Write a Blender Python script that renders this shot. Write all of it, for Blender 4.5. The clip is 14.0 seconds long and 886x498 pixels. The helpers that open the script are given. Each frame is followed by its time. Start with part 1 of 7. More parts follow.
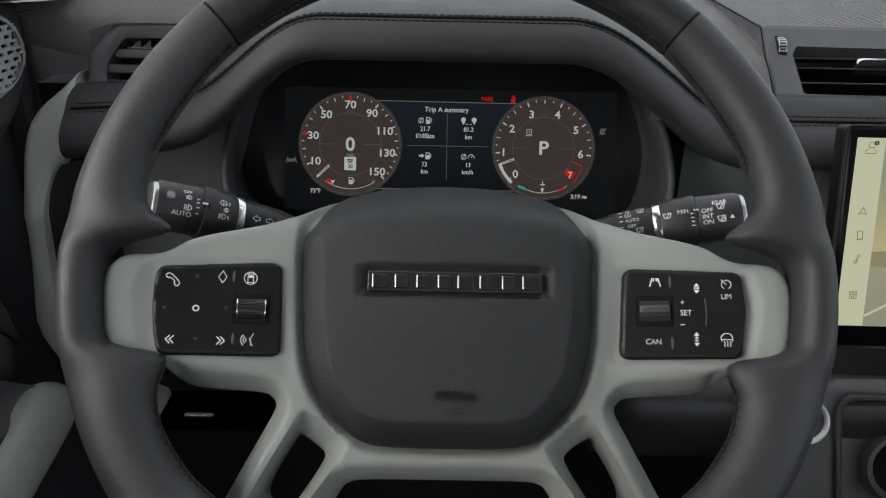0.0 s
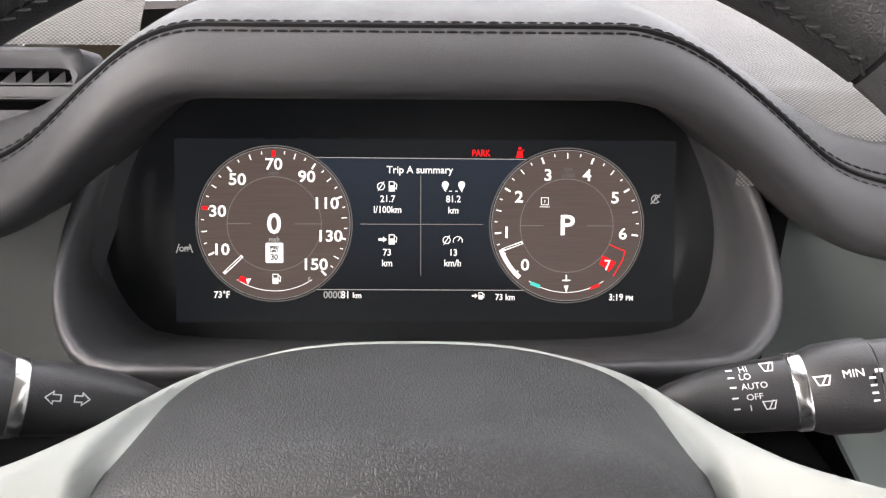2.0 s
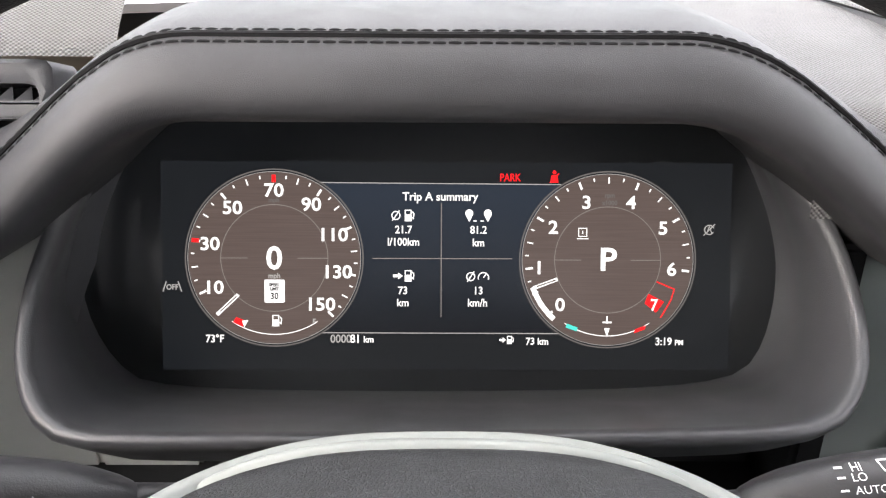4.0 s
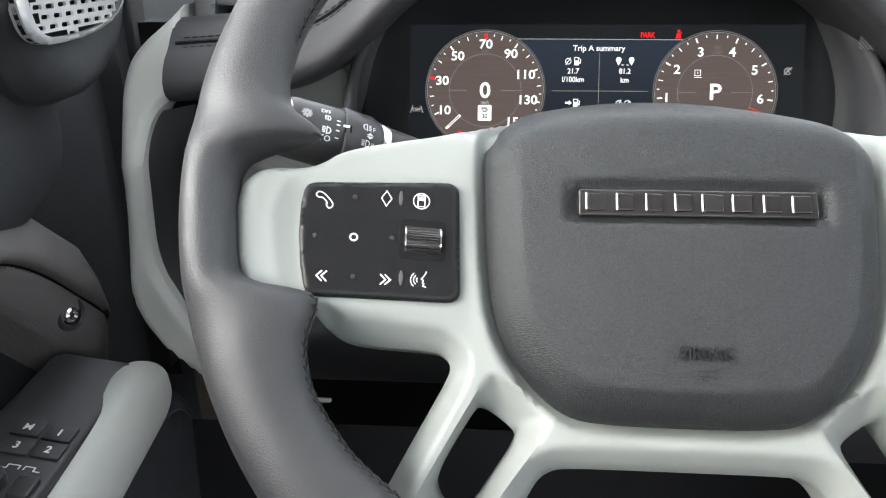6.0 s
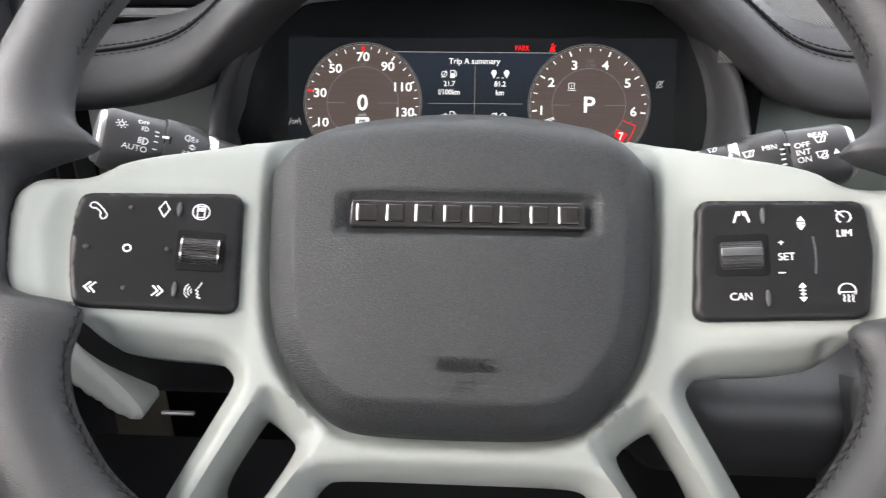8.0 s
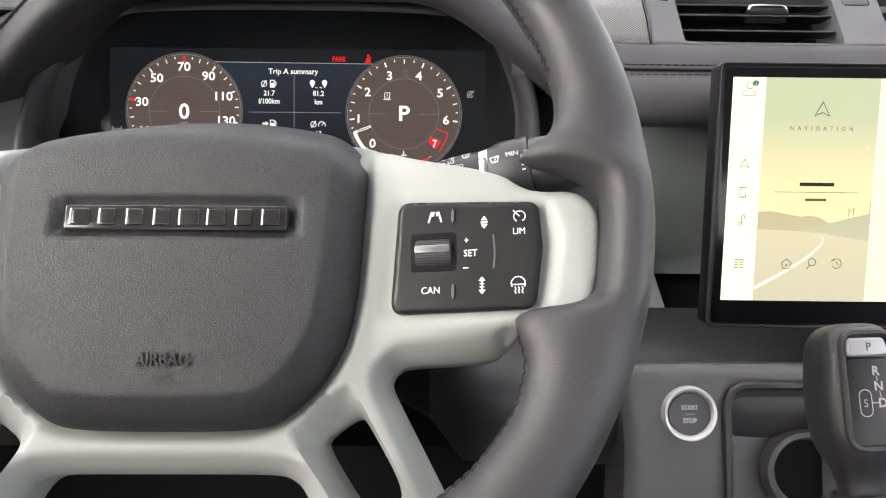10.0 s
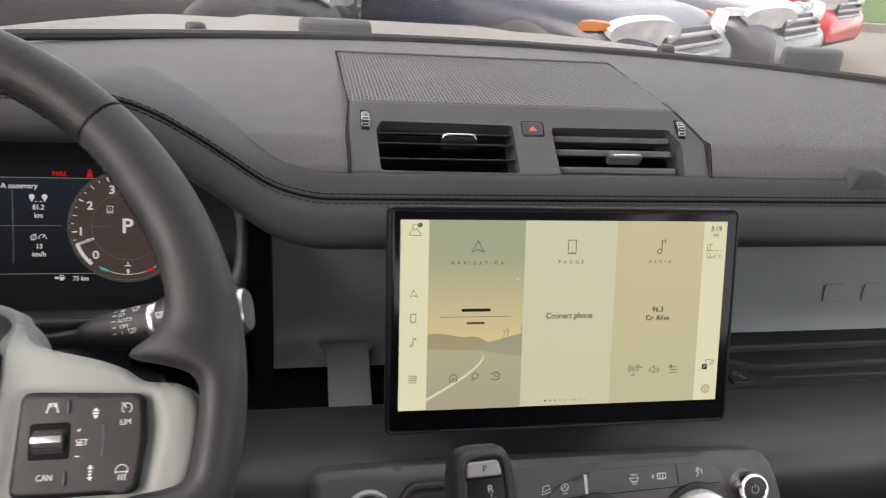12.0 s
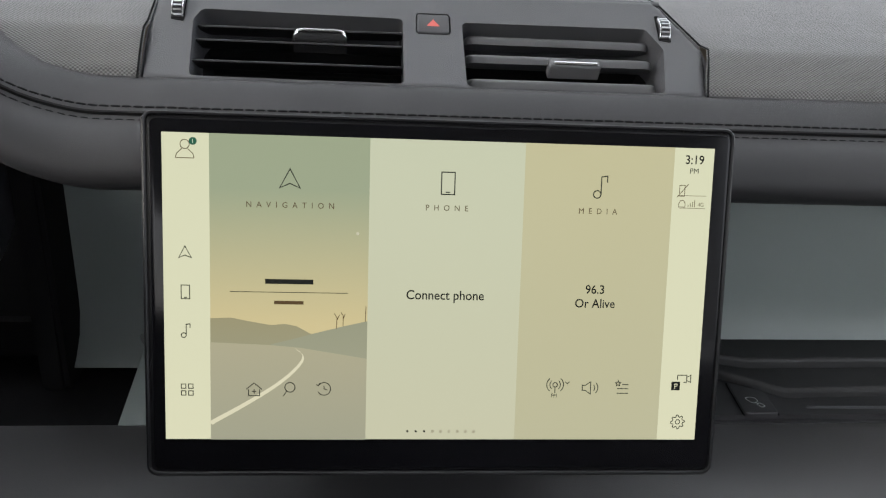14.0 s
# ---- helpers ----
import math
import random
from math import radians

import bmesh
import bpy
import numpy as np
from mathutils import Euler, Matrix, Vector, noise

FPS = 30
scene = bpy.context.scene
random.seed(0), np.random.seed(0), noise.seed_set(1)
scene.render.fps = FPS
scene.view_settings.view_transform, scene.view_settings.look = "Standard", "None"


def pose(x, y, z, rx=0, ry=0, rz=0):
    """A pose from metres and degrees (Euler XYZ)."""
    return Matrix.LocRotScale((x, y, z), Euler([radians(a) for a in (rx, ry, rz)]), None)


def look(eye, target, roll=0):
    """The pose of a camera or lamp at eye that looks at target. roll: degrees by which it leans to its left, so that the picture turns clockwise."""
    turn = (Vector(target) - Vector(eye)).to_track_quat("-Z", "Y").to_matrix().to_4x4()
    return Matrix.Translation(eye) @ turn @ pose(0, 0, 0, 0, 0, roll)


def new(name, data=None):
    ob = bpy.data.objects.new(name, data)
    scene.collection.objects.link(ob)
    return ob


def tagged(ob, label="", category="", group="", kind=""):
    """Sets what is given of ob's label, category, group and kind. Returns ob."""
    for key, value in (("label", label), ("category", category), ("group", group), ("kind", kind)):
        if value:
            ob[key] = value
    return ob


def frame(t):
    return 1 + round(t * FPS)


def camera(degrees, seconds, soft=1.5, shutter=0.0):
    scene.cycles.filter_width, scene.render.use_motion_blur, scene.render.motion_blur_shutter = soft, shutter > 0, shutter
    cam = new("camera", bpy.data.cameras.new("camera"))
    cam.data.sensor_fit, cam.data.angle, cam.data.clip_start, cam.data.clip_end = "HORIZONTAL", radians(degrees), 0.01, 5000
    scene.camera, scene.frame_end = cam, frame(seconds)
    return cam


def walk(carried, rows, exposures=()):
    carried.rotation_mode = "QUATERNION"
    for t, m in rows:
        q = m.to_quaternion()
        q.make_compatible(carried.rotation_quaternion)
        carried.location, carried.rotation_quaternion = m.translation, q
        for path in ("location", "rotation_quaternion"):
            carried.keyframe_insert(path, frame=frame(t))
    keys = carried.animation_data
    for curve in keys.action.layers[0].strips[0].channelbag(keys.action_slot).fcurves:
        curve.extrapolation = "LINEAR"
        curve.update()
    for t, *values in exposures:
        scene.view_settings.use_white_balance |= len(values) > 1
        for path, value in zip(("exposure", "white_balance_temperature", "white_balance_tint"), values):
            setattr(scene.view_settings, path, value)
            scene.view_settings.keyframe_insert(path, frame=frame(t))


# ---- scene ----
cam = camera(62.2, 14.0, 1.2, 0.15)
METRES, EYE, TILT, LEAN, TURN = 1.21, 1.40, -24.0, -1.1, 0.0
STOPS = 2.15
STOPS_AT = [(0.0, -1.13, 6500, 10), (0.5, 0.05, 6550, 11), (1.0, 0.38, 6600, 12), (1.5, 0.52, 6750, 15), (2.0, 0.60, 6900, 17), (4.5, 0.76, 6700, 14), (5.5, 0.68, 6400, 9), (6.5, 0.72, 6500, 10),
            (7.5, 0.56, 6550, 12), (8.5, 0.50, 6700, 14), (10.6, 0.32, 6900, 17), (11.0, 0.08, 6950, 18), (11.5, -0.42, 7000, 20), (12.0, -0.62, 6900, 17), (12.5, -0.62, 6700, 14), (13.0, -0.60, 6550, 12), (14.0, -0.60, 6500, 11)]
ROWS = [
    (0.0, 0.0, 0.0, 0.0, 0.0, 0.0, -0.0),
    (0.5, 0.0027, 0.0428, 0.0109, -0.12, 0.52, 0.24),
    (1.0, 0.0039, 0.0971, 0.0244, -0.39, 1.1, 0.6),
    (1.5, 0.0083, 0.1435, 0.0369, -0.63, 1.79, 0.9),
    (2.0, 0.0094, 0.1824, 0.0482, -0.6, 2.4, 0.89),
    (4.3, 0.0015, 0.2255, 0.0660, -0.10, 2.36, 0.85),
    (4.5, 0.0011, 0.2184, 0.0616, 0.36, 2.38, 0.75),
    (5.0, -0.0255, 0.1545, 0.0195, 1.78, 2.47, 0.45),
    (5.5, -0.0507, 0.1001, -0.0193, 3.23, 1.81, 0.05),
    (6.0, -0.0584, 0.0766, -0.0358, 4.37, 1.56, -0.28),
    (6.5, -0.0594, 0.0809, -0.0355, 5.03, 1.59, -0.35),
    (7.0, -0.0595, 0.0821, -0.0353, 5.25, 1.74, -0.38),
    (7.5, -0.0442, 0.0836, -0.036, 4.82, 2.12, -0.35),
    (8.0, 0.0127, 0.0821, -0.0362, 3.67, 2.59, -0.25),
    (8.5, 0.0661, 0.0755, -0.0418, 2.45, 2.9, 0.07),
    (8.7, 0.0809, 0.0720, -0.0431, 1.72, 2.92, 0.16),
    (10.8, 0.0955, 0.0608, -0.0303, -3.68, 3.23, 1.31),
    (11.0, 0.0959, 0.0343, -0.0098, -5.37, 3.08, 1.47),
    (11.5, 0.1248, -0.0219, 0.0288, -9.0, 3.02, 2.04),
    (12.0, 0.1926, 0.0138, 0.0292, -10.31, 2.57, 1.85),
    (12.5, 0.2665, 0.0676, 0.0192, -9.13, 2.78, 1.47),
    (13.0, 0.3053, 0.1259, 0.0106, -6.94, 3.54, 0.97),
    (13.5, 0.3207, 0.1587, 0.0038, -5.53, 3.83, 0.65),
    (14.0, 0.3251, 0.1655, 0.0061, -4.67, 3.63, 0.48),
]
walk(cam, [(t, pose(-0.006, 0, EYE, TILT, LEAN, TURN) @ pose(METRES * x, METRES * y, METRES * z, 90 + pitch, roll, yaw)) for t, x, y, z, yaw, pitch, roll in ROWS],
     [(t, STOPS + s, k, m) for t, s, k, m in STOPS_AT])

# ---- light ----
world = bpy.data.worlds.new("overcast")
scene.world = world
world.use_nodes = True
wn = world.node_tree.nodes
sky = wn.new("ShaderNodeTexSky")
sky.sky_type, sky.sun_disc = "NISHITA", False
sky.sun_elevation, sky.sun_rotation = radians(28), radians(240)
sky.air_density, sky.dust_density, sky.ozone_density = 1.0, 4.0, 1.0
wmix = wn.new("ShaderNodeMix")
wmix.data_type = "RGBA"
wmix.inputs["Factor"].default_value = 0.75
wmix.inputs["B"].default_value = (8.4, 8.7, 9.1, 1)
world.node_tree.links.new(sky.outputs[0], wmix.inputs["A"])
world.node_tree.links.new(wmix.outputs["Result"], wn["Background"].inputs[0])
wn["Background"].inputs[1].default_value = 0.15
sun = new("sun", bpy.data.lights.new("sun", "SUN"))
sun.data.energy, sun.data.angle, sun.data.color = 1.2, radians(50), (1.0, 1.0, 0.99)
sun.matrix_world = look((-4.0, -2.3, 2.45), (0, 0, 0))


# ---- materials ----
def surface(name, color, rough=0.5, metal=0.0, spread=0.12, big=6.0, grain=0.0, grain_scale=700.0, kind="noise",
            rough_spread=0.08, coat=0.0, spec=0.5, crease=0.0):
    """A node material: base colour with slow variation, and a fine bump."""
    m = bpy.data.materials.new(name)
    m.use_nodes = True
    nt = m.node_tree
    b = nt.nodes["Principled BSDF"]
    b.inputs["Metallic"].default_value = metal
    b.inputs["Coat Weight"].default_value = coat
    b.inputs["Specular IOR Level"].default_value = spec
    co = nt.nodes.new("ShaderNodeTexCoord")
    n1 = nt.nodes.new("ShaderNodeTexNoise")
    n1.inputs["Scale"].default_value, n1.inputs["Detail"].default_value = big, 6.0
    nt.links.new(co.outputs["Object"], n1.inputs["Vector"])
    ramp = nt.nodes.new("ShaderNodeValToRGB")
    lo = [c * (1 - spread) for c in color[:3]] + [1]
    hi = [min(1, c * (1 + spread)) for c in color[:3]] + [1]
    ramp.color_ramp.elements[0].position, ramp.color_ramp.elements[1].position = 0.3, 0.7
    ramp.color_ramp.elements[0].color, ramp.color_ramp.elements[1].color = lo, hi
    nt.links.new(n1.outputs["Fac"], ramp.inputs["Fac"])
    nt.links.new(ramp.outputs["Color"], b.inputs["Base Color"])
    mr = nt.nodes.new("ShaderNodeMapRange")
    mr.inputs["To Min"].default_value, mr.inputs["To Max"].default_value = rough - rough_spread, rough + rough_spread
    n3 = nt.nodes.new("ShaderNodeTexNoise")
    n3.inputs["Scale"].default_value = big * 7
    nt.links.new(co.outputs["Object"], n3.inputs["Vector"])
    nt.links.new(n3.outputs["Fac"], mr.inputs["Value"])
    nt.links.new(mr.outputs["Result"], b.inputs["Roughness"])
    if grain:
        bump = nt.nodes.new("ShaderNodeBump")
        bump.inputs["Strength"].default_value, bump.inputs["Distance"].default_value = 1.0, grain
        if kind == "leather":
            v = nt.nodes.new("ShaderNodeTexVoronoi")
            v.feature = "DISTANCE_TO_EDGE"
            v.inputs["Scale"].default_value = grain_scale
            warp = nt.nodes.new("ShaderNodeTexNoise")
            warp.inputs["Scale"].default_value = grain_scale * 0.6
            mixv = nt.nodes.new("ShaderNodeMix")
            mixv.data_type = "VECTOR"
            mixv.inputs["Factor"].default_value = 0.0012
            nt.links.new(co.outputs["Object"], warp.inputs["Vector"])
            nt.links.new(co.outputs["Object"], mixv.inputs["A"])
            nt.links.new(warp.outputs["Color"], mixv.inputs["B"])
            nt.links.new(mixv.outputs["Result"], v.inputs["Vector"])
            cap = nt.nodes.new("ShaderNodeMath")
            cap.operation = "MINIMUM"
            cap.inputs[1].default_value = 0.25
            nt.links.new(v.outputs["Distance"], cap.inputs[0])
            nt.links.new(cap.outputs[0], bump.inputs["Height"])
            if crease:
                # shade in the creases of the grain is put into the colour
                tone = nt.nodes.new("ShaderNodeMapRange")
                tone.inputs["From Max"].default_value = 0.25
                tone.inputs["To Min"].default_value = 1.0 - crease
                shaded_grain = nt.nodes.new("ShaderNodeMix")
                shaded_grain.data_type, shaded_grain.blend_type = "RGBA", "MULTIPLY"
                shaded_grain.inputs["Factor"].default_value = 1.0
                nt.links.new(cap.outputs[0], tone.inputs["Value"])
                nt.links.new(ramp.outputs["Color"], shaded_grain.inputs["A"])
                nt.links.new(tone.outputs["Result"], shaded_grain.inputs["B"])
                nt.links.new(shaded_grain.outputs["Result"], b.inputs["Base Color"])
        elif kind in ("ribs", "cross"):
            sep = nt.nodes.new("ShaderNodeSeparateXYZ")
            nt.links.new(co.outputs["Object"], sep.inputs[0])
            waves = []
            along = nt.nodes.new("ShaderNodeMath")
            nt.links.new(sep.outputs["Y"], along.inputs[0])
            nt.links.new(sep.outputs["Z"], along.inputs[1])
            for source in ((sep.outputs["Z"],) if kind == "ribs" else (sep.outputs["X"], along.outputs[0])):
                mul = nt.nodes.new("ShaderNodeMath")
                mul.operation = "MULTIPLY"
                mul.inputs[1].default_value = grain_scale
                sn = nt.nodes.new("ShaderNodeMath")
                sn.operation = "SINE"
                nt.links.new(source, mul.inputs[0])
                nt.links.new(mul.outputs[0], sn.inputs[0])
                waves.append(sn)
            out = waves[0].outputs[0]
            if kind == "cross":
                mm = nt.nodes.new("ShaderNodeMath")
                mm.operation = "MULTIPLY"
                nt.links.new(waves[0].outputs[0], mm.inputs[0])
                nt.links.new(waves[1].outputs[0], mm.inputs[1])
                out = mm.outputs[0]
                # shade in the hollows between the raised pips is put into the colour
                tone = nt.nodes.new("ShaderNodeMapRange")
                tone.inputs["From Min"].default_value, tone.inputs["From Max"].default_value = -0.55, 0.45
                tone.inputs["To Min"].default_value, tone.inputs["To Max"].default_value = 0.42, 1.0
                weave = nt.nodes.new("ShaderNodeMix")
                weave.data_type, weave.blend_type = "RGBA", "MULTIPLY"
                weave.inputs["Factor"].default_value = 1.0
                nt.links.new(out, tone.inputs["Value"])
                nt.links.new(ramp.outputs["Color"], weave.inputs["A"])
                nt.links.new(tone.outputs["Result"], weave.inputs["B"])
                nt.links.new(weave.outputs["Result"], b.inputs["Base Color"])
            nt.links.new(out, bump.inputs["Height"])
        else:
            n2 = nt.nodes.new("ShaderNodeTexNoise")
            n2.inputs["Scale"].default_value, n2.inputs["Detail"].default_value = grain_scale, 3.0
            nt.links.new(co.outputs["Object"], n2.inputs["Vector"])
            nt.links.new(n2.outputs["Fac"], bump.inputs["Height"])
        nt.links.new(bump.outputs["Normal"], b.inputs["Normal"])
    return m


def glow(name, color, strength=1.0):
    m = bpy.data.materials.new(name)
    m.use_nodes = True
    b = m.node_tree.nodes["Principled BSDF"]
    b.inputs["Base Color"].default_value = (0.01, 0.01, 0.01, 1)
    b.inputs["Roughness"].default_value = 0.2
    b.inputs["Specular IOR Level"].default_value = 0.03
    b.inputs["Emission Color"].default_value = (*color, 1)
    b.inputs["Emission Strength"].default_value = strength / 2 ** STOPS
    return m


def clear(name, rough=0.0, tint=(1, 1, 1), dust=0.0):
    """Clear glass; dust is the share of it that a dry film veils."""
    m = bpy.data.materials.new(name)
    m.use_nodes = True
    b = m.node_tree.nodes["Principled BSDF"]
    b.inputs["Base Color"].default_value = (*tint, 1)
    b.inputs["Transmission Weight"].default_value = 1.0 - dust
    b.inputs["Roughness"].default_value = rough
    b.inputs["IOR"].default_value = 1.45
    return m


LEATHER = surface("black_leather", (0.014, 0.0145, 0.0155), 0.46, grain=0.0003, grain_scale=700, kind="leather", spec=0.4)
SMOOTH_LEATHER = surface("smooth_black_leather", (0.028, 0.0285, 0.0305), 0.52, grain=0.00016, grain_scale=900, kind="leather", spec=0.45)
DASH_LEATHER = surface("dash_leather", (0.030, 0.030, 0.032), 0.50, grain=0.00014, grain_scale=1500, kind="leather", spec=0.32)
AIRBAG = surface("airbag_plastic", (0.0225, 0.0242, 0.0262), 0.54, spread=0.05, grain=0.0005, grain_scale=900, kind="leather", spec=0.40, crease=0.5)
EMBOSS = surface("moulded_letters", (0.004, 0.0043, 0.0048), 0.5, spec=0.4)
SOFT = surface("soft_black_plastic", (0.019, 0.0195, 0.0205), 0.52, grain=0.0002, grain_scale=900)
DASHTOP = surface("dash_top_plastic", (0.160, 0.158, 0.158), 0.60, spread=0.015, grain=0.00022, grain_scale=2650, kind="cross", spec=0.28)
SPEAKERMESH = surface("speaker_plastic", (0.11, 0.108, 0.108), 0.5)
HARD = surface("black_plastic", (0.022, 0.022, 0.024), 0.42, grain=0.0001, grain_scale=1500)
GREYPLASTIC = surface("grey_plastic", (0.060, 0.061, 0.066), 0.5, grain=0.0002, grain_scale=1500)
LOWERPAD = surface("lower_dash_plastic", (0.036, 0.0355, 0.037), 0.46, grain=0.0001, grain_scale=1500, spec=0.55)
CONSOLEGREY = surface("console_plastic", (0.088, 0.088, 0.089), 0.48, grain=0.0002, grain_scale=1500)
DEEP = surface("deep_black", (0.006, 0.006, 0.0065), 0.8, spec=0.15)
GLOSS = surface("gloss_black", (0.004, 0.004, 0.005), 0.10, rough_spread=0.03, spec=0.35)
# base raised above black, standing for the veil of reflections on the glass
SCREENGLASS = surface("screen_glass", (0.013, 0.0142, 0.0155), 0.18, rough_spread=0.03, spec=0.35)
DISPLAYGLASS = surface("display_glass", (0.0045, 0.0045, 0.0055), 0.12, rough_spread=0.03, spec=0.22)
BLACKFRAME = surface("black_frame", (0.006, 0.006, 0.007), 0.35, spec=0.3)
EMBLEM = surface("emblem_black", (0.02, 0.019, 0.019), 0.12, rough_spread=0.03, spec=0.5)
SAGE = surface("sage_paint", (0.252, 0.267, 0.254), 0.46, spread=0.03, grain=0.00006, grain_scale=1800, rough_spread=0.04, spec=0.36)
# the spokes' sage made paler, standing for light on handle and dash end
LIGHTENED_SAGE = surface("lightened_sage_paint", (0.40, 0.41, 0.385), 0.42, spread=0.03)
# beam's grey-green, darkened to stand for shade under the roll
SAGE_PANEL = surface("sage_panel", (0.205, 0.232, 0.226), 0.45, spread=0.04, grain=0.00006, grain_scale=1800)
CHROME = surface("satin_chrome", (0.75, 0.75, 0.76), 0.22, metal=1.0, spread=0.03, rough_spread=0.05)
SATIN = surface("satin_metal", (0.50, 0.50, 0.51), 0.34, metal=1.0, spread=0.03)
BANDMETAL = surface("brushed_band", (0.30, 0.30, 0.305), 0.32, metal=1.0, spread=0.04)
KNOBMETAL = surface("knob_metal", (0.85, 0.85, 0.85), 0.42, metal=0.75, spread=0.03)
DARKCHROME = surface("dark_chrome", (0.085, 0.082, 0.080), 0.24, metal=1.0, spread=0.05)
PADBLACK = surface("pad_black", (0.010, 0.010, 0.011), 0.40, grain=0.00003, grain_scale=1500, spec=0.25)
TUB = surface("tub_plastic", (0.042, 0.043, 0.046), 0.36, grain=0.0001, grain_scale=1500)
WHITEINK = surface("white_ink", (0.72, 0.73, 0.73), 0.6, spread=0.03)
GREYINK = surface("grey_ink", (0.30, 0.30, 0.31), 0.6, spread=0.03)
THREAD = surface("black_thread", (0.008, 0.008, 0.009), 0.8, spec=0.2)
GRIPTHREAD = surface("grip_thread", (0.010, 0.010, 0.011), 0.55, spec=0.5)
REDINK = surface("red_ink", (0.55, 0.10, 0.08), 0.5)


# ---- shape helpers ----
def plane(x, y, z, rake, yaw=0.0):
    """A pose whose x runs right, y up the leaning face and z out of it."""
    return pose(x, y, z, 90 - rake, 0, yaw)


def thing(name, m, label, category, group="", kind=""):
    ob = new(name)
    ob.empty_display_size = 0.02
    ob.matrix_world = m
    return tagged(ob, label, category, group, kind)


def part(name, mesh, material, parent, label="", m=None):
    ob = new(name, mesh)
    if material and not mesh.materials:
        mesh.materials.append(material)
    ob.parent = parent
    if m is not None:
        ob.matrix_basis = m
    return tagged(ob, label)


def build(verts, faces, sharp=38):
    me = bpy.data.meshes.new("mesh")
    me.from_pydata([tuple(v) for v in verts], [], [tuple(f) for f in faces])
    bm = bmesh.new()
    bm.from_mesh(me)
    bmesh.ops.remove_doubles(bm, verts=bm.verts, dist=1e-6)
    bmesh.ops.recalc_face_normals(bm, faces=bm.faces)
    bm.to_mesh(me)
    bm.free()
    me.shade_smooth()
    me.set_sharp_from_angle(angle=radians(sharp))
    return me


def grid(rows, round_u=False, round_v=False, caps=False, sharp=38):
    """A skin over rows of points; round_v closes each row, round_u joins the last row to the first."""
    n, k = len(rows), len(rows[0])
    verts = [p for r in rows for p in r]
    faces = []
    for i in range(n if round_u else n - 1):
        for j in range(k if round_v else k - 1):
            a, b = i * k + j, i * k + (j + 1) % k
            c, d = ((i + 1) % n) * k + (j + 1) % k, ((i + 1) % n) * k + j
            faces.append((a, b, c, d))
    if caps:
        faces += [tuple(range(k))[::-1], tuple(range((n - 1) * k, n * k))]
    return build(verts, faces, sharp)


def join(*meshes):
    bm = bmesh.new()
    for me in meshes:
        bm.from_mesh(me)
    out = bpy.data.meshes.new("mesh")
    bm.to_mesh(out)
    bm.free()
    return out


def moved(me, m):
    me.transform(m)
    return me


def soften(pts, times=2, closed=True):
    """Corner cutting."""
    pts = [np.array(p, float) for p in pts]
    for _ in range(times):
        out = []
        n = len(pts)
        for i in range(n if closed else n - 1):
            a, b = pts[i], pts[(i + 1) % n]
            out += [a * 0.75 + b * 0.25, a * 0.25 + b * 0.75]
        pts = out if closed else [pts[0], *out, pts[-1]]
    return pts


def resample(pts, step, closed=True):
    p = np.array(pts, float)
    if closed:
        p = np.vstack([p, p[:1]])
    seg = np.hypot(*np.diff(p, axis=0).T[:2])
    s = np.concatenate([[0], np.cumsum(seg)])
    n = max(6, int(s[-1] / step))
    q = np.linspace(0, s[-1], n + 1)
    out = np.column_stack([np.interp(q, s, p[:, k]) for k in range(p.shape[1])])
    return out[:-1] if closed else out


def rounded(pts, r, n=5):
    """A polygon with each corner filleted by r."""
    out = []
    m = len(pts)
    for i in range(m):
        p, a, b = (np.array(pts[k % m], float) for k in (i, i - 1, i + 1))
        u, v = a - p, b - p
        lu, lv = np.linalg.norm(u), np.linalg.norm(v)
        u, v = u / lu, v / lv
        half = math.acos(max(-1, min(1, float(u @ v)))) / 2
        d = min(r / math.tan(half), lu * 0.48, lv * 0.48)
        for k in range(n + 1):
            t = k / n
            out.append((1 - t) ** 2 * (p + u * d) + 2 * t * (1 - t) * p + t * t * (p + v * d))
    return out


def rrect(w, h, r, cx=0.0, cy=0.0, n=5):
    out = []
    for sx, sy, a0 in ((1, 1, 0), (-1, 1, 90), (-1, -1, 180), (1, -1, 270)):
        for k in range(n + 1):
            a = radians(a0 + 90 * k / n)
            out.append((cx + sx * (w / 2 - r) + r * math.cos(a), cy + sy * (h / 2 - r) + r * math.sin(a)))
    return out


def circle(r, n=40, cx=0.0, cy=0.0):
    return [(cx + r * math.cos(2 * math.pi * k / n), cy + r * math.sin(2 * math.pi * k / n)) for k in range(n)]


def inside(px, py, poly):
    res = np.zeros(len(px), bool)
    q = np.array(poly)
    x1, y1 = q[:, 0], q[:, 1]
    x2, y2 = np.roll(x1, -1), np.roll(y1, -1)
    for a, b, c, d in zip(x1, y1, x2, y2):
        if b != d:
            cross = (b > py) != (d > py)
            res ^= cross & (px < (c - a) * (py - b) / (d - b) + a)
    return res


def edge_distance(px, py, poly):
    q = np.array(poly)
    best = np.full(len(px), 1e9)
    for a, b in zip(q, np.roll(q, -1, axis=0)):
        d = b - a
        t = np.clip(((px - a[0]) * d[0] + (py - a[1]) * d[1]) / max(d @ d, 1e-12), 0, 1)
        best = np.minimum(best, np.hypot(px - a[0] - t * d[0], py - a[1] - t * d[1]))
    return best


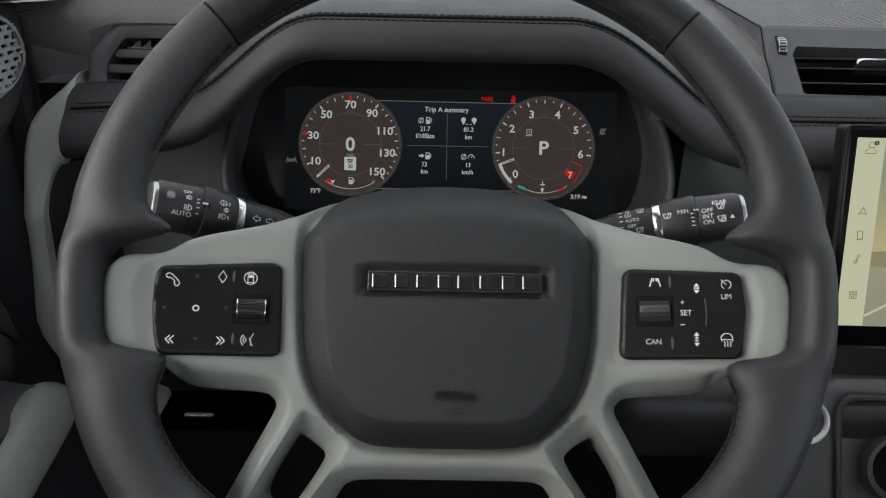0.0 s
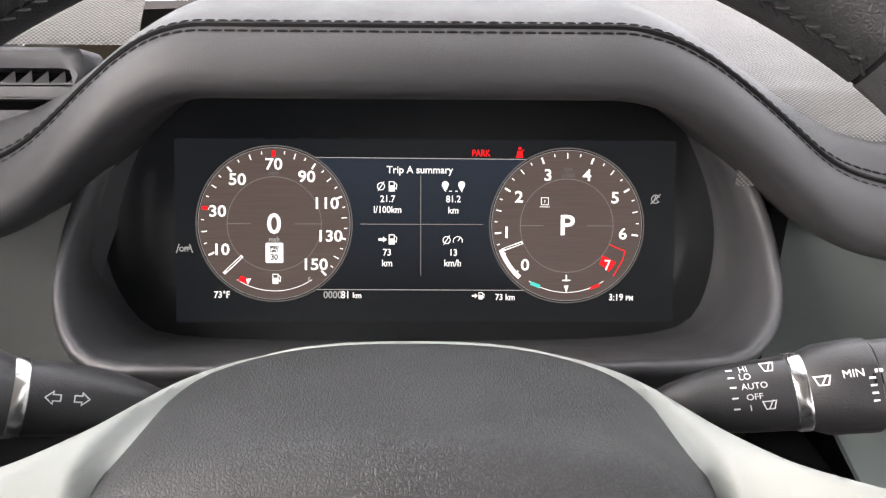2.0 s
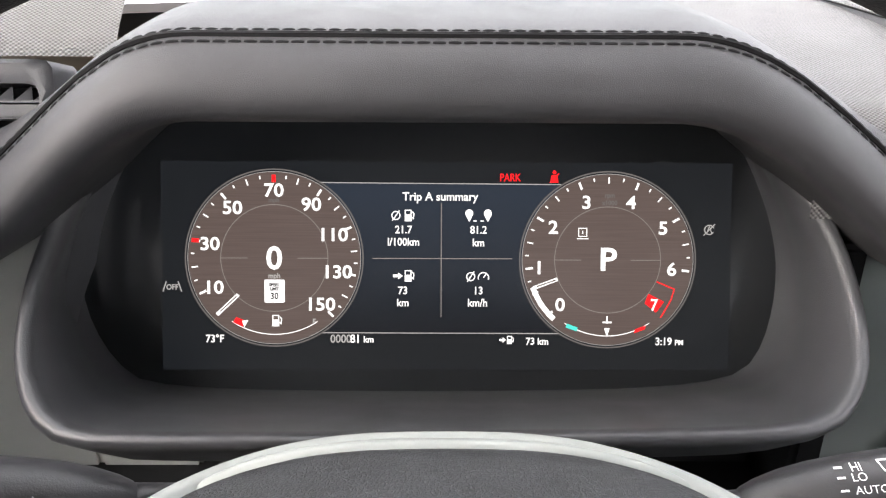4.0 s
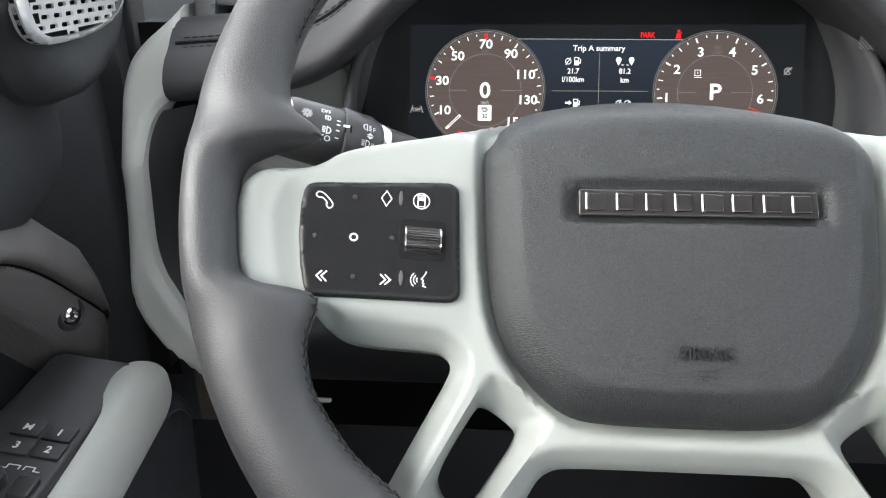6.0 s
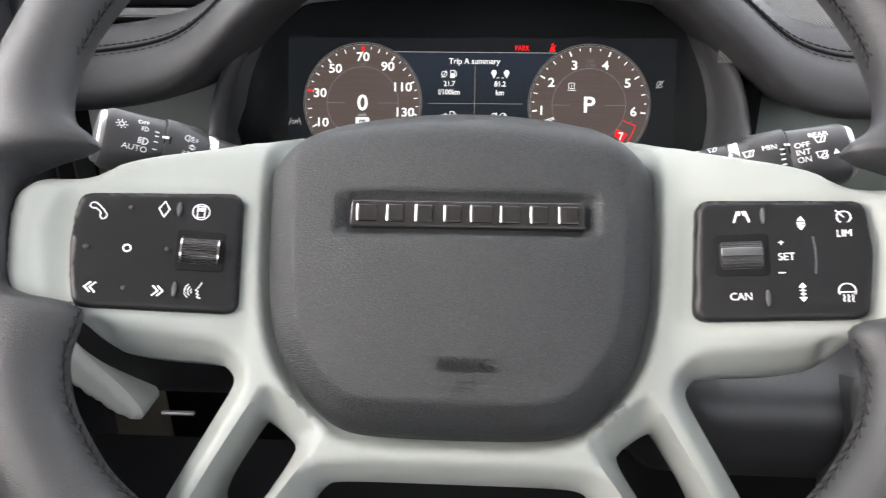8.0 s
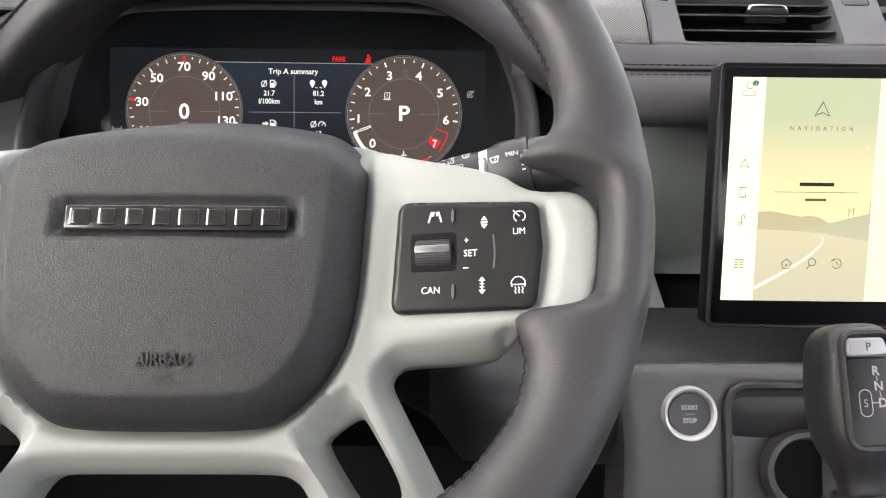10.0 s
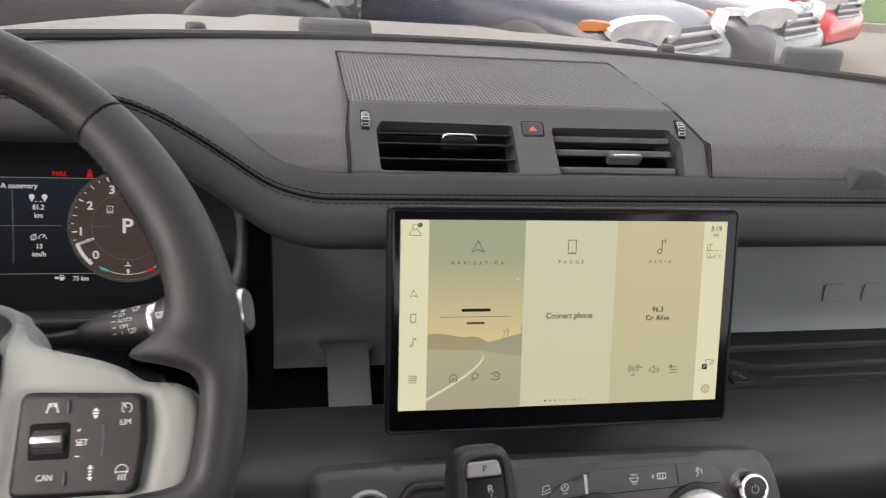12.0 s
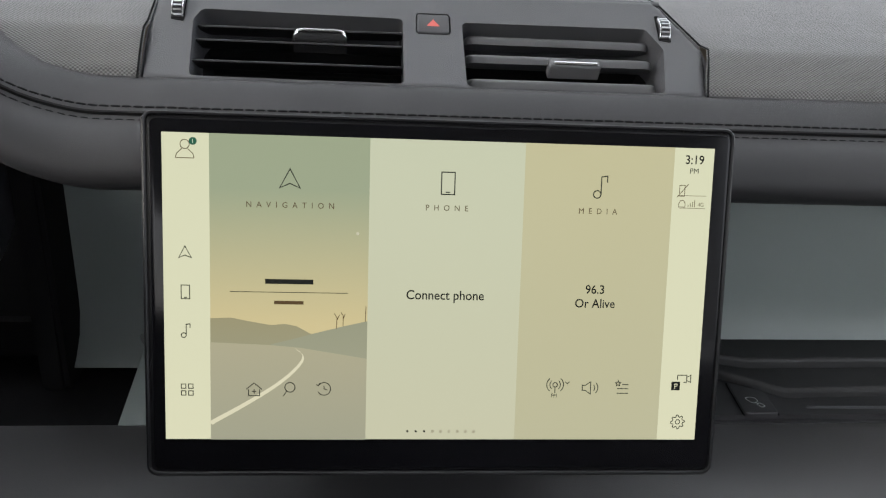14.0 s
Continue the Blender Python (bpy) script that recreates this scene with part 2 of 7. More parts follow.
def relief(contours, height, step, skirt, sharp=50, creases=()):
    """A moulded sheet with holes: contours[0] is its edge, the rest holes; height(x, y, [distance to each contour]) is
    its face; the edges run back by skirt; creases are lines that its faces follow."""
    from mathutils.geometry import delaunay_2d_cdt
    cs = [resample(c, step) for c in contours]
    lo, hi = cs[0].min(0), cs[0].max(0)
    gx, gy = np.meshgrid(np.arange(lo[0], hi[0], step), np.arange(lo[1], hi[1], step))
    gx[1::2] += step / 2
    px, py = gx.ravel(), gy.ravel()
    ok = inside(px, py, cs[0])
    for h in cs[1:]:
        ok &= ~inside(px, py, h)
    px, py = px[ok], py[ok]
    folds = [resample(c, step) for c in creases]
    far = np.min([edge_distance(px, py, c) for c in cs + folds], axis=0) > step * 0.45
    pts = np.vstack([*cs, *folds, np.column_stack([px[far], py[far]])])
    edges, base = [], 0
    for c in cs + folds:
        edges += [(base + i, base + (i + 1) % len(c)) for i in range(len(c))]
        base += len(c)
    v, _, f, *_ = delaunay_2d_cdt([Vector(p) for p in pts], edges, [], 1, 1e-7, False)
    v = np.array([tuple(p) for p in v])
    f = np.array(f)
    cen = v[f].mean(1)
    keep = inside(cen[:, 0], cen[:, 1], cs[0])
    for h in cs[1:]:
        keep &= ~inside(cen[:, 0], cen[:, 1], h)
    f = f[keep]
    z = height(v[:, 0], v[:, 1], [edge_distance(v[:, 0], v[:, 1], c) for c in cs])
    verts = [(x, y, h) for (x, y), h in zip(v, z)]
    faces = [tuple(q) for q in f]
    for c in cs:
        zc = height(c[:, 0], c[:, 1], [edge_distance(c[:, 0], c[:, 1], k) for k in cs])
        b0, n = len(verts), len(c)
        verts += [(x, y, h) for (x, y), h in zip(c, zc)] + [(x, y, h - skirt) for (x, y), h in zip(c, zc)]
        faces += [(b0 + i, b0 + (i + 1) % n, b0 + n + (i + 1) % n, b0 + n + i) for i in range(n)]
    return build(verts, faces, sharp)


def rolled(d, r):
    """Fall of a rounded edge of radius r at the distance d from it."""
    k = np.clip(r - d, 0, r)
    return r - np.sqrt(np.maximum(r * r - k * k, 0))


def slab(outline, z0, z1, r=0.0, sharp=38, steps=3):
    """A plate with a rounded upper edge."""
    p = np.array(outline, float)
    e = np.roll(p, -1, axis=0) - np.roll(p, 1, axis=0)
    area = 0.5 * np.sum(p[:, 0] * np.roll(p[:, 1], -1) - np.roll(p[:, 0], -1) * p[:, 1])
    nrm = np.column_stack([-e[:, 1], e[:, 0]]) * np.sign(area)
    nrm /= np.maximum(np.linalg.norm(nrm, axis=1, keepdims=True), 1e-9)
    rows = [[(x, y, z0) for x, y in p]]
    for k in range(steps + 1 if r else 1):
        a = math.pi / 2 * k / steps if r else 0
        q = p + nrm * r * (1 - math.cos(a))
        rows.append([(x, y, z1 - r + r * math.sin(a)) for x, y in q])
    return grid(rows, round_v=True, caps=True, sharp=sharp)


def lathe(profile, n=40, sharp=38):
    """Turned round z: profile of (radius, z)."""
    rows = [[(r * math.cos(2 * math.pi * k / n), r * math.sin(2 * math.pi * k / n), z) for k in range(n)] for r, z in profile]
    return grid(rows, round_v=True, caps=True, sharp=sharp)


def hoop(profile, n=40, sharp=38):
    """A closed profile of (radius, z) turned round z: a ring."""
    rows = [[(r * math.cos(2 * math.pi * k / n), r * math.sin(2 * math.pi * k / n), z) for k in range(n)] for r, z in profile]
    return grid(rows, round_u=True, round_v=True, sharp=sharp)


def loop_of(pts):
    return [tuple(p) for p in pts] + [tuple(pts[0])]


def hoop_of(outline, radius, z):
    """A rounded bead laid along a closed outline."""
    return tube([(x, y, z) for x, y in outline], radius, 8, closed=True)


def tube(points, radius, n=8, closed=False):
    pts = [Vector(p) for p in points]
    rows = []
    up = Vector((0.123, 0.456, 0.88))
    m = len(pts)
    for i, p in enumerate(pts):
        d = (pts[(i + 1) % m] - pts[i - 1]) if closed else (pts[min(i + 1, m - 1)] - pts[max(i - 1, 0)])
        d.normalize()
        a = d.cross(up).normalized()
        b = d.cross(a)
        r = radius[i] if isinstance(radius, (list, tuple)) else radius
        rows.append([tuple(p + a * r * math.cos(2 * math.pi * k / n) + b * r * math.sin(2 * math.pi * k / n)) for k in range(n)])
    return grid(rows, round_u=closed, round_v=True, caps=not closed)


def strokes(lines, width, z=0.0):
    """Printed lines: flat ribbons along polylines; a line given as ('fill', points) is a solid patch."""
    verts, faces = [], []
    for line in lines:
        if isinstance(line[0], str):
            b0 = len(verts)
            verts += [(x, y, z) for x, y in line[1]]
            faces.append(tuple(range(b0, len(verts))))
            continue
        p = [np.array(q, float) for q in line]
        closed = np.allclose(p[0], p[-1]) and len(p) > 3
        if closed:
            p = p[:-1]
        n, b0 = len(p), len(verts)
        for i in range(n):
            a = p[(i - 1) % n] if closed or i else p[i]
            b = p[(i + 1) % n] if closed or i < n - 1 else p[i]
            d1, d2 = p[i] - a, b - p[i]
            d1 = d1 / (np.linalg.norm(d1) or 1)
            d2 = d2 / (np.linalg.norm(d2) or 1)
            d = d1 + d2
            d = d / (np.linalg.norm(d) or 1)
            nn = np.array((-d[1], d[0]))
            c = max(0.5, abs(nn @ np.array((-d2[1], d2[0])))) if np.any(d2) and np.any(d1) else 1
            w = width / 2 / c
            verts += [(*(p[i] + nn * w), z), (*(p[i] - nn * w), z)]
        for i in range(n if closed else n - 1):
            j = (i + 1) % n
            faces.append((b0 + 2 * i, b0 + 2 * i + 1, b0 + 2 * j + 1, b0 + 2 * j))
    me = bpy.data.meshes.new("mesh")
    me.from_pydata(verts, [], faces)
    bm = bmesh.new()
    bm.from_mesh(me)
    for f in bm.faces:
        f.normal_update()
        if f.normal.z < 0:
            f.normal_flip()
    bm.to_mesh(me)
    bm.free()
    return me


def arc(cx, cy, r, a0, a1, n=20):
    return [(cx + r * math.cos(radians(a0 + (a1 - a0) * k / n)), cy + r * math.sin(radians(a0 + (a1 - a0) * k / n))) for k in range(n + 1)]


def lettering(text, height, x=0.0, y=0.0, z=0.0, align="CENTER", thick=0.0, squeeze=1.0, spacing=1.0, bold=0.0):
    """Flat letters, cap height given, centred on y."""
    cu = bpy.data.curves.new("letters", "FONT")
    cu.body, cu.align_x, cu.extrude, cu.space_character = text, align, thick, spacing
    cu.size, cu.resolution_u, cu.offset = height / 0.70, 3, bold
    ob = bpy.data.objects.new("letters", cu)
    me = bpy.data.meshes.new_from_object(ob)
    bpy.data.objects.remove(ob)
    me.transform(Matrix.Translation((x, y - height / 2, z)) @ Matrix.Diagonal((squeeze, 1, 1, 1)))
    return me


def bar(w, h, x=0.0, y=0.0, z=0.0):
    return strokes([("fill", [(x - w / 2, y - h / 2), (x + w / 2, y - h / 2), (x + w / 2, y + h / 2), (x - w / 2, y + h / 2)])], 0, z)


def smooth_table(xs, ys, x, soft=0.012):
    """Linear table, rounded off."""
    k = np.linspace(-1, 1, 9) * soft
    return float(np.mean(np.interp(x + k, xs, ys)))


# ---- cabin ----
GROUND = -0.12


def box(x0, x1, y0, y1, z0, z1, r=0.0):
    bm = bmesh.new()
    bmesh.ops.create_cube(bm, size=1)
    for v in bm.verts:
        v.co = ((x0 + x1) / 2 + v.co.x * (x1 - x0), (y0 + y1) / 2 + v.co.y * (y1 - y0), (z0 + z1) / 2 + v.co.z * (z1 - z0))
    if r:
        bmesh.ops.bevel(bm, geom=list(bm.edges), offset=r, segments=2, affect="EDGES")
    me = bpy.data.meshes.new("mesh")
    bm.to_mesh(me)
    bm.free()
    if r:
        me.shade_smooth()
        me.set_sharp_from_angle(angle=radians(40))
    return me


def setting(name, mesh, material, label, category="structure"):
    ob = new(name, mesh)
    mesh.materials.append(material)
    return tagged(ob, label, category, kind="structure")


HEADLINER = surface("headliner_cloth", (0.42, 0.41, 0.39), 0.9, grain=0.0003, grain_scale=900)
CARPET = surface("black_carpet", (0.012, 0.012, 0.013), 0.95, grain=0.001, grain_scale=500)
setting("floor", box(-0.62, 1.30, -1.7, 1.1, 0.30, 0.34), CARPET, "black carpeted cabin floor", "floor")
roof_me = relief([rrect(1.86, 1.95, 0.08, 0.34, -0.725)], lambda x, y, d: 0 * x, 0.10, 0.04)
setting("ceiling", moved(roof_me, pose(0, 0, 1.87)), HEADLINER, "pale grey cloth headliner", "ceiling")
setting("wall_east", box(1.22, 1.30, -1.7, 0.95, 0.34, 1.18), SOFT, "black inner side of the far door", "wall")
# out of view; closed, with its window sized to shape the cabin's light
setting("wall_south", moved(relief([rrect(1.92, 1.53, 0.02, 0.34, 1.105), rrect(1.30, 0.46, 0.06, 0.40, 1.58)], lambda x, y, d: 0 * x, 0.10, 0.06), pose(0, -1.70, 0, 90)), SOFT, "unseen black tailgate, its window opening sized for light", "wall")
setting("wall_west", box(-0.66, -0.60, -1.7, -0.75, 0.34, 1.24), SOFT, "black rear side of the cabin", "wall")
# out of view; upper panel added to block light from the left rear
setting("wall_west", box(-0.66, -0.62, -1.15, -0.45, 1.20, 1.87), SOFT, "unseen dark side panel, added to cut light from behind", "wall")
for y0, y1 in ((-1.72, -1.58), (-0.60, -0.45)):
    setting("trim", box(1.26, 1.30, y0, y1, 1.20, 1.87, 0.01), HEADLINER, "grey cabin pillar trim", "pillar")
setting("wall_north", box(-0.62, 1.30, 0.98, 1.02, 0.34, 1.20), DEEP, "black firewall behind the dashboard", "wall")
setting("trim", box(-0.47, -0.385, 0.70, 0.97, 0.9, 1.33, 0.02), HARD, "black pillar seal beside the dash", "pillar")
setting("trim", moved(box(-0.66, -0.44, 0.60, 0.98, 0.9, 1.36, 0.03), pose(0, 0, 0)), SOFT, "dark trim at the foot of the windscreen pillar", "pillar")
for x in (-0.60, 1.24):
    pil = grid([[(x, 0.80 - 0.55 * k, 1.28 + 0.55 * k), (x + 0.06, 0.82 - 0.55 * k, 1.28 + 0.55 * k), (x + 0.06, 0.90 - 0.55 * k, 1.28 + 0.55 * k),
                 (x, 0.90 - 0.55 * k, 1.28 + 0.55 * k)] for k in (0, 0.5, 1)], round_v=True, caps=True)
    setting("trim", pil, HEADLINER, "grey windscreen pillar trim", "pillar")

# ---- dashboard ----
dash = thing("dashboard", pose(0.4, 0.6, 1.0), "black leather and plastic dashboard with sage metal panels", "dashboard", kind="structure")
TO_DASH = pose(0.4, 0.6, 1.0).inverted()


def dash_part(name, mesh, material, label="", parent=None):
    return part(name, moved(mesh, TO_DASH), material, parent or dash, label)


LIFT_X = [-0.40, -0.240, -0.207, -0.186, -0.166, -0.146, -0.126, -0.105, 0.100, 0.126, 0.146, 0.166, 0.186, 0.205, 0.236, 1.3]
LIFT_Z = [0.003, 0.003, 0.009, 0.018, 0.034, 0.051, 0.066, 0.0755, 0.0755, 0.066, 0.053, 0.039, 0.023, 0.009, 0.000, 0.000]
ROLL_LOW = [(0.606, 1.240), (0.5985, 1.262), (0.5935, 1.2785), (0.5870, 1.2765), (0.5790, 1.2700), (0.5715, 1.2620), (0.5690, 1.2585), (0.5600, 1.2525),
            (0.5530, 1.2430), (0.5510, 1.2340), (0.5545, 1.2265), (0.5660, 1.2220), (0.600, 1.220), (0.640, 1.218)]
ROLL_HIGH = [(0.690, 1.290), (0.680, 1.326), (0.668, 1.3470), (0.620, 1.3465), (0.580, 1.3425), (0.5560, 1.3370), (0.5530, 1.3345), (0.5455, 1.3280),
             (0.5410, 1.3190), (0.5420, 1.3115), (0.5470, 1.3070), (0.5570, 1.3042), (0.600, 1.304), (0.650, 1.303)]


def lift(x):
    return smooth_table(LIFT_X, LIFT_Z, x)


def roll_section(x):
    k = lift(x) / 0.0755
    drop = 0.004 * max(0, -0.24 - x) / 0.06
    return [(x, a[0] + (b[0] - a[0]) * k, a[1] + (b[1] - a[1]) * k - drop) for a, b in zip(ROLL_LOW, ROLL_HIGH)]


def roll_point(x, s):
    """A point on the roll's skin, s metres forward of the seam (negative: behind it)."""
    sec = [Vector(p) for p in roll_section(x)]
    i = 5
    left = abs(s)
    while True:
        j = i + 1 if s >= 0 else i - 1
        seg = sec[j] - sec[i]
        if seg.length >= left or j in (0, len(sec) - 1):
            return sec[i] + seg * (left / seg.length), seg.normalized()
        left -= seg.length
        i = j


xs = list(np.arange(-0.30, -0.25, 0.01)) + list(np.arange(-0.25, 0.26, 0.005)) + list(np.arange(0.26, 1.15, 0.03))
fine = []
for x in xs:
    sec = roll_section(x)
    p = resample(soften([s[1:] for s in sec], 2, closed=False), 0.002, closed=False)
    idx = np.linspace(0, len(p) - 1, 64)
    fine.append([(x, float(np.interp(i, range(len(p)), p[:, 0])), float(np.interp(i, range(len(p)), p[:, 1]))) for i in idx])
dash_part("padded_roll", grid(fine, sharp=70), DASH_LEATHER, "black leather roll arching over the instruments")


def stitch_row(s, x0, x1, pitch=0.0056, length=0.0046, r=0.00050):
    verts, faces = [], []
    x = x0
    while x < x1:
        a, _ = roll_point(x, s)
        b, _ = roll_point(x + 0.001, s)
        step = (b - a) / 0.001
        dx = pitch / max(step.length, 1)
        d = step.normalized()
        e = a + d * length
        side, across = roll_point(x, s + 0.0005)
        n = d.cross(across).normalized()
        if n.z < 0:
            n = -n
        w = d.cross(n)
        b0 = len(verts)
        for q, h in ((a, 0.2), (a + d * length * 0.3, 1.0), (a + d * length * 0.7, 1.0), (e, 0.2)):
            for ww, hh in ((-1, -0.4), (-0.5, 0.9), (0.5, 0.9), (1, -0.4)):
                verts.append(tuple(q + w * ww * r * 1.1 + n * (hh * h * r + 0.0002)))
        for k in range(3):
            for m in range(3):
                faces.append((b0 + 4 * k + m, b0 + 4 * k + m + 1, b0 + 4 * k + 5 + m, b0 + 4 * k + 4 + m))
        x += dx
    return build(verts, faces, 60)


tagged(dash_part("stitching", stitch_row(0.0042, -0.29, 1.1), THREAD, "row of black thread stitches"), kind="stuff")
tagged(dash_part("stitching", stitch_row(-0.0036, -0.29, 1.1), THREAD, "row of black thread stitches"), kind="stuff")
seam = [roll_point(x, 0.0006)[0] for x in np.arange(-0.295, 1.1, 0.006)]
dash_part("seam", tube(seam, 0.0013, 6), DEEP)

TOP_Y = [0.583, 0.590, 0.603, 0.6115, 0.640, 0.70, 0.80, 0.90, 1.00]
TOP_Z = [1.271, 1.279, 1.2935, 1.3010, 1.3095, 1.3220, 1.336, 1.341, 1.343]


def far_edge(x):
    return 0.985 - 0.72 * (x - 0.41) ** 2


POD_EDGE = (0.5885, 0.6125, 0.6425, 0.842)


def pod_left(y):
    """Where the vent housing's near side meets the dash top."""
    return float(np.interp(y, POD_EDGE, (0.2632, 0.2618, 0.2650, 0.2625)))


def pod_right(y):
    return float(np.interp(y, POD_EDGE, (0.5705, 0.5768, 0.5535, 0.5700)))


def dash_top(x0, x1, y0=0.6035, n=24, left=None, right=None):
    """A stretch of the dash top; left and right bend its sides along the vent housing."""
    rows = []
    for u in np.linspace(0, 1, max(3, int((x1 - x0) / 0.02))):
        x = x0 + (x1 - x0) * u
        row = []
        for y in (np.concatenate([np.arange(y0, 0.655, 0.003), np.linspace(0.655, far_edge(x), n)]) if left or right else np.linspace(y0, far_edge(x), n)):
            a, b = left(y) if left else x0, right(y) if right else x1
            row.append((a + (b - a) * u, y, smooth_table(TOP_Y, TOP_Z, y, 0.003 if y < 0.63 else 0.006)))
        rows.append(row)
    return grid(rows)


def facet(x0, x1, left=None, right=None):
    ys = np.linspace(0.5925, 0.6035, 9)
    rows = []
    for u in np.linspace(0, 1, 8):
        row = [((left(y) if left else x0) * (1 - u) + (right(y) if right else x1) * u, y, smooth_table(TOP_Y, TOP_Z, y, 0.001)) for y in ys]
        rows.append([(row[0][0], 0.5905, 1.255), (row[0][0], 0.5910, 1.2745), *row])
    return grid(rows, sharp=60)


def left_top():
    rows = []
    for k in np.linspace(0, 1, 20):
        y = 0.603 + (far_edge(-0.3) - 0.603) * k
        x0 = -0.288 - 0.10 * k ** 0.7
        rows.append([(x0, y + 0.004, 1.295 + 0.02 * k)] + [(x, y, 1.3225 + 0.022 * k ** 0.7 - 0.008 * max(0, 1 - (x - x0) / 0.02)) for x in np.linspace(x0 + 0.002, -0.138, 14)])
    return grid(rows, sharp=60)


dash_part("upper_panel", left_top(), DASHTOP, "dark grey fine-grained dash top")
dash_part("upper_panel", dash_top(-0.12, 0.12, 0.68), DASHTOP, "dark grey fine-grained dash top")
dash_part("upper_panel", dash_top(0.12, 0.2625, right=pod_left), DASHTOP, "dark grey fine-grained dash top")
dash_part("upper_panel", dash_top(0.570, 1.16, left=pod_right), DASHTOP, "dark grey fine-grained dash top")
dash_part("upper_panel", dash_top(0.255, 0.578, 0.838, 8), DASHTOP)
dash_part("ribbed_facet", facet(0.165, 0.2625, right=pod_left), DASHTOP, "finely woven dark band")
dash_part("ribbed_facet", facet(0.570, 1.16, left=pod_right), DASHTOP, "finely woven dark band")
rim_edge = [(x, far_edge(x) - 0.004, 1.345 if x < 0.41 else smooth_table(TOP_Y, TOP_Z, far_edge(x), 0.006) + 0.002) for x in np.linspace(-0.34, 1.16, 40)]
dash_part("rear_edge", tube(rim_edge, 0.006, 8), HARD)
# boss on the far side
boss_rows = []
for y, low, high, w in ((0.5795, 1.268, 1.2730, 1.0), (0.5805, 1.268, 1.2840, 1.0), (0.584, 1.269, 1.2875, 1.0), (0.594, 1.275, 1.2890, 0.99), (0.602, 1.280, 1.2880, 0.98)):
    boss_rows.append([(0.726 + (x - 0.726) * w, y, z) for x, z in soften([(0.699, low), (0.706, low + (high - low) * 0.5), (0.711, high), (0.734, high), (0.743, low + (high - low) * 0.5), (0.753, low)], 2, False)])
dash_part("boss", grid(boss_rows, caps=True, sharp=60), SOFT, "dark moulded boss on the ribbed band")

# sage cross beam with its dark pockets
beam = part("cross_beam", moved(grid([[(x, y + dy, z) for x, y in ((0.200, 0.628), (0.26, 0.628), (0.40, 0.628), (1.15, 0.628))] for dy, z in ((-0.020, 1.094), (-0.014, 1.100), (-0.006, 1.110), (-0.001, 1.124), (0, 1.14), (0, 1.236), (0.012, 1.236), (0.012, 1.094))], round_u=True), TO_DASH), SAGE_PANEL, dash, "grey-green metal cross beam panel")
# plate closes the beam's end; its near-black stands for the beam's shade
dash_part("shaded_binnacle_side", box(0.184, 0.2005, 0.596, 0.66, 1.06, 1.240, 0.003), DEEP, "side of the instrument housing, blackened for shade")
dash_part("cross_beam_end", box(-0.312, -0.192, 0.628, 0.640, 1.09, 1.236, 0.002), LIGHTENED_SAGE, "grey-green metal beam end")
dash_part("cross_beam_end", box(-0.192, -0.135, 0.628, 0.640, 1.09, 1.122, 0.002), LIGHTENED_SAGE, "grey-green metal beam end")
# near-black back and floor stand for the shade of the open pocket
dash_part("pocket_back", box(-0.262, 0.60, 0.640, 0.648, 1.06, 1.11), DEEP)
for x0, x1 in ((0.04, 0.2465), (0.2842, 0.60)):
    dash_part("tray", box(x0, x1, 0.549, 0.672, 1.060, 1.0850, 0.003), DEEP, "pocket floor below the beam, blackened for shade")
strap_rows = []
for k in np.linspace(0, 1, 10):
    y, z, g = 0.6135 - 0.0665 * k, 1.1150 - 0.0225 * k, 0.006 * max(0.0, 1 - k / 0.15) ** 2
    strap_rows.append([(0.2465 - g, y, z), (0.2825 - 0.001 * k + g, y, z), (0.2825 - 0.001 * k + g, y, z - 0.004), (0.2465 - g, y, z - 0.004)])
dash_part("strap", grid(strap_rows, round_v=True, caps=True), SAGE_PANEL, "grey-green metal strap from the beam")
# plain raised marks in place of the maker's lettering
for x in (0.742, 0.787, 0.832, 0.877, 0.922):
    dash_part("raised_mark", moved(slab(rrect(0.022, 0.020, 0.003), 0, 0.0012, 0.0005), plane(x + 0.013, 0.627, 1.148, 0)), SAGE_PANEL, parent=beam)

# shelf on the passenger's side
dash_part("shelf", box(0.575, 1.15, 0.545, 0.632, 1.082, 1.096, 0.003), HARD, "black shelf below the beam")
dash_part("shelf_step", moved(slab([(1.15, 0.632), (0.600, 0.632), (0.600, 0.600), (0.613, 0.588), (0.6440, 0.567), (1.15, 0.583)], 0, 0.012, 0.0035), pose(0, 0, 1.090)), SOFT)
dash_part("shelf_step", moved(slab([(1.15, 0.632), (0.612, 0.632), (0.612, 0.600), (0.63, 0.5935), (1.15, 0.602)], 0, 0.010, 0.003), pose(0, 0, 1.099)), SOFT)
dash_part("shelf_slot", box(0.652, 1.12, 0.5545, 0.5570, 1.0955, 1.0972, 0.0006), GREYPLASTIC)
SOCKET = [(0.6133, 0.5833), (0.6082, 0.5475), (0.6298, 0.5475), (0.6325, 0.5715)]
socket = dash_part("socket_panel", moved(slab(rounded(SOCKET, 0.002), 0, 0.0030, 0.0008), pose(0, 0, 1.0950)), HARD, "small black socket panel")
dash_part("socket_joint", tube([(x, y, 1.0964) for x, y in SOCKET[2:] + SOCKET[:2]], 0.0007, 5), DEEP, parent=socket)
ICON = rrect(0.0040, 0.0032, 0.001, 0.0052, 0)
dash_part("socket_icon", moved(strokes([loop_of(soften([(-0.0055, -0.003), (-0.0035, 0.0032), (0.0012, 0.0032), (0.0024, -0.003)], 2)), ICON + ICON[:1]], 0.0005, 0), pose(0.6200, 0.5600, 1.0984, 0, 0, -64)), WHITEINK, parent=socket)

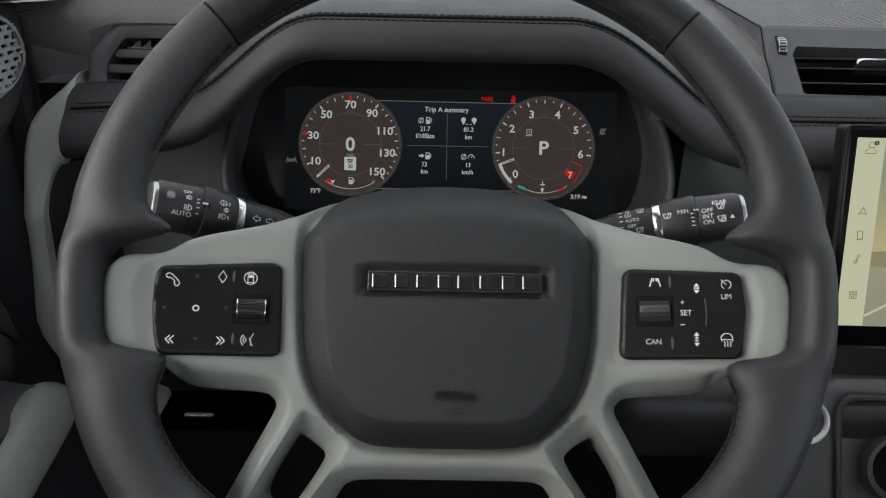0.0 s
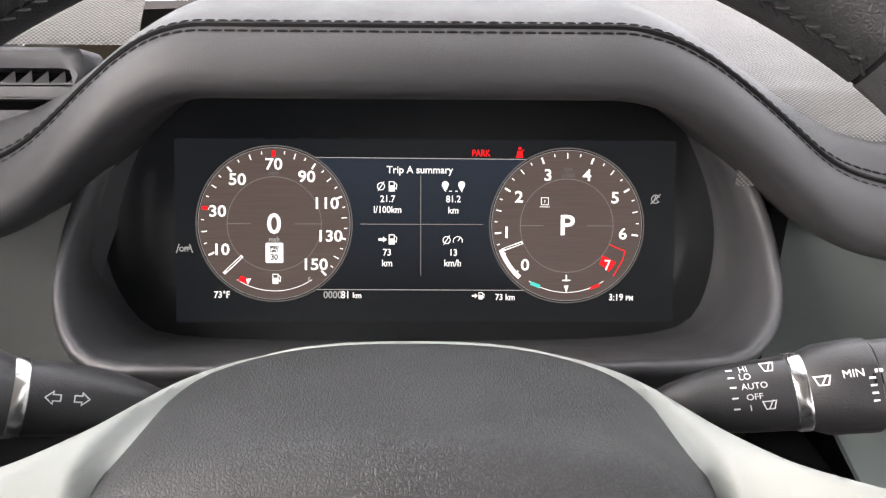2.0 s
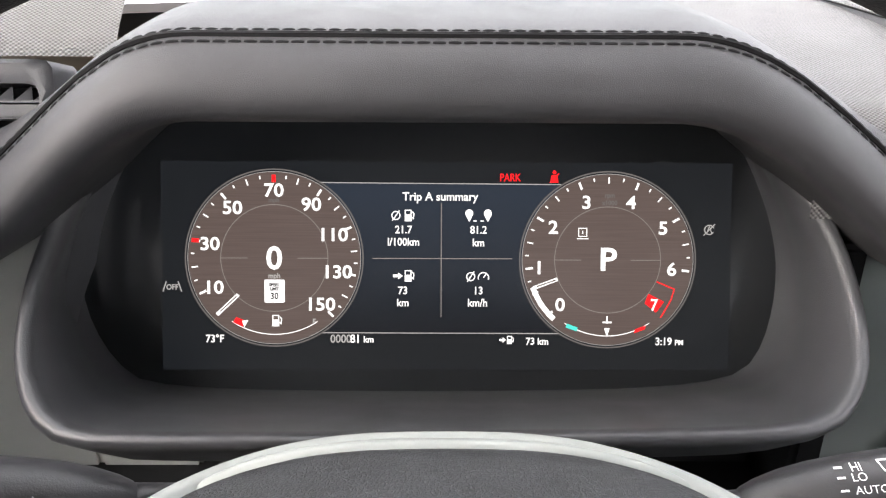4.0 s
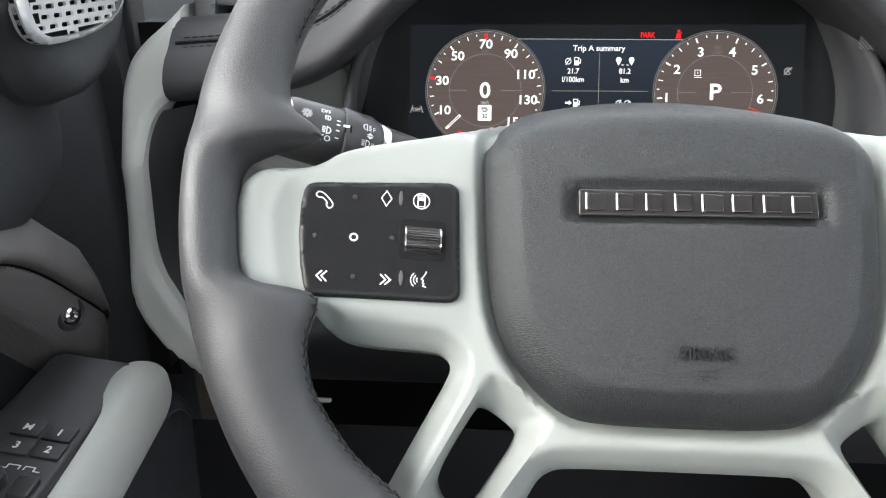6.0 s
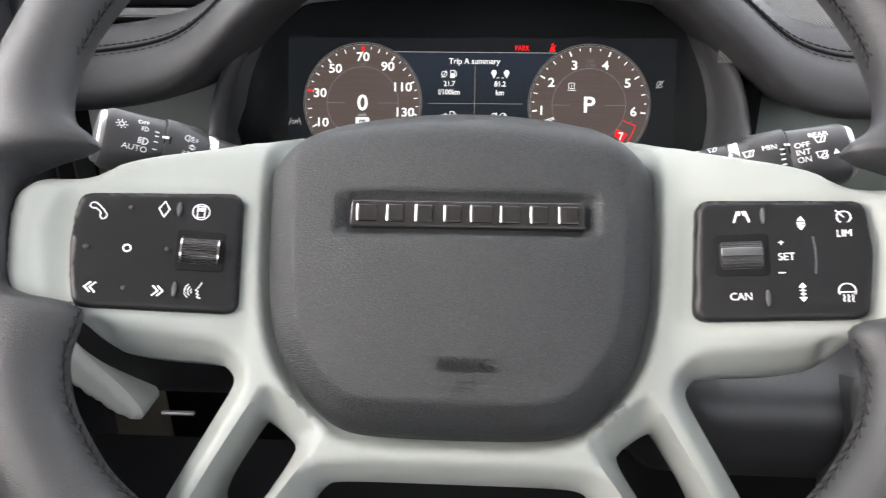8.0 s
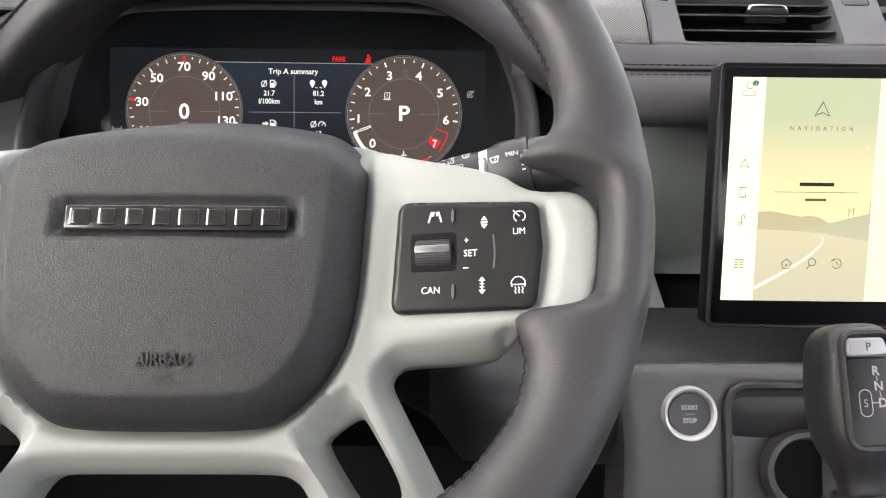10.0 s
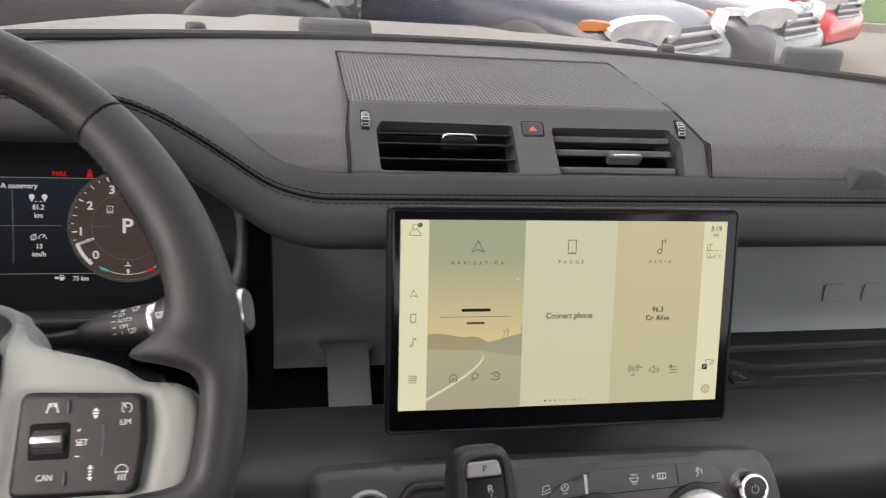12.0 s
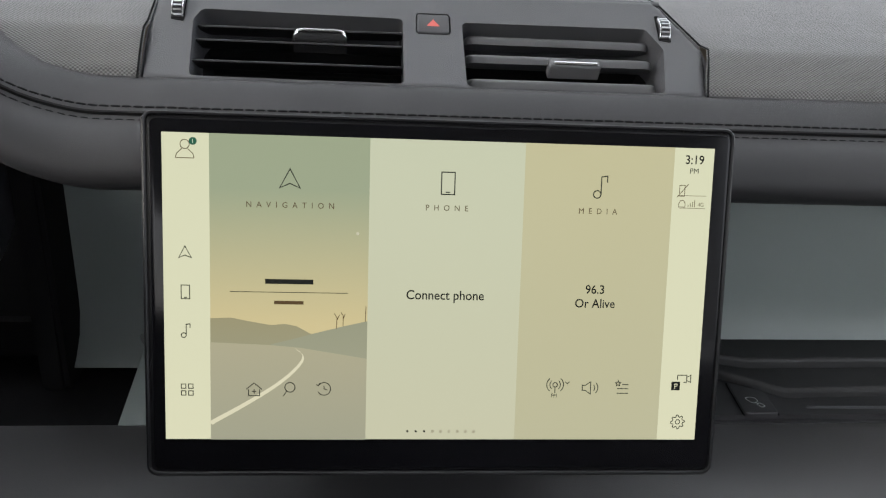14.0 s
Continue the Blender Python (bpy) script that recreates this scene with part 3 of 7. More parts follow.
LOW = [(0.66, 1.050), (0.60, 1.060), (0.556, 1.080), (0.550, 1.091), (0.545, 1.0925), (0.520, 1.0900), (0.492, 1.0835), (0.474, 1.0745), (0.464, 1.0630), (0.462, 1.045),
       (0.472, 1.020), (0.50, 0.985), (0.56, 0.95)]
rows = []
for x in np.linspace(-0.318, 1.16, 60):
    q = soften(LOW, 2, closed=False)
    ramp = min(1, max(0, (0.140 - x) / 0.05))
    back = 0.085 * ramp * ramp * (3 - 2 * ramp)
    rows.append([(x, p[0] + back, p[1]) for p in q])
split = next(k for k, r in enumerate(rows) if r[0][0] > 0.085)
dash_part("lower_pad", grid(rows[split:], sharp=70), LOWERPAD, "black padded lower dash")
# darker than the rest of the pad, standing for shade behind the wheel
dash_part("knee_bolster", grid(rows[:split + 1], sharp=70), surface("shaded_knee_plastic", (0.013, 0.013, 0.014), 0.55, grain=0.0002, grain_scale=900, spec=0.28), "black knee bolster under the column, darkened for shade")
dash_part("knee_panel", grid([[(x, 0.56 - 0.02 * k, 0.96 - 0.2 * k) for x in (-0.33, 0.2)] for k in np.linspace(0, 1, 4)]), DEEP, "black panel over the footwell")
dash_part("pull", box(-0.207, -0.184, 0.484, 0.488, 1.0325, 1.0350, 0.0008), SATIN, "thin bright metal pull")

# left end: sage cap, side vent
cap_o = [(-0.290, 1.290), (-0.304, 1.275), (-0.328, 1.256), (-0.3365, 1.236), (-0.3365, 1.205), (-0.3355, 1.16), (-0.342, 1.11), (-0.346, 1.082), (-0.338, 1.052), (-0.314, 1.024), (-0.268, 0.985), (-0.250, 0.985),
         (-0.262, 1.010), (-0.296, 1.048), (-0.312, 1.078), (-0.322, 1.100), (-0.3255, 1.125), (-0.3215, 1.170), (-0.3185, 1.200), (-0.311, 1.219), (-0.2890, 1.2290), (-0.3005, 1.256), (-0.2910, 1.269), (-0.300, 1.276)]


def cap_lean(me):
    for v in me.vertices:
        x, z, n = v.co
        y = 0.552 + 0.045 * max(0.0, (z - 1.18) / 0.1) - n
        v.co = (x, y, z)
    return me


cap_me = relief([resample(soften(cap_o, 2), 0.002)], lambda x, y, d: 0.012 - rolled(d[0], 0.006), 0.004, 0.03)
dash_part("end_cap", cap_lean(cap_me), LIGHTENED_SAGE, "sage painted C-shaped end bracket")
# near-black block stands for shade in the hollow inside the bracket
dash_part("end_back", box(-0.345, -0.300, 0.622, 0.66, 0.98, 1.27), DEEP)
dash_part("end_inner", cap_lean(grid([[(x, z, 0.004 - 0.035 * k) for x, z in resample(soften([(-0.318, 1.214), (-0.326, 1.17), (-0.332, 1.12), (-0.318, 1.08), (-0.296, 1.05)], 2, False), 0.006, False) + np.array([0.020 * k, 0])] for k in np.linspace(0, 1, 4)])), SOFT)
for x in (-0.302, -0.288):
    dash_part("vent_fin", box(x - 0.001, x + 0.001, 0.575, 0.60, 1.075, 1.185), SOFT)

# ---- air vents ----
# one slat plastic in a lighter and a near-black copy, for light and shade
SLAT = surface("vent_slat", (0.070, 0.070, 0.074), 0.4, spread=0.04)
SHADED_SLAT = surface("shaded_vent_slat", (0.009, 0.009, 0.010), 0.34, spread=0.04)
POD = plane(0.4155, 0.6085, 1.2945, 47)


def vent_grille(holes, parent, tabs, levels, depth=0.055):
    """Cavity, slats and sliding tabs behind the given openings."""
    for (x0, x1, y0, y1), tab, ys in zip(holes, tabs, levels):
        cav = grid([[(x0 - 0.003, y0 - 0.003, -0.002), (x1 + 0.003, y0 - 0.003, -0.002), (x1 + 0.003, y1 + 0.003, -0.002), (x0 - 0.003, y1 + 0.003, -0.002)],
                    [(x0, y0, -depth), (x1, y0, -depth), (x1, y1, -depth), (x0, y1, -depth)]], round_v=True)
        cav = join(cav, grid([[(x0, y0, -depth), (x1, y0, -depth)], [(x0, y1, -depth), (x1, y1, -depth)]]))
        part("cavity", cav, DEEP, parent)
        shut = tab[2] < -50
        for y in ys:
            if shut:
                part("slat", slab(rrect(x1 - x0 - 0.002, 0.020, 0.002), -0.0006, 0.0006, 0.0005), SHADED_SLAT, parent, m=pose((x0 + x1) / 2, y - 0.0030, -0.0125, tab[2], 0, 0))
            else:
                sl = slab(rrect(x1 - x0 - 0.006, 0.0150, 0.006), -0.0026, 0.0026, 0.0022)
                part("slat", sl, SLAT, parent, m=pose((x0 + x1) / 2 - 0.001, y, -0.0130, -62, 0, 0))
        tx, ty = tab[0], tab[1]
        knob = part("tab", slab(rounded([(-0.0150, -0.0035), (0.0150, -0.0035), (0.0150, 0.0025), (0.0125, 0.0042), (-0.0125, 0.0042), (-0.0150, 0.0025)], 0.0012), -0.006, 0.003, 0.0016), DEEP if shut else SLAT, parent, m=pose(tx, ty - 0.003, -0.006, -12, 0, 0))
        part("tab_strip", tube([(-0.0142, 0.0008, 0.0016), (-0.0128, 0.0040, 0.0030), (-0.010, 0.0046, 0.0034), (0.010, 0.0046, 0.0034), (0.0128, 0.0040, 0.0030), (0.0142, 0.0008, 0.0016)] if shut else [(-0.0125, -0.0016, 0.0032), (0.0125, -0.0016, 0.0032)], 0.0011, 8), CHROME, knob, "bright chrome strip")


pod = thing("centre_air_vents", POD, "pair of black centre air vents with chrome sliders, on the dash", "air vent")
edge = rounded([(-0.1525, -0.0262), (-0.1538, 0.0060), (-0.1505, 0.046), (0.1362, 0.046), (0.1602, 0.0085), (0.1560, -0.0262)][::-1], 0.003)
h1 = rounded([(-0.1280, -0.0228), (-0.0138, -0.0236), (-0.0145, 0.0232), (-0.1262, 0.0246), (-0.1304, 0.0165)], 0.003)
h2 = rounded([(0.0206, -0.0239), (0.1325, -0.0239), (0.1366, 0.0080), (0.1278, 0.0230), (0.0193, 0.0222)], 0.003)
hz = rrect(0.0200, 0.0158, 0.002, 0.0028, 0.0203)
part("frame", relief([edge, h1, h2, hz], lambda x, y, d: -rolled(d[0], 0.0018), 0.0022, 0.03), GREYPLASTIC, pod)
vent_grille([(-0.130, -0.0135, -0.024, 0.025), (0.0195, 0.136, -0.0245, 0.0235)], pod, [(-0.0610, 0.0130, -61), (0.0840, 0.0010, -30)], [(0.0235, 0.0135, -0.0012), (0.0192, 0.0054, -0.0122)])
hb = part("hazard_button", slab(rrect(0.0188, 0.0146, 0.0018), -0.006, 0.0004, 0.0012), HARD, pod, "black hazard button", m=pose(0.0028, 0.0203, 0))
part("triangle", strokes([("fill", [(-0.0038, -0.0022), (0.0038, -0.0022), (0, 0.0030)])], 0, 0.0006), REDINK, hb, "dull red triangle")
for x, y in ((-0.1388, 0.0250), (0.1385, 0.0235)):
    part("wheel_slot", slab(rounded([(-0.0036, -0.0088), (0.0036, -0.0102), (0.0036, 0.0088), (-0.0036, 0.0102)], 0.001), -0.001, 0.0004, 0), DEEP, pod, m=pose(x, y, 0))
    well = part("thumbwheel", lathe([(0.0001, -0.0028), (0.0085, -0.0028), (0.0095, -0.002), (0.0095, 0.002), (0.0085, 0.0028), (0.0001, 0.0028)], 30), HARD, pod, m=pose(x, y, -0.0052, 0, 90, 0))
    for s in (-1, 1):
        part("chrome_ring", hoop([(0.0080, -0.0003), (0.0097, -0.0003), (0.0097, 0.0003), (0.0080, 0.0003)], 30), CHROME, well, m=pose(0, 0, s * 0.0029))
    for a in range(0, 360, 15):
        part("rib", box(-0.0002, 0.0007, -0.0004, 0.0004, -0.0022, 0.0022), SATIN, well, m=pose(0, 0, 0, 0, 0, a) @ pose(0.0095, 0, 0))
mesh_rows = []
for k in np.linspace(0, 1, 14):
    y = 0.6425 + 0.200 * k
    z = 1.3235 + 0.0175 * k ** 0.8
    a, b = 0.2690 - 0.007 * k, 0.5555 + 0.014 * k
    mesh_rows.append([(x, y, z) for x in np.linspace(a, b, 24)])
dash_part("speaker_back", moved(grid(mesh_rows), pose(0, 0, -0.0022)), DEEP)


def perforated(outline, pitch=0.0056, wide=0.66, tall=0.86):
    """A plate with rows of slots: cells with a six-sided opening each."""
    verts, faces = [], []
    q = np.array(outline)
    lo, hi = q.min(0), q.max(0)
    ys = np.arange(lo[1], hi[1], pitch * 0.5)
    for r, y in enumerate(ys):
        px = np.arange(lo[0] + (pitch * 0.8 if r % 2 else 0), hi[0], pitch * 1.6)
        for x in px[inside(px, np.full(len(px), y), q)]:
            b0 = len(verts)
            w, h = pitch * 0.8, pitch * 0.5
            outer = [(x - w, y), (x - w * 0.5, y - h), (x + w * 0.5, y - h), (x + w, y), (x + w * 0.5, y + h), (x - w * 0.5, y + h)]
            for kx, ky, kz in ((1.0, 1.0, 0.0), (wide, wide * tall, 0.0), (wide * 0.94, wide * tall * 0.93, -0.0015)):
                verts += [(x + (a - x) * kx, y + (b - y) * ky, kz) for a, b in outer]
            for s in range(2):
                for k in range(6):
                    faces.append((b0 + s * 6 + k, b0 + s * 6 + (k + 1) % 6, b0 + s * 6 + 6 + (k + 1) % 6, b0 + s * 6 + 6 + k))
    return build(verts, faces, 30)


def slotted(outline, wide, high, a, b):
    """A plate of brick-bonded cells, each with a long slot."""
    verts, faces = [], []
    q = np.array(outline)
    lo, hi = q.min(0), q.max(0)
    for r, y in enumerate(np.arange(lo[1], hi[1], high)):
        px = np.arange(lo[0] + (wide / 2 if r % 2 else 0), hi[0], wide)
        for x in px[inside(px, np.full(len(px), y), q)]:
            b0, w, h = len(verts), wide / 2, high / 2
            verts += [(x + p, y + s, 0) for p, s in ((-w, 0), (-w, -h), (w, -h), (w, 0), (w, h), (-w, h))]
            for k, z in ((1.0, 0.0), (0.9, -0.0015)):
                verts += [(x + p * k, y + s * k, z) for p, s in ((-a, 0), (-a * 0.82, -b), (a * 0.82, -b), (a, 0), (a * 0.82, b), (-a * 0.82, b))]
            for s in range(2):
                for k in range(6):
                    faces.append((b0 + s * 6 + k, b0 + s * 6 + (k + 1) % 6, b0 + s * 6 + 6 + (k + 1) % 6, b0 + s * 6 + 6 + k))
    return build(verts, faces, 30)


mesh_plate = perforated([(0.2655, 0.0), (0.5535, 0.0), (0.5690, 0.1995), (0.2630, 0.1995)], 0.0042, 0.74)
for v in mesh_plate.vertices:
    k = min(1, max(0, v.co.y / 0.2))
    v.co = (v.co.x, 0.6425 + v.co.y, 1.3235 + 0.0175 * k ** 0.8 + v.co.z)
for y, z in ((0.6425, 1.3236), (0.8415, 1.3412)):
    k = (y - 0.6425) / 0.2
    dash_part("edge_strip", tube([(x, y, z) for x in np.linspace(0.2685 - 0.007 * k, 0.5555 + 0.014 * k, 12)], 0.0018, 8), GREYPLASTIC)
tagged(dash_part("speaker_mesh", mesh_plate, SPEAKERMESH, "dark perforated centre speaker cover"), kind="stuff")
for s, pts in ((0, ((0.2632, 0.5885, 1.2765), (0.2618, 0.6130, 1.2995), (0.2650, 0.6425, 1.3240), (0.2625, 0.842, 1.341))), (1, ((0.5705, 0.5885, 1.2765), (0.5768, 0.6125, 1.2990), (0.5535, 0.6425, 1.3240), (0.5700, 0.842, 1.341)))):
    side = grid([[(x, y, z) for x, y, z in resample(pts, 0.01, False)], [(x, y, z - 0.045) for x, y, z in resample(pts, 0.01, False)]])
    dash_part("pod_side", side, GREYPLASTIC)
    dash_part("edge_strip", tube([(x + (0.0012 if s else -0.0012), y, max(z, smooth_table(TOP_Y, TOP_Z, y, 0.001)) + 0.0001) for x, y, z in resample(pts, 0.006, False)], 0.0006, 6), DEEP)

lv = thing("side_air_vent", plane(-0.225, 0.600, 1.292, 14, 0), "grey side air vent with broad slats at the dash end", "air vent")
hl = rounded([(-0.0460, -0.0215), (0.050, -0.0215), (0.050, 0.0195), (-0.0345, 0.0195), (-0.0490, 0.0010), (-0.0512, -0.0140)], 0.004)
part("frame", relief([rounded([(-0.069, -0.028), (0.056, -0.028), (0.056, 0.030), (-0.043, 0.030), (-0.0635, 0.006)], 0.005), hl], lambda x, y, d: -rolled(d[0], 0.003) - rolled(d[1], 0.002), 0.004, 0.024), GREYPLASTIC, lv)
part("cavity", box(-0.056, 0.054, -0.027, 0.025, -0.030, -0.026), DEEP, lv)
part("cavity_side", box(-0.058, -0.053, -0.027, 0.0, -0.045, -0.006), HARD, lv)
for y in (0.0075, -0.0045, -0.0165):
    part("slat", box(-0.052 if y < 0 else -0.044, 0.052, y - 0.0032, y + 0.0032, -0.024, -0.004, 0.0012), GREYPLASTIC, lv)
part("fin_bar", box(-0.034, 0.052, 0.0115, 0.0125, -0.022, -0.005), GREYPLASTIC, lv)
for k in range(10):
    part("fin", slab([(0, 0), (0.007, 0), (0.007, 0.0065)], -0.0004, 0.0004), GREYPLASTIC, lv, m=pose(-0.031 + 0.0085 * k, 0.0125, -0.006, 0, 24, 0))

# ---- centre display ----
SCREEN = plane(0.4185, 0.495, 1.197, 13.6, -0.9)
disp = thing("centre_display", SCREEN, "wide black-framed touchscreen showing a pale yellow menu, on the dash", "screen")
part("housing", slab(rrect(0.2674, 0.1660, 0.0045, 0.0000, -0.0043), -0.014, -0.0004, 0.0025), BLACKFRAME, disp)
part("bead", hoop_of(rrect(0.2660, 0.1646, 0.0042, 0.0000, -0.0043), 0.0011, -0.0006), BLACKFRAME, disp)
part("glass", slab(rrect(0.2620, 0.1600, 0.003, 0.0006, -0.0044), -0.0006, 0.0002, 0.0002), DISPLAYGLASS, disp, "gloss black glass")
part("mount", box(-0.07, 0.07, -0.055, 0.05, -0.075, -0.014, 0.004), HARD, disp)


def lin(r, g, b):
    return tuple((c / 255 / 12.92 if c <= 10 else ((c / 255 + 0.055) / 1.055) ** 2.4) for c in (r, g, b))


def panel_glow(name, low, high, y0, y1, strength=1.40):
    """A lit area whose colour runs from low to high between two heights of the display."""
    m = glow(name, low, strength)
    nt = m.node_tree
    co, sep, mr, ramp = (nt.nodes.new(k) for k in ("ShaderNodeTexCoord", "ShaderNodeSeparateXYZ", "ShaderNodeMapRange", "ShaderNodeValToRGB"))
    mr.inputs["From Min"].default_value, mr.inputs["From Max"].default_value = y0, y1
    ramp.color_ramp.elements[0].color, ramp.color_ramp.elements[1].color = (*low, 1), (*high, 1)
    nt.links.new(co.outputs["Object"], sep.inputs[0])
    nt.links.new(sep.outputs["Y"], mr.inputs["Value"])
    nt.links.new(mr.outputs["Result"], ramp.inputs["Fac"])
    nt.links.new(ramp.outputs["Color"], nt.nodes["Principled BSDF"].inputs["Emission Color"])
    return m


def area(x0, x1, y0, y1, z):
    return bar(x1 - x0, y1 - y0, (x0 + x1) / 2, (y0 + y1) / 2, z)


T, B = 0.0697, -0.0697
MENU_SIDE = panel_glow("menu_side", lin(226, 226, 192), lin(222, 224, 190), B, T)
MENU_NAV = panel_glow("menu_nav", lin(214, 200, 150), lin(160, 170, 140), -0.016, 0.046)
MENU_PHONE = panel_glow("menu_phone", lin(206, 206, 176), lin(204, 209, 180), B, T)
MENU_MEDIA = panel_glow("menu_media", lin(194, 192, 158), lin(200, 196, 156), B, T)
HILL_FAR = panel_glow("menu_far_hill", lin(160, 158, 128), lin(160, 154, 120), -0.03, -0.012)
HILL_NEAR = panel_glow("menu_near_hill", lin(172, 172, 146), lin(156, 158, 132), B, -0.012)
ROADC = panel_glow("menu_road", lin(168, 168, 144), lin(180, 175, 145), B, -0.02)
ROADLINE = glow("menu_road_line", lin(226, 222, 190), 1.40)
part("side_strip", area(-0.1250, -0.1046, B, T, 0.0004), MENU_SIDE, disp, "pale yellow menu strip")
part("navigation_tile", area(-0.1046, -0.0340, B, T, 0.0004), MENU_NAV, disp, "menu tile with a sunset road scene")
part("phone_tile", area(-0.0340, 0.0362, B, T, 0.0004), MENU_PHONE, disp, "plain pale menu tile")
part("media_tile", area(0.0362, 0.1056, B, T, 0.0004), MENU_MEDIA, disp, "plain tan menu tile")
part("side_strip", area(0.1056, 0.1243, B, T, 0.0004), MENU_SIDE, disp, "pale yellow menu strip")

# ---- instruments ----
CLUSTER = plane(0.001, 0.631, 1.2185, 19)
binn = thing("instrument_cluster", CLUSTER, "black digital instrument cluster with two round dials, in the dash", "dashboard gauge")
BACK = CLUSTER.inverted()
LIP = plane(0, 0.55, 1.21, 46)
lip = resample(soften([(-0.1775, 0.0430), (-0.1770, 0.0120), (-0.1742, -0.0040), (-0.1665, -0.0215), (-0.1540, -0.0330), (-0.1370, -0.0362), (0.0, -0.0355), (0.1390, -0.0338), (0.1600, -0.0290), (0.1735, -0.0140),
                       (0.1795, 0.0020), (0.1812, 0.0230), (0.1805, 0.0480), (0.172, 0.085), (0.152, 0.118), (0.118, 0.133), (-0.113, 0.133), (-0.148, 0.118), (-0.170, 0.083)], 2), 0.005)
gls = resample(soften([(-0.183, 0.004), (-0.183, -0.026), (-0.166, -0.056), (-0.146, -0.067), (0.0, -0.069), (0.148, -0.066), (0.168, -0.046), (0.175, 0.003), (0.156, 0.055),
                       (0.130, 0.090), (-0.130, 0.090), (-0.165, 0.056)], 2), 0.005)


def ring(pts, n=120):
    """Even points round a closed outline, from its leftmost upwards."""
    p = np.array(pts)
    a = np.unwrap(np.arctan2(p[:, 1] - p[:, 1].mean(), p[:, 0]))
    if a[-1] < a[0]:
        p, a = p[::-1], a[::-1]
    o = np.argsort(np.mod(a, 2 * math.pi))
    p, a = p[o], np.mod(a, 2 * math.pi)[o]
    q = np.linspace(0, 2 * math.pi, n, endpoint=False)
    return np.column_stack([np.interp(q, np.r_[a - 2 * math.pi, a, a + 2 * math.pi], np.tile(p[:, k], 3)) for k in (0, 1)])


lr, gr = ring(lip), ring(gls)


def lip_row(out, h):
    return [BACK @ (LIP @ Vector((x * (1 + out / 0.18), v + (v - 0.03) * out / 0.07, h))) for x, v in lr]


def glass_row(scale, h):
    return [Vector((x * scale, v * scale, h)) for x, v in gr]


rows = [lip_row(0.001, -0.05), lip_row(0.0035, -0.012), lip_row(0.0035, -0.004), lip_row(0.0022, -0.001), lip_row(0, 0), lip_row(-0.0025, -0.0012), lip_row(-0.0045, -0.0045)]
for k in (0.3, 0.65):
    rows.append([a.lerp(b, k) for a, b in zip(lip_row(-0.006, -0.008), glass_row(1.012, 0.006))])
rows += [glass_row(1.010, 0.004), glass_row(1.0, 0.001)]
part("tub", grid(rows, round_v=True, sharp=60), TUB, binn, "black satin instrument surround")
part("glass", slab(gr * 1.004, -0.004, 0.0012, 0), SCREENGLASS, binn, "gloss black instrument glass")

# ---- steering wheel ----
WHEEL = plane(0, 0.338, 1.235, 35)
wheel = thing("steering_wheel", WHEEL, "black leather steering wheel with sage spokes and airbag hub", "steering wheel")
CV = 0.004
IN_A = [-90, -60, -48, -40, -30, -24, -19.5, -17.5, -15.5, -13.5, 2, 4.5, 6.0, 7.6, 9.0, 10.5, 12.3, 15, 19, 23, 32, 46, 90]
IN_R = [0.168, 0.163, 0.160, 0.1635, 0.1640, 0.1600, 0.1500, 0.1500, 0.1620, 0.1780, 0.1780, 0.168, 0.150, 0.1390, 0.1540, 0.1615, 0.1640, 0.1670, 0.1683, 0.1695, 0.1693, 0.1710, 0.1700]


def rim_row(a):
    """The section of the rim at a degrees from three o'clock."""
    fold = a if -90 <= a <= 90 else (180 - a if a <= 270 else a - 360)
    rin = float(np.mean([np.interp(fold + k, IN_A, IN_R) for k in (-1.2, 0, 1.2)]))
    rout = 0.1998
    mid, half = (rin + rout) / 2, (rout - rin) / 2
    deep = 0.0155
    row = []
    for k in range(28):
        t = 2 * math.pi * k / 28
        c, s = math.cos(t), math.sin(t)
        r = mid + half * (abs(c) ** 0.9) * (1 if c > 0 else -1)
        # the thumb rests are thinner than the grip
        fade = 1.0 if c > 0 else 1.0 - 0.45 * min(1, max(0, half - 0.0175) / 0.014) * abs(c)
        h = -0.005 + deep * s * fade
        row.append((r * math.cos(radians(a)), CV + r * math.sin(radians(a)), h))
    return row


def rim_arc(a0, a1, step=1.0):
    n = int((a1 - a0) / step)
    return [rim_row(a0 + (a1 - a0) * k / n) for k in range(n + 1)]


SEAM = 46.5
part("upper_grip", grid(rim_arc(SEAM + 0.25, 180 - SEAM - 0.25, 2), round_v=True, sharp=70), LEATHER, wheel, "black leather upper grip")
part("lower_grip", grid(rim_arc(180 - SEAM + 0.25, 360 + SEAM - 0.25, 1.0), round_v=True, sharp=70), SMOOTH_LEATHER, wheel, "black leather lower grip")
for a in (SEAM, 180 - SEAM):
    row = [Vector(p) for p in rim_row(a)]
    c = sum(row, Vector()) / len(row)
    part("grip_seam", grid([[tuple(c + (p - c) * 0.965) for p in rim_row_at] for rim_row_at in ([Vector(p) for p in rim_row(a - 0.5)], [Vector(p) for p in rim_row(a + 0.5)])], round_v=True), DEEP, wheel)


def rim_at(a, u):
    row = rim_row(a)
    k = int(u)
    return Vector(row[k]).lerp(Vector(row[k + 1]), u - k)


def rim_stitch(a0, a1):
    """Slanted stitches closing the leather along the grip's inner edge."""
    out = []
    a = a0
    while a < a1:
        for u0, u1, da in ((12.75, 13.35, 1.0), (13.45, 14.05, -1.0)):
            p, q = rim_at(a, u0), rim_at(a + da, u1)
            out.append(tube([p, (p + q) / 2 * 0.9985, q], 0.00055, 5))
        a += 1.5
    return join(*out)


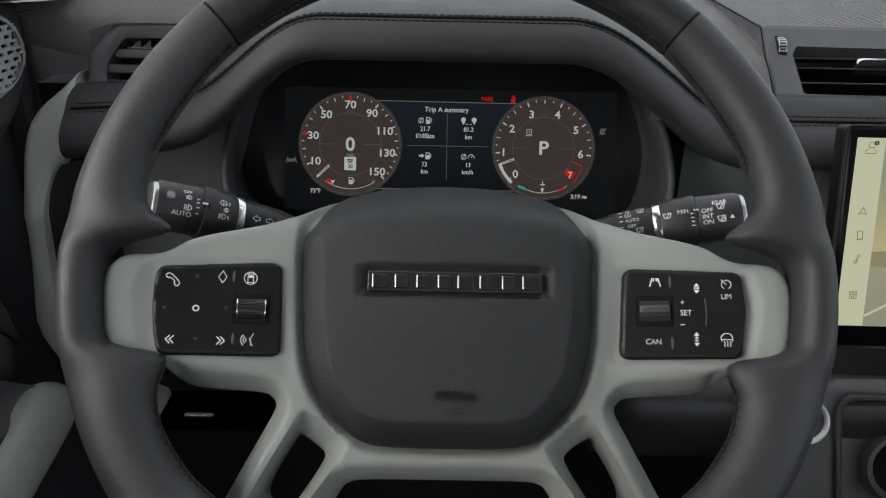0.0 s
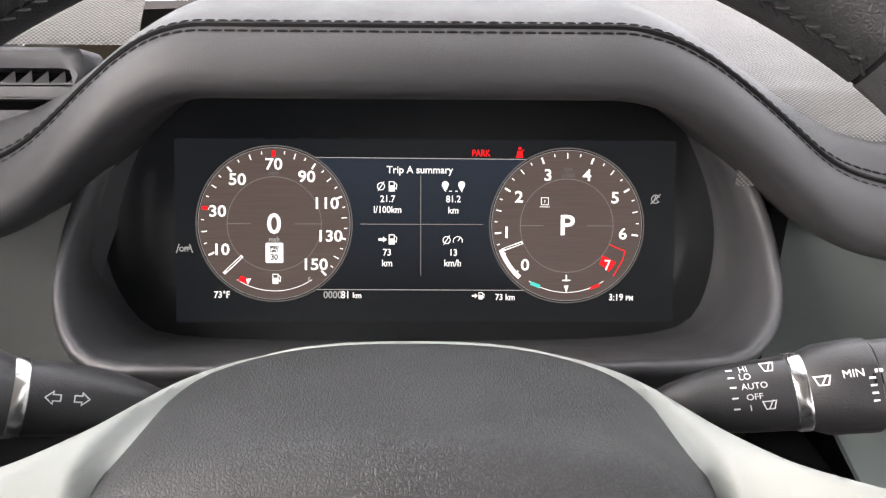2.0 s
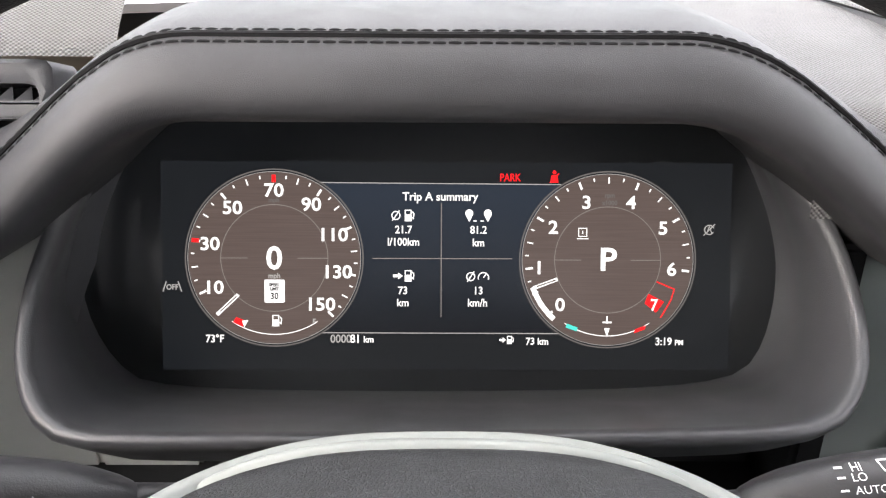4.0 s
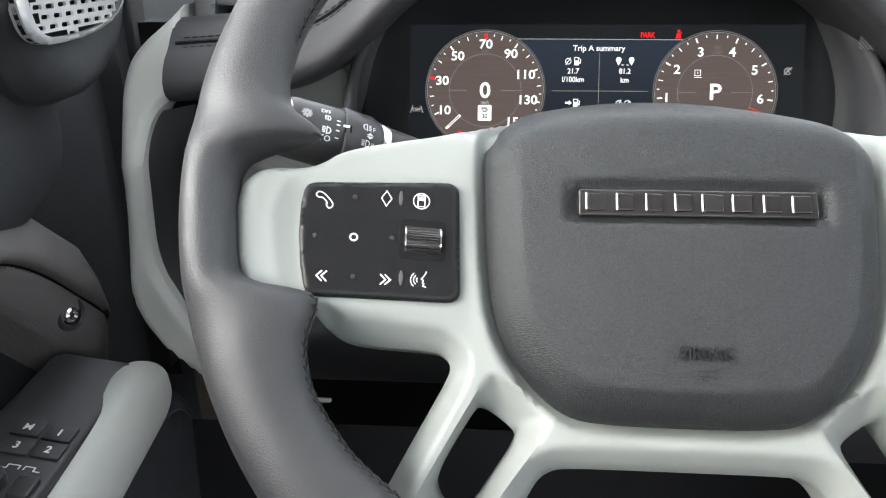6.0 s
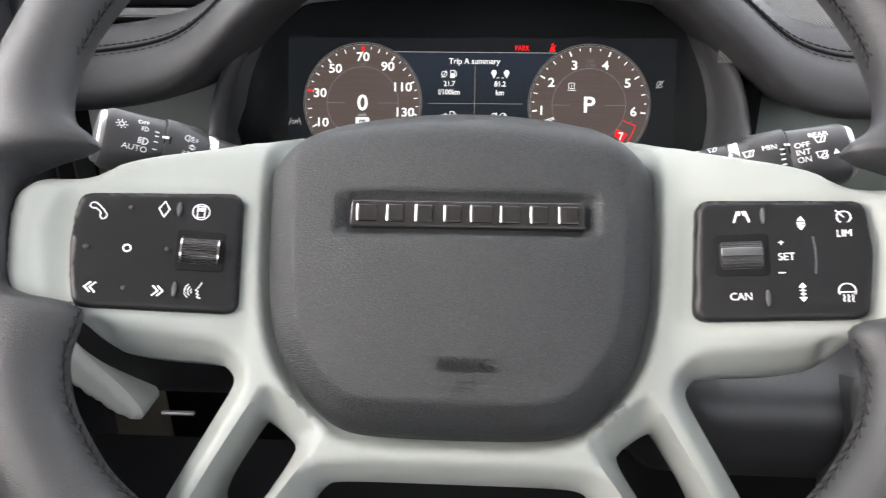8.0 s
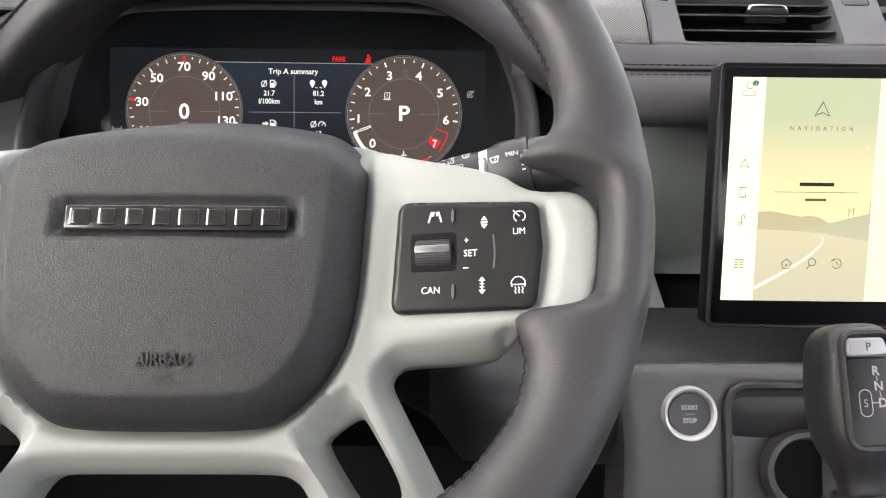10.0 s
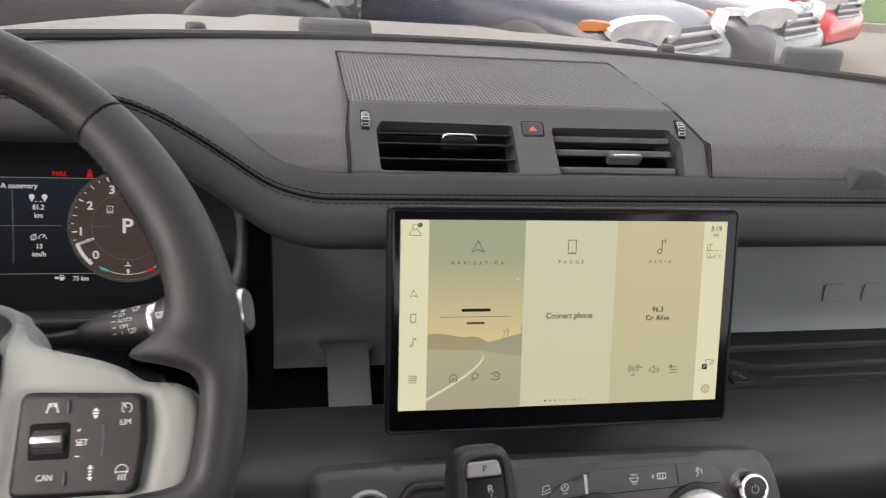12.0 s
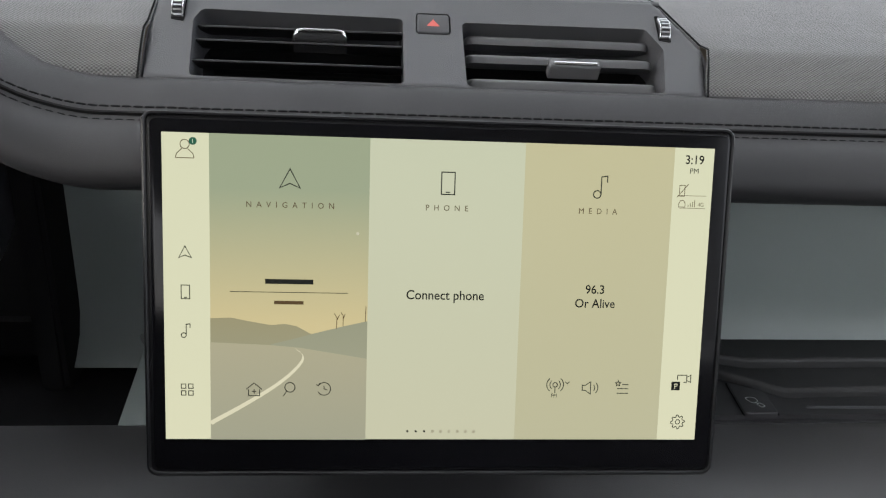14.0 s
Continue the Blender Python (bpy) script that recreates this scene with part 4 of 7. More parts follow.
for a0, a1 in ((20, 45), (47.5, 132), (135, 160), (198, 240), (300, 340)):
    tagged(part("grip_stitching", rim_stitch(a0, a1), GRIPTHREAD, wheel, "row of black crossed stitches"), kind="stuff")
    part("grip_joint", tube([rim_at(a, 13.4) for a in np.arange(a0, a1, 1.0)], 0.00045, 5), DEEP, wheel)

half = [(0.0335, 0.0690), (0.0560, 0.0638), (0.0735, 0.0555), (0.0832, 0.0440), (0.0915, 0.0350), (0.103, 0.0290), (0.137, 0.0205), (0.147, 0.0125), (0.155, 0.0100), (0.168, 0.0096), (0.1765, 0.0035), (0.1785, -0.006),
        (0.1775, -0.0175), (0.1757, -0.032), (0.1705, -0.0412), (0.165, -0.0430), (0.1530, -0.0432), (0.1470, -0.047), (0.1420, -0.0545), (0.136, -0.0585), (0.100, -0.0602),
        (0.0955, -0.0618), (0.0920, -0.0660), (0.0930, -0.0705), (0.0985, -0.0810), (0.1165, -0.1150), (0.131, -0.143), (0.092, -0.174), (0.0610, -0.1195), (0.0560, -0.1105), (0.0515, -0.1070), (0.045, -0.1053)]
outline = soften([(0, 0.0700)] + half + [(0, -0.1053)] + [(-x, y) for x, y in half[::-1]], 2)
window = [(0.0793, -0.0812), (0.0648, -0.0910), (0.0646, -0.0955), (0.0785, -0.1166), (0.0850, -0.1255), (0.0910, -0.1250), (0.0965, -0.1180), (0.0977, -0.1105), (0.0830, -0.0850)]
pocket = [(0.0742, -0.0675), (0.0505, -0.0828), (0.0495, -0.0870), (0.0700, -0.1145), (0.0840, -0.1360), (0.1000, -0.1370), (0.1085, -0.1290), (0.1031, -0.1158), (0.0772, -0.0700)]
win_r, pock_r = soften(window, 2), soften(pocket, 2)
win_l, pock_l = [(-x, y) for x, y in win_r[::-1]], [(-x, y) for x, y in pock_r[::-1]]
PAD_R = [(0.0935, 0.0080), (0.1528, 0.0042), (0.1538, -0.0120), (0.1512, -0.0406), (0.0890, -0.0405)]
pad_r = rounded(PAD_R, 0.006)
pad_east = rounded([(0.0950, 0.0084), (0.1532, 0.0050), (0.1546, -0.0150), (0.1512, -0.0398), (0.0920, -0.0405)], 0.0055)
pad_west = rounded([(-0.0884, -0.0418), (-0.1484, -0.0424), (-0.1511, -0.0300), (-0.1524, -0.0180), (-0.1525, -0.0060), (-0.1512, 0.0036), (-0.0902, 0.0088)], 0.0055)
trough = rounded([(0.0885, 0.0108), (0.1580, 0.0075), (0.1645, -0.0100), (0.1580, -0.0425), (0.085, -0.0435)], 0.007)


cov_half = [(0.0, 0.0660), (0.0310, 0.0650), (0.0530, 0.0600), (0.0690, 0.0515), (0.0778, 0.0405), (0.0800, 0.0290), (0.0796, 0.0100), (0.0778, -0.0250), (0.0748, -0.0465), (0.0690, -0.0612),
            (0.0575, -0.0762), (0.0450, -0.0856), (0.0310, -0.0878), (0.0, -0.0882)]
cover = soften(cov_half + [(-x, y) for x, y in cov_half[-2:0:-1]], 2)


def frame_height(x, y, d):
    ax = np.abs(x)
    base = -0.0245 + 0.0205 * np.clip((ax - 0.085) / 0.085, 0, 1)
    base = base - 1.06 * np.clip((0.112 - ax) / 0.025, 0, 1) * (np.sqrt((y - 0.0330) ** 2 + 0.006 ** 2) + y - 0.0330)
    low = np.clip((-0.045 - y) / 0.02, 0, 1)
    base = base * (1 - low) - 0.0255 * low - 0.004 * np.clip((-0.1 - y) / 0.05, 0, 1)
    under = np.clip((-0.040 - y) / 0.008, 0, 1) * np.clip((0.150 - ax) / 0.01, 0, 1)
    w = 0.0030 + 0.0062 * under
    fall = rolled(d[0], 0.0028) + under * np.clip(w - d[0], 0, 1) * 1.25
    gap = np.where(inside(x, y, cover), 0.0, edge_distance(x, y, cover))
    fall = fall + 0.0085 * np.clip(1 - gap / 0.0042, 0, 1)
    for pk, k in ((pock_r, 1), (pock_l, 2)):
        m = inside(x, y, pk)
        dp = edge_distance(x, y, pk)
        fall = fall + np.where(m, 0.0165 * dp / (dp + d[k] + 1e-6), 0)
    m = inside(ax, y, trough)
    dt, dp = edge_distance(ax, y, trough), edge_distance(ax, y, pad_r)
    sink = np.where(inside(ax, y, pad_r), 1.0, dt / (dt + dp + 1e-6))
    outer = np.clip((ax - 0.150) / 0.010, 0, 1)
    return base - fall - np.where(m, (0.0014 + 0.0042 * outer) * sink, 0)


part("spoke_frame", relief([outline, win_r, win_l], frame_height, 0.0020, 0.016, 60, (pock_r, pock_l)), SAGE, wheel, "sage painted spokes and lower legs")

slot = rounded([(-0.0490, -0.0112), (0.0560, -0.0112), (0.0560, 0.0072), (-0.0490, 0.0072)], 0.0030)


def crease(x):
    """Where the cover's face turns down towards its upper edge."""
    return 0.0375 - 1.6 * x * x - 0.010 * np.clip((np.abs(x) - 0.058) / 0.020, 0, 1) ** 2


def cover_height(x, y, d):
    z = -0.0075 - 0.5 * x * x - 0.03 * np.clip(-0.02 - y, 0, 1) - 1.06 * (np.sqrt((y - crease(x)) ** 2 + 0.006 ** 2) + y - crease(x))
    low = np.clip((0.03 - y) / 0.02, 0, 1)
    z = z - rolled(d[0], 0.0060) * low - 0.0100 * low * np.clip(1 - d[0] / 0.0140, 0, 1) ** 1.08
    m = inside(x, y, slot)
    ds = edge_distance(x, y, slot)
    return z - np.where(m, 0.0045 * np.clip(ds / np.where(np.abs(x - 0.0035) > 0.0462, 0.0058, 0.0026), 0, 1), 0)


def on_cover(me, up=0.0):
    """Lay a flat mesh, drawn in the wheel's plane, on the airbag cover."""
    q = np.array([v.co[:] for v in me.vertices])
    h = cover_height(q[:, 0], q[:, 1], [edge_distance(q[:, 0], q[:, 1], cover)])
    for v, k in zip(me.vertices, h):
        v.co.z += k + up
    return me


hub_half = [(0.0, 0.0682), (0.0322, 0.0672), (0.0549, 0.0622), (0.0711, 0.0534), (0.0802, 0.0415), (0.0820, 0.0290), (0.0800, 0.0080), (0.0780, -0.0250), (0.0700, -0.0450), (0.0560, -0.0680), (0.0400, -0.0800), (0.0, -0.0850)]
part("hub_back", slab(soften(hub_half + [(-x, y) for x, y in hub_half[-2:0:-1]], 2), -0.105, -0.079, 0.0025), SAGE, wheel, "sage painted hub behind the airbag cover")


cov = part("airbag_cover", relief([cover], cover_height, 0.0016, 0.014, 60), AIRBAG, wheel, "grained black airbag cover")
part("emblem", slab(rrect(0.0915, 0.0108, 0.001, 0.0035, -0.0022), -0.0132, -0.0090, 0.0008), EMBLEM, cov, "dark chrome emblem strip")
for k, w in enumerate((0.0082, 0.0070, 0.0068, 0.0070, 0.0086, 0.0080, 0.0070, 0.0078)):
    x = 0.0035 - 0.0392 + k * 0.0112
    part("emblem_mark", slab(rrect(w, 0.0072, 0.0008, x, -0.0022), -0.0092, -0.0084, 0.0005), DARKCHROME, cov)
    part("emblem_edge", slab(rrect(0.0008, 0.0072, 0.0003, x - w / 2 + 0.0005, -0.0022), -0.0092, -0.0081, 0.0004), CHROME, cov)
    part("emblem_inset", slab(rrect(w * 0.82, 0.0060, 0.0008, x + 0.0005, -0.0022), -0.0086, -0.00835, 0.0001), EMBLEM, cov)
part("lettering", on_cover(lettering("AIRBAG", 0.0050, 0.0040, -0.0604, 0.0, thick=0.0003, squeeze=0.86, bold=0.00012), 0.0009), EMBOSS, cov, "moulded black letters")
part("horn_symbol", on_cover(moved(strokes([[(-0.003, 0.0012), (0.0025, 0.0012), (0.004, 0.0022), (0.004, -0.0022), (0.0025, -0.0010), (-0.003, -0.0010), (-0.003, 0.0012)], [(-0.0015, -0.001), (-0.0015, -0.0024), (0.0008, -0.0024)]], 0.0005), pose(0.004, -0.0680, 0) @ Matrix.Diagonal((0.9, 0.9, 1, 1))), 0.0009), EMBOSS, cov)

# switch pads
def pad_height(x, y, d):
    ax = np.abs(x)
    return -0.0245 + 0.0205 * (ax - 0.085) / 0.085 - 0.001 + 0.0034 - rolled(d[0], 0.0014)


pads = []
for side, shape in ((1, pad_east), (-1, pad_west)):
    pads.append(part("switch_pad", relief([shape], pad_height, 0.0015, 0.006, 50), PADBLACK, wheel, "black switch pad with white symbols"))


def on_pad(me, up=0.0004):
    """Lay a flat mesh, drawn in the wheel's plane, on the sloping pads."""
    for v in me.vertices:
        v.co.z += -0.0245 + 0.0205 * (abs(v.co.x) - 0.085) / 0.085 + 0.0024 + up
    return me


# ---- column and stalks ----
col = thing("steering_column", plane(0, 0.440, 1.17, 20), "black steering column shroud behind the wheel", "steering column")
part("shroud", slab(soften([(-0.075, 0.028), (0.075, 0.028), (0.095, -0.01), (0.06, -0.09), (-0.06, -0.09), (-0.095, -0.01)], 2), -0.16, 0.03, 0.012), HARD, col)


UPWARD = Vector((0, 0.5, 0.866))


def stalk(name, p0, p1, label):
    """A control stalk from p0, at the column, to p1; its own x runs along it to the car's right, z out to the driver."""
    a, b = Vector(p0), Vector(p1)
    d = (b - a).normalized()
    sgn = 1 if d.x > 0 else -1
    ex = d * sgn
    up = (UPWARD - ex * UPWARD.dot(ex)).normalized()
    m = Matrix((ex, up, ex.cross(up))).transposed().to_4x4()
    m.translation = a
    return thing(name, m, label, "control stalk"), (b - a).length * sgn


def stalk_ring(x, ry, rz, n=32, sq=0.8):
    return [(x, ry * math.copysign(abs(math.cos(t)) ** sq, math.cos(t)), rz * math.copysign(abs(math.sin(t)) ** sq, math.sin(t))) for t in np.linspace(0, 2 * math.pi, n, endpoint=False)]


def on_stalk(me, up=0.0003):
    """Wrap a flat mesh round a stalk's barrel."""
    for v in me.vertices:
        r = float(np.interp(abs(v.co.x) / 0.1229, (0.24, 0.31, 0.40, 0.525, 0.565, 0.62, 0.744, 0.75, 0.95), (0.0111, 0.0128, 0.0140, 0.0148, 0.0153, 0.0177, 0.0184, 0.0170, 0.0162)))
        v.co.y *= THIN
        k = min(0.999, abs(v.co.y) / (THIN * (r + 0.0013)))
        v.co.z += THIN * r * (1 - k ** 2.5) ** 0.4 + up
    return me


THIN = 0.86


def stalk_body(parent, L):
    def body(name, rings, material, label=""):
        part(name, grid([stalk_ring(L * s, THIN * a, THIN * b) for s, a, b in rings], round_v=True, caps=True), material, parent, label)
    body("shaft", ((-0.30, 0.0056, 0.0056), (0.22, 0.0062, 0.0062)), HARD)
    body("neck", ((0.13, 0.0052, 0.0050), (0.145, 0.0070, 0.0068), (0.18, 0.0092, 0.0088), (0.24, 0.0117, 0.0111), (0.31, 0.0136, 0.0128), (0.40, 0.0149, 0.0140), (0.528, 0.0158, 0.0148)), HARD)
    body("collar", ((0.525, 0.0158, 0.0148), (0.529, 0.0164, 0.0153), (0.562, 0.0167, 0.0156), (0.568, 0.0162, 0.0151)), CHROME, "satin chrome collar")
    body("barrel", ((0.564, 0.0163, 0.0152), (0.615, 0.0190, 0.0177), (0.735, 0.0197, 0.0184), (0.746, 0.0194, 0.0181), (0.750, 0.0184, 0.0170)), HARD)
    body("twist_end", ((0.746, 0.0172, 0.0162), (0.754, 0.0181, 0.0170), (0.955, 0.0174, 0.0164), (0.974, 0.0160, 0.0152)), HARD)
    body("end_cap", ((0.960, 0.0140, 0.0135), (0.972, 0.0154, 0.0148), (0.986, 0.0152, 0.0146), (0.996, 0.0140, 0.0134), (0.994, 0.0118, 0.0112), (0.988, 0.004, 0.004)), SATIN, "satin chrome end button")
    lug = [(L * 0.726, 0.0050), (L * 0.752, 0.0050), (L * 0.752, 0.0005), (L * 0.726, 0.0005)]
    part("notch", on_stalk(slab(lug, -0.001, 0.0001, 0)), DEEP, parent)


stalk_r, LR = stalk("wiper_stalk", (0.0755, 0.4640, 1.2020), (0.1940, 0.4465, 1.2298), "black wiper stalk with chrome end, behind the wheel")
stalk_body(stalk_r, LR)
stalk_l, LL = stalk("light_stalk", (-0.0852, 0.4788, 1.1947), (-0.1843, 0.4224, 1.2400), "black light stalk with chrome end, behind the wheel")
stalk_body(stalk_l, LL)

# ---- centre console ----
CONSOLE = plane(0.42, 0.452, 1.070, 25)
con = thing("centre_console", CONSOLE, "dark grey centre console panel below the dash", "console")
shape = soften([(-0.192, 0.020), (-0.180, 0.026), (0.150, 0.0225), (0.172, 0.0185), (0.186, -0.030), (0.190, -0.16), (-0.200, -0.16), (-0.186, -0.04)], 2)
tray = rrect(0.082, 0.110, 0.012, -0.0835, -0.0435)
part("fascia", relief([shape, tray], lambda x, y, d: -rolled(d[0], 0.006) - rolled(d[1], 0.003), 0.005, 0.05), CONSOLEGREY, con)
MID = np.array((-0.0835, -0.0435))
t_out = ring(np.array(resample(tray, 0.004)) - MID, 72)


def tray_ring(inset, drop, h):
    """The tray's wall, drawn in from its mouth."""
    sx, sy = (0.041 - inset) / 0.041, (0.055 - inset) / 0.055
    return [(MID[0] + x * sx, MID[1] + y * sy - drop, h) for x, y in t_out]


part("tray", grid([tray_ring(0, 0, -0.001), tray_ring(0.004, 0, -0.004), tray_ring(0.007, 0, -0.012), tray_ring(0.011, 0.001, -0.022), tray_ring(0.015, 0.002, -0.026), tray_ring(0.030, 0.002, -0.027), [(MID[0] + 0.02 * x, MID[1] + 0.02 * y, -0.027) for x, y in t_out]], round_v=True, sharp=70), CONSOLEGREY, con, "grey moulded tray")
part("tray_rim", tube([(p[0], p[1], 0.0004) for p in tray_ring(0.0, 0, 0)], 0.0030, 8, closed=True), HARD, con)
cup = part("cup_ring", moved(hoop([(0.0205, -0.010), (0.0205, 0.003), (0.0225, 0.0055), (0.0255, 0.005), (0.0270, 0.001), (0.0272, -0.008)]), pose(-0.066, -0.046, -0.022)), CONSOLEGREY, con, "round grey cup ring in the tray")
part("cup_well", moved(slab(circle(0.0206), -0.004, 0.0, 0), pose(-0.066, -0.046, -0.022)), DEEP, cup)
start = part("start_button", lathe([(0.0001, 0), (0.0130, 0.0000), (0.0136, 0.0012), (0.0150, 0.0034), (0.0162, 0.0038), (0.0172, 0.0024), (0.0176, -0.003), (0.01, -0.004), (0.0001, -0.004)], 48), KNOBMETAL, con, "round start button with a chrome ring", m=pose(-0.1488, -0.0058, 0.001))
part("button_face", slab(circle(0.0132), 0, 0.0016, 0.0006), GREYPLASTIC, start)
part("lettering", lettering("START", 0.0030, 0, 0.0040, 0.0018, squeeze=0.85), WHITEINK, start)
part("lettering", lettering("ENGINE", 0.0014, 0, 0.0000, 0.0018, squeeze=0.9), GREYINK, start)
part("lettering", lettering("STOP", 0.0030, 0, -0.0040, 0.0018, squeeze=0.85), WHITEINK, start)
clim = part("climate_panel", relief([soften([(-0.032, 0.0135), (0.105, 0.0168), (0.122, 0.0130), (0.131, -0.002), (0.136, -0.12), (-0.034, -0.12)], 2)], lambda x, y, d: 0.003 - rolled(d[0], 0.0016), 0.005, 0.006), CONSOLEGREY, con, "grey climate control panel")
for p, q in (((0.0125, 0.0130), (0.0150, -0.004)), ((0.0870, 0.0160), (0.0890, 0.0010))):
    part("joint", strokes([[p, q]], 0.0007, 0.0034), DEEP, clim)
part("joint", strokes([[(-0.032, -0.0045), (0.124, 0.0002)]], 0.0006, 0.0034), DEEP, clim)
part("bright_bar", slab([(0.0132, -0.0015), (0.0154, -0.0015), (0.0144, 0.0128), (0.0122, 0.0128)], 0.0030, 0.0040, 0.0003), WHITEINK, clim)
for x, y, r in ((0.0215, -0.0310, 0.0255), (0.1040, -0.0285, 0.0255)):
    k = part("knob", hoop([(r * 0.74, 0.0), (r * 0.74, 0.010), (r * 0.84, 0.0125), (r * 0.97, 0.0115), (r, 0.009), (r * 1.02, 0.003), (r * 1.02, 0)], 56), KNOBMETAL, con, "ring-shaped climate knob", m=pose(x, y, 0.003))
    part("knob_skirt", hoop([(r * 1.02, 0), (r * 1.18, 0.0), (r * 1.18, 0.003), (r * 1.04, 0.0045)], 48), HARD, k)
    part("knob_screen", slab(circle(r * 0.84), 0.004, 0.0085, 0.0005), GLOSS, k)
    part("blue_mark", bar(0.0045, 0.0018, -r * 0.55, r * 0.38, 0.0088), glow("blue_light", (0.02, 0.03, 0.9), 1.5), k)
    part("red_mark", bar(0.0045, 0.0018, r * 0.55, r * 0.38, 0.0088), glow("red_light", (0.9, 0.02, 0.02), 1.2), k)
    part("digits", lettering("67", 0.0095, -0.001, -0.002, 0.0088), glow("white_light", (0.8, 0.8, 0.8), 1.0), k)
vol = part("volume_knob", lathe([(0.0001, 0.012), (0.0085, 0.012), (0.0098, 0.0132), (0.0112, 0.0132), (0.0125, 0.0115), (0.0128, 0.003), (0.0140, 0.0), (0.0001, 0.0)], 48), CHROME, con, "chrome-rimmed volume knob", m=pose(0.1475, -0.0045, 0.0))
part("knob_face", slab(circle(0.0090), 0.010, 0.0128, 0.0005), HARD, vol)
part("power_symbol", strokes([arc(0, 0, 0.0030, 120, 420), [(0, 0.0015), (0, 0.0042)]], 0.0007, 0.0131), GREYINK, vol)
I = 0.00055
part("hill_symbol", moved(strokes([[(-0.004, -0.003), (0.004, -0.001)], [(-0.003, -0.001), (-0.002, 0.003), (0.002, 0.004), (0.003, 0.001), (-0.003, -0.001)]], I), pose(-0.0175, 0.0030, 0.0034)), WHITEINK, clim)
part("stop_symbol", moved(strokes([arc(0, 0.0012, 0.0028, 0, 360), [(-0.0015, -0.0003), (0, 0.0028), (0.0015, -0.0003)]], I), pose(-0.0030, 0.0034, 0.0034)), WHITEINK, clim)
part("lettering", lettering("OFF", 0.0017, -0.0030, -0.0002, 0.0034), WHITEINK, clim)
part("lettering", lettering("MAX", 0.0019, 0.0525, 0.0100, 0.0034), WHITEINK, clim)
part("defrost_symbol", moved(strokes([[(-0.0035, 0.002), (0.0035, 0.002), (0.0025, -0.0005), (-0.0025, -0.0005), (-0.0035, 0.002)], [(-0.0015, -0.001), (-0.0010, -0.003)], [(0, -0.001), (0.0005, -0.003)], [(0.0015, -0.001), (0.002, -0.003)]], I), pose(0.0525, 0.0058, 0.0034)), WHITEINK, clim)
part("rear_defrost_symbol", moved(strokes([[(-0.003, 0.002), (0.004, 0.002), (0.004, -0.002), (-0.003, -0.002), (-0.003, 0.002)], [(-0.001, 0.003), (-0.001, -0.003)], [(0.0015, 0.003), (0.0015, -0.003)]], I), pose(0.0745, 0.0080, 0.0034)), WHITEINK, clim)
part("lettering", lettering("R", 0.0028, 0.0680, 0.0080, 0.0034), WHITEINK, clim)
part("airflow_symbol", moved(strokes([[(-0.003, 0.002), (0.000, 0.000), (-0.002, -0.003)], [(0.002, 0.003), (0.003, -0.001)], arc(-0.0005, 0.003, 0.0010, 0, 360, 10)], I), pose(0.1060, 0.0085, 0.0034)), WHITEINK, clim)
part("seat_symbol", moved(strokes([[(-0.002, 0.004), (-0.001, -0.001), (0.004, -0.001), (0.004, -0.003), (-0.003, -0.003), (-0.004, 0.003)]], I), pose(0.0620, -0.0170, 0.0034)), WHITEINK, clim)

# ---- gear lever ----
LEVER = plane(0.3375, 0.3944, 1.1405, 30, 4)
gear = thing("gear_lever", LEVER, "stubby black gear lever with a chrome park button, on the console", "gear lever")
rows = []
for y, w, f, b in ((0.0142, 0.0070, -0.008, -0.016), (0.0136, 0.0115, -0.0045, -0.021), (0.0118, 0.0155, -0.0015, -0.026), (0.0085, 0.0185, 0.0005, -0.030), (0.0035, 0.0207, 0.0014, -0.033), (-0.004, 0.0220, 0.0018, -0.035), (-0.020, 0.0232, 0.002, -0.036),
                   (-0.036, 0.0232, 0.0019, -0.036), (-0.046, 0.0222, 0.0014, -0.035), (-0.0525, 0.0203, 0.0002, -0.033), (-0.0575, 0.0175, -0.0028, -0.031), (-0.063, 0.0142, -0.0070, -0.028), (-0.072, 0.0120, -0.010, -0.026), (-0.12, 0.0120, -0.014, -0.028)):
    rows.append([(x, y, (f + b) / 2 + (f - b) / 2 * s) for x, s in [(0.95 * w * math.copysign(abs(math.cos(t)) ** 0.66, math.cos(t)), math.copysign(abs(math.sin(t)) ** 0.62, math.sin(t))) for t in np.linspace(0, 2 * math.pi, 40, endpoint=False)]])
part("body", grid(rows, round_v=True, caps=True, sharp=60), HARD, gear)
part("boot", moved(lathe([(0.034, -0.03), (0.033, 0.0), (0.027, 0.010), (0.0165, 0.030), (0.014, 0.036), (0.0001, 0.036)], 36), pose(0, -0.112, -0.020, -90, 0, 0)), SOFT, gear, "soft black gaiter at the foot of the lever")
rim_o = rounded([(-0.0150, 0.0092), (0.0126, 0.0092), (0.0150, -0.0505), (-0.0158, -0.0505)], 0.0085, 8)
part("face_rim", hoop_of(rim_o, 0.0018, 0.0016), SOFT, gear)
face = part("face", slab(rounded([(-0.0138, -0.0040), (0.0098, -0.0040), (0.0120, -0.0425), (0.0085, -0.0490), (-0.0125, -0.0490), (-0.0148, -0.0425)], 0.0030), 0, 0.0026, 0.0006), BLACKFRAME, gear, "gloss black gear display")
PARKGREY = surface("park_grey", (0.30, 0.30, 0.31), 0.45, metal=0.6, spread=0.04)
pbtn = part("park_button", slab(rounded([(-0.0125, 0.0062), (0.0072, 0.0062), (0.0097, -0.0036), (-0.0140, -0.0036)], 0.0028), 0, 0.0046, 0.0016), PARKGREY, gear, "satin metal park button")
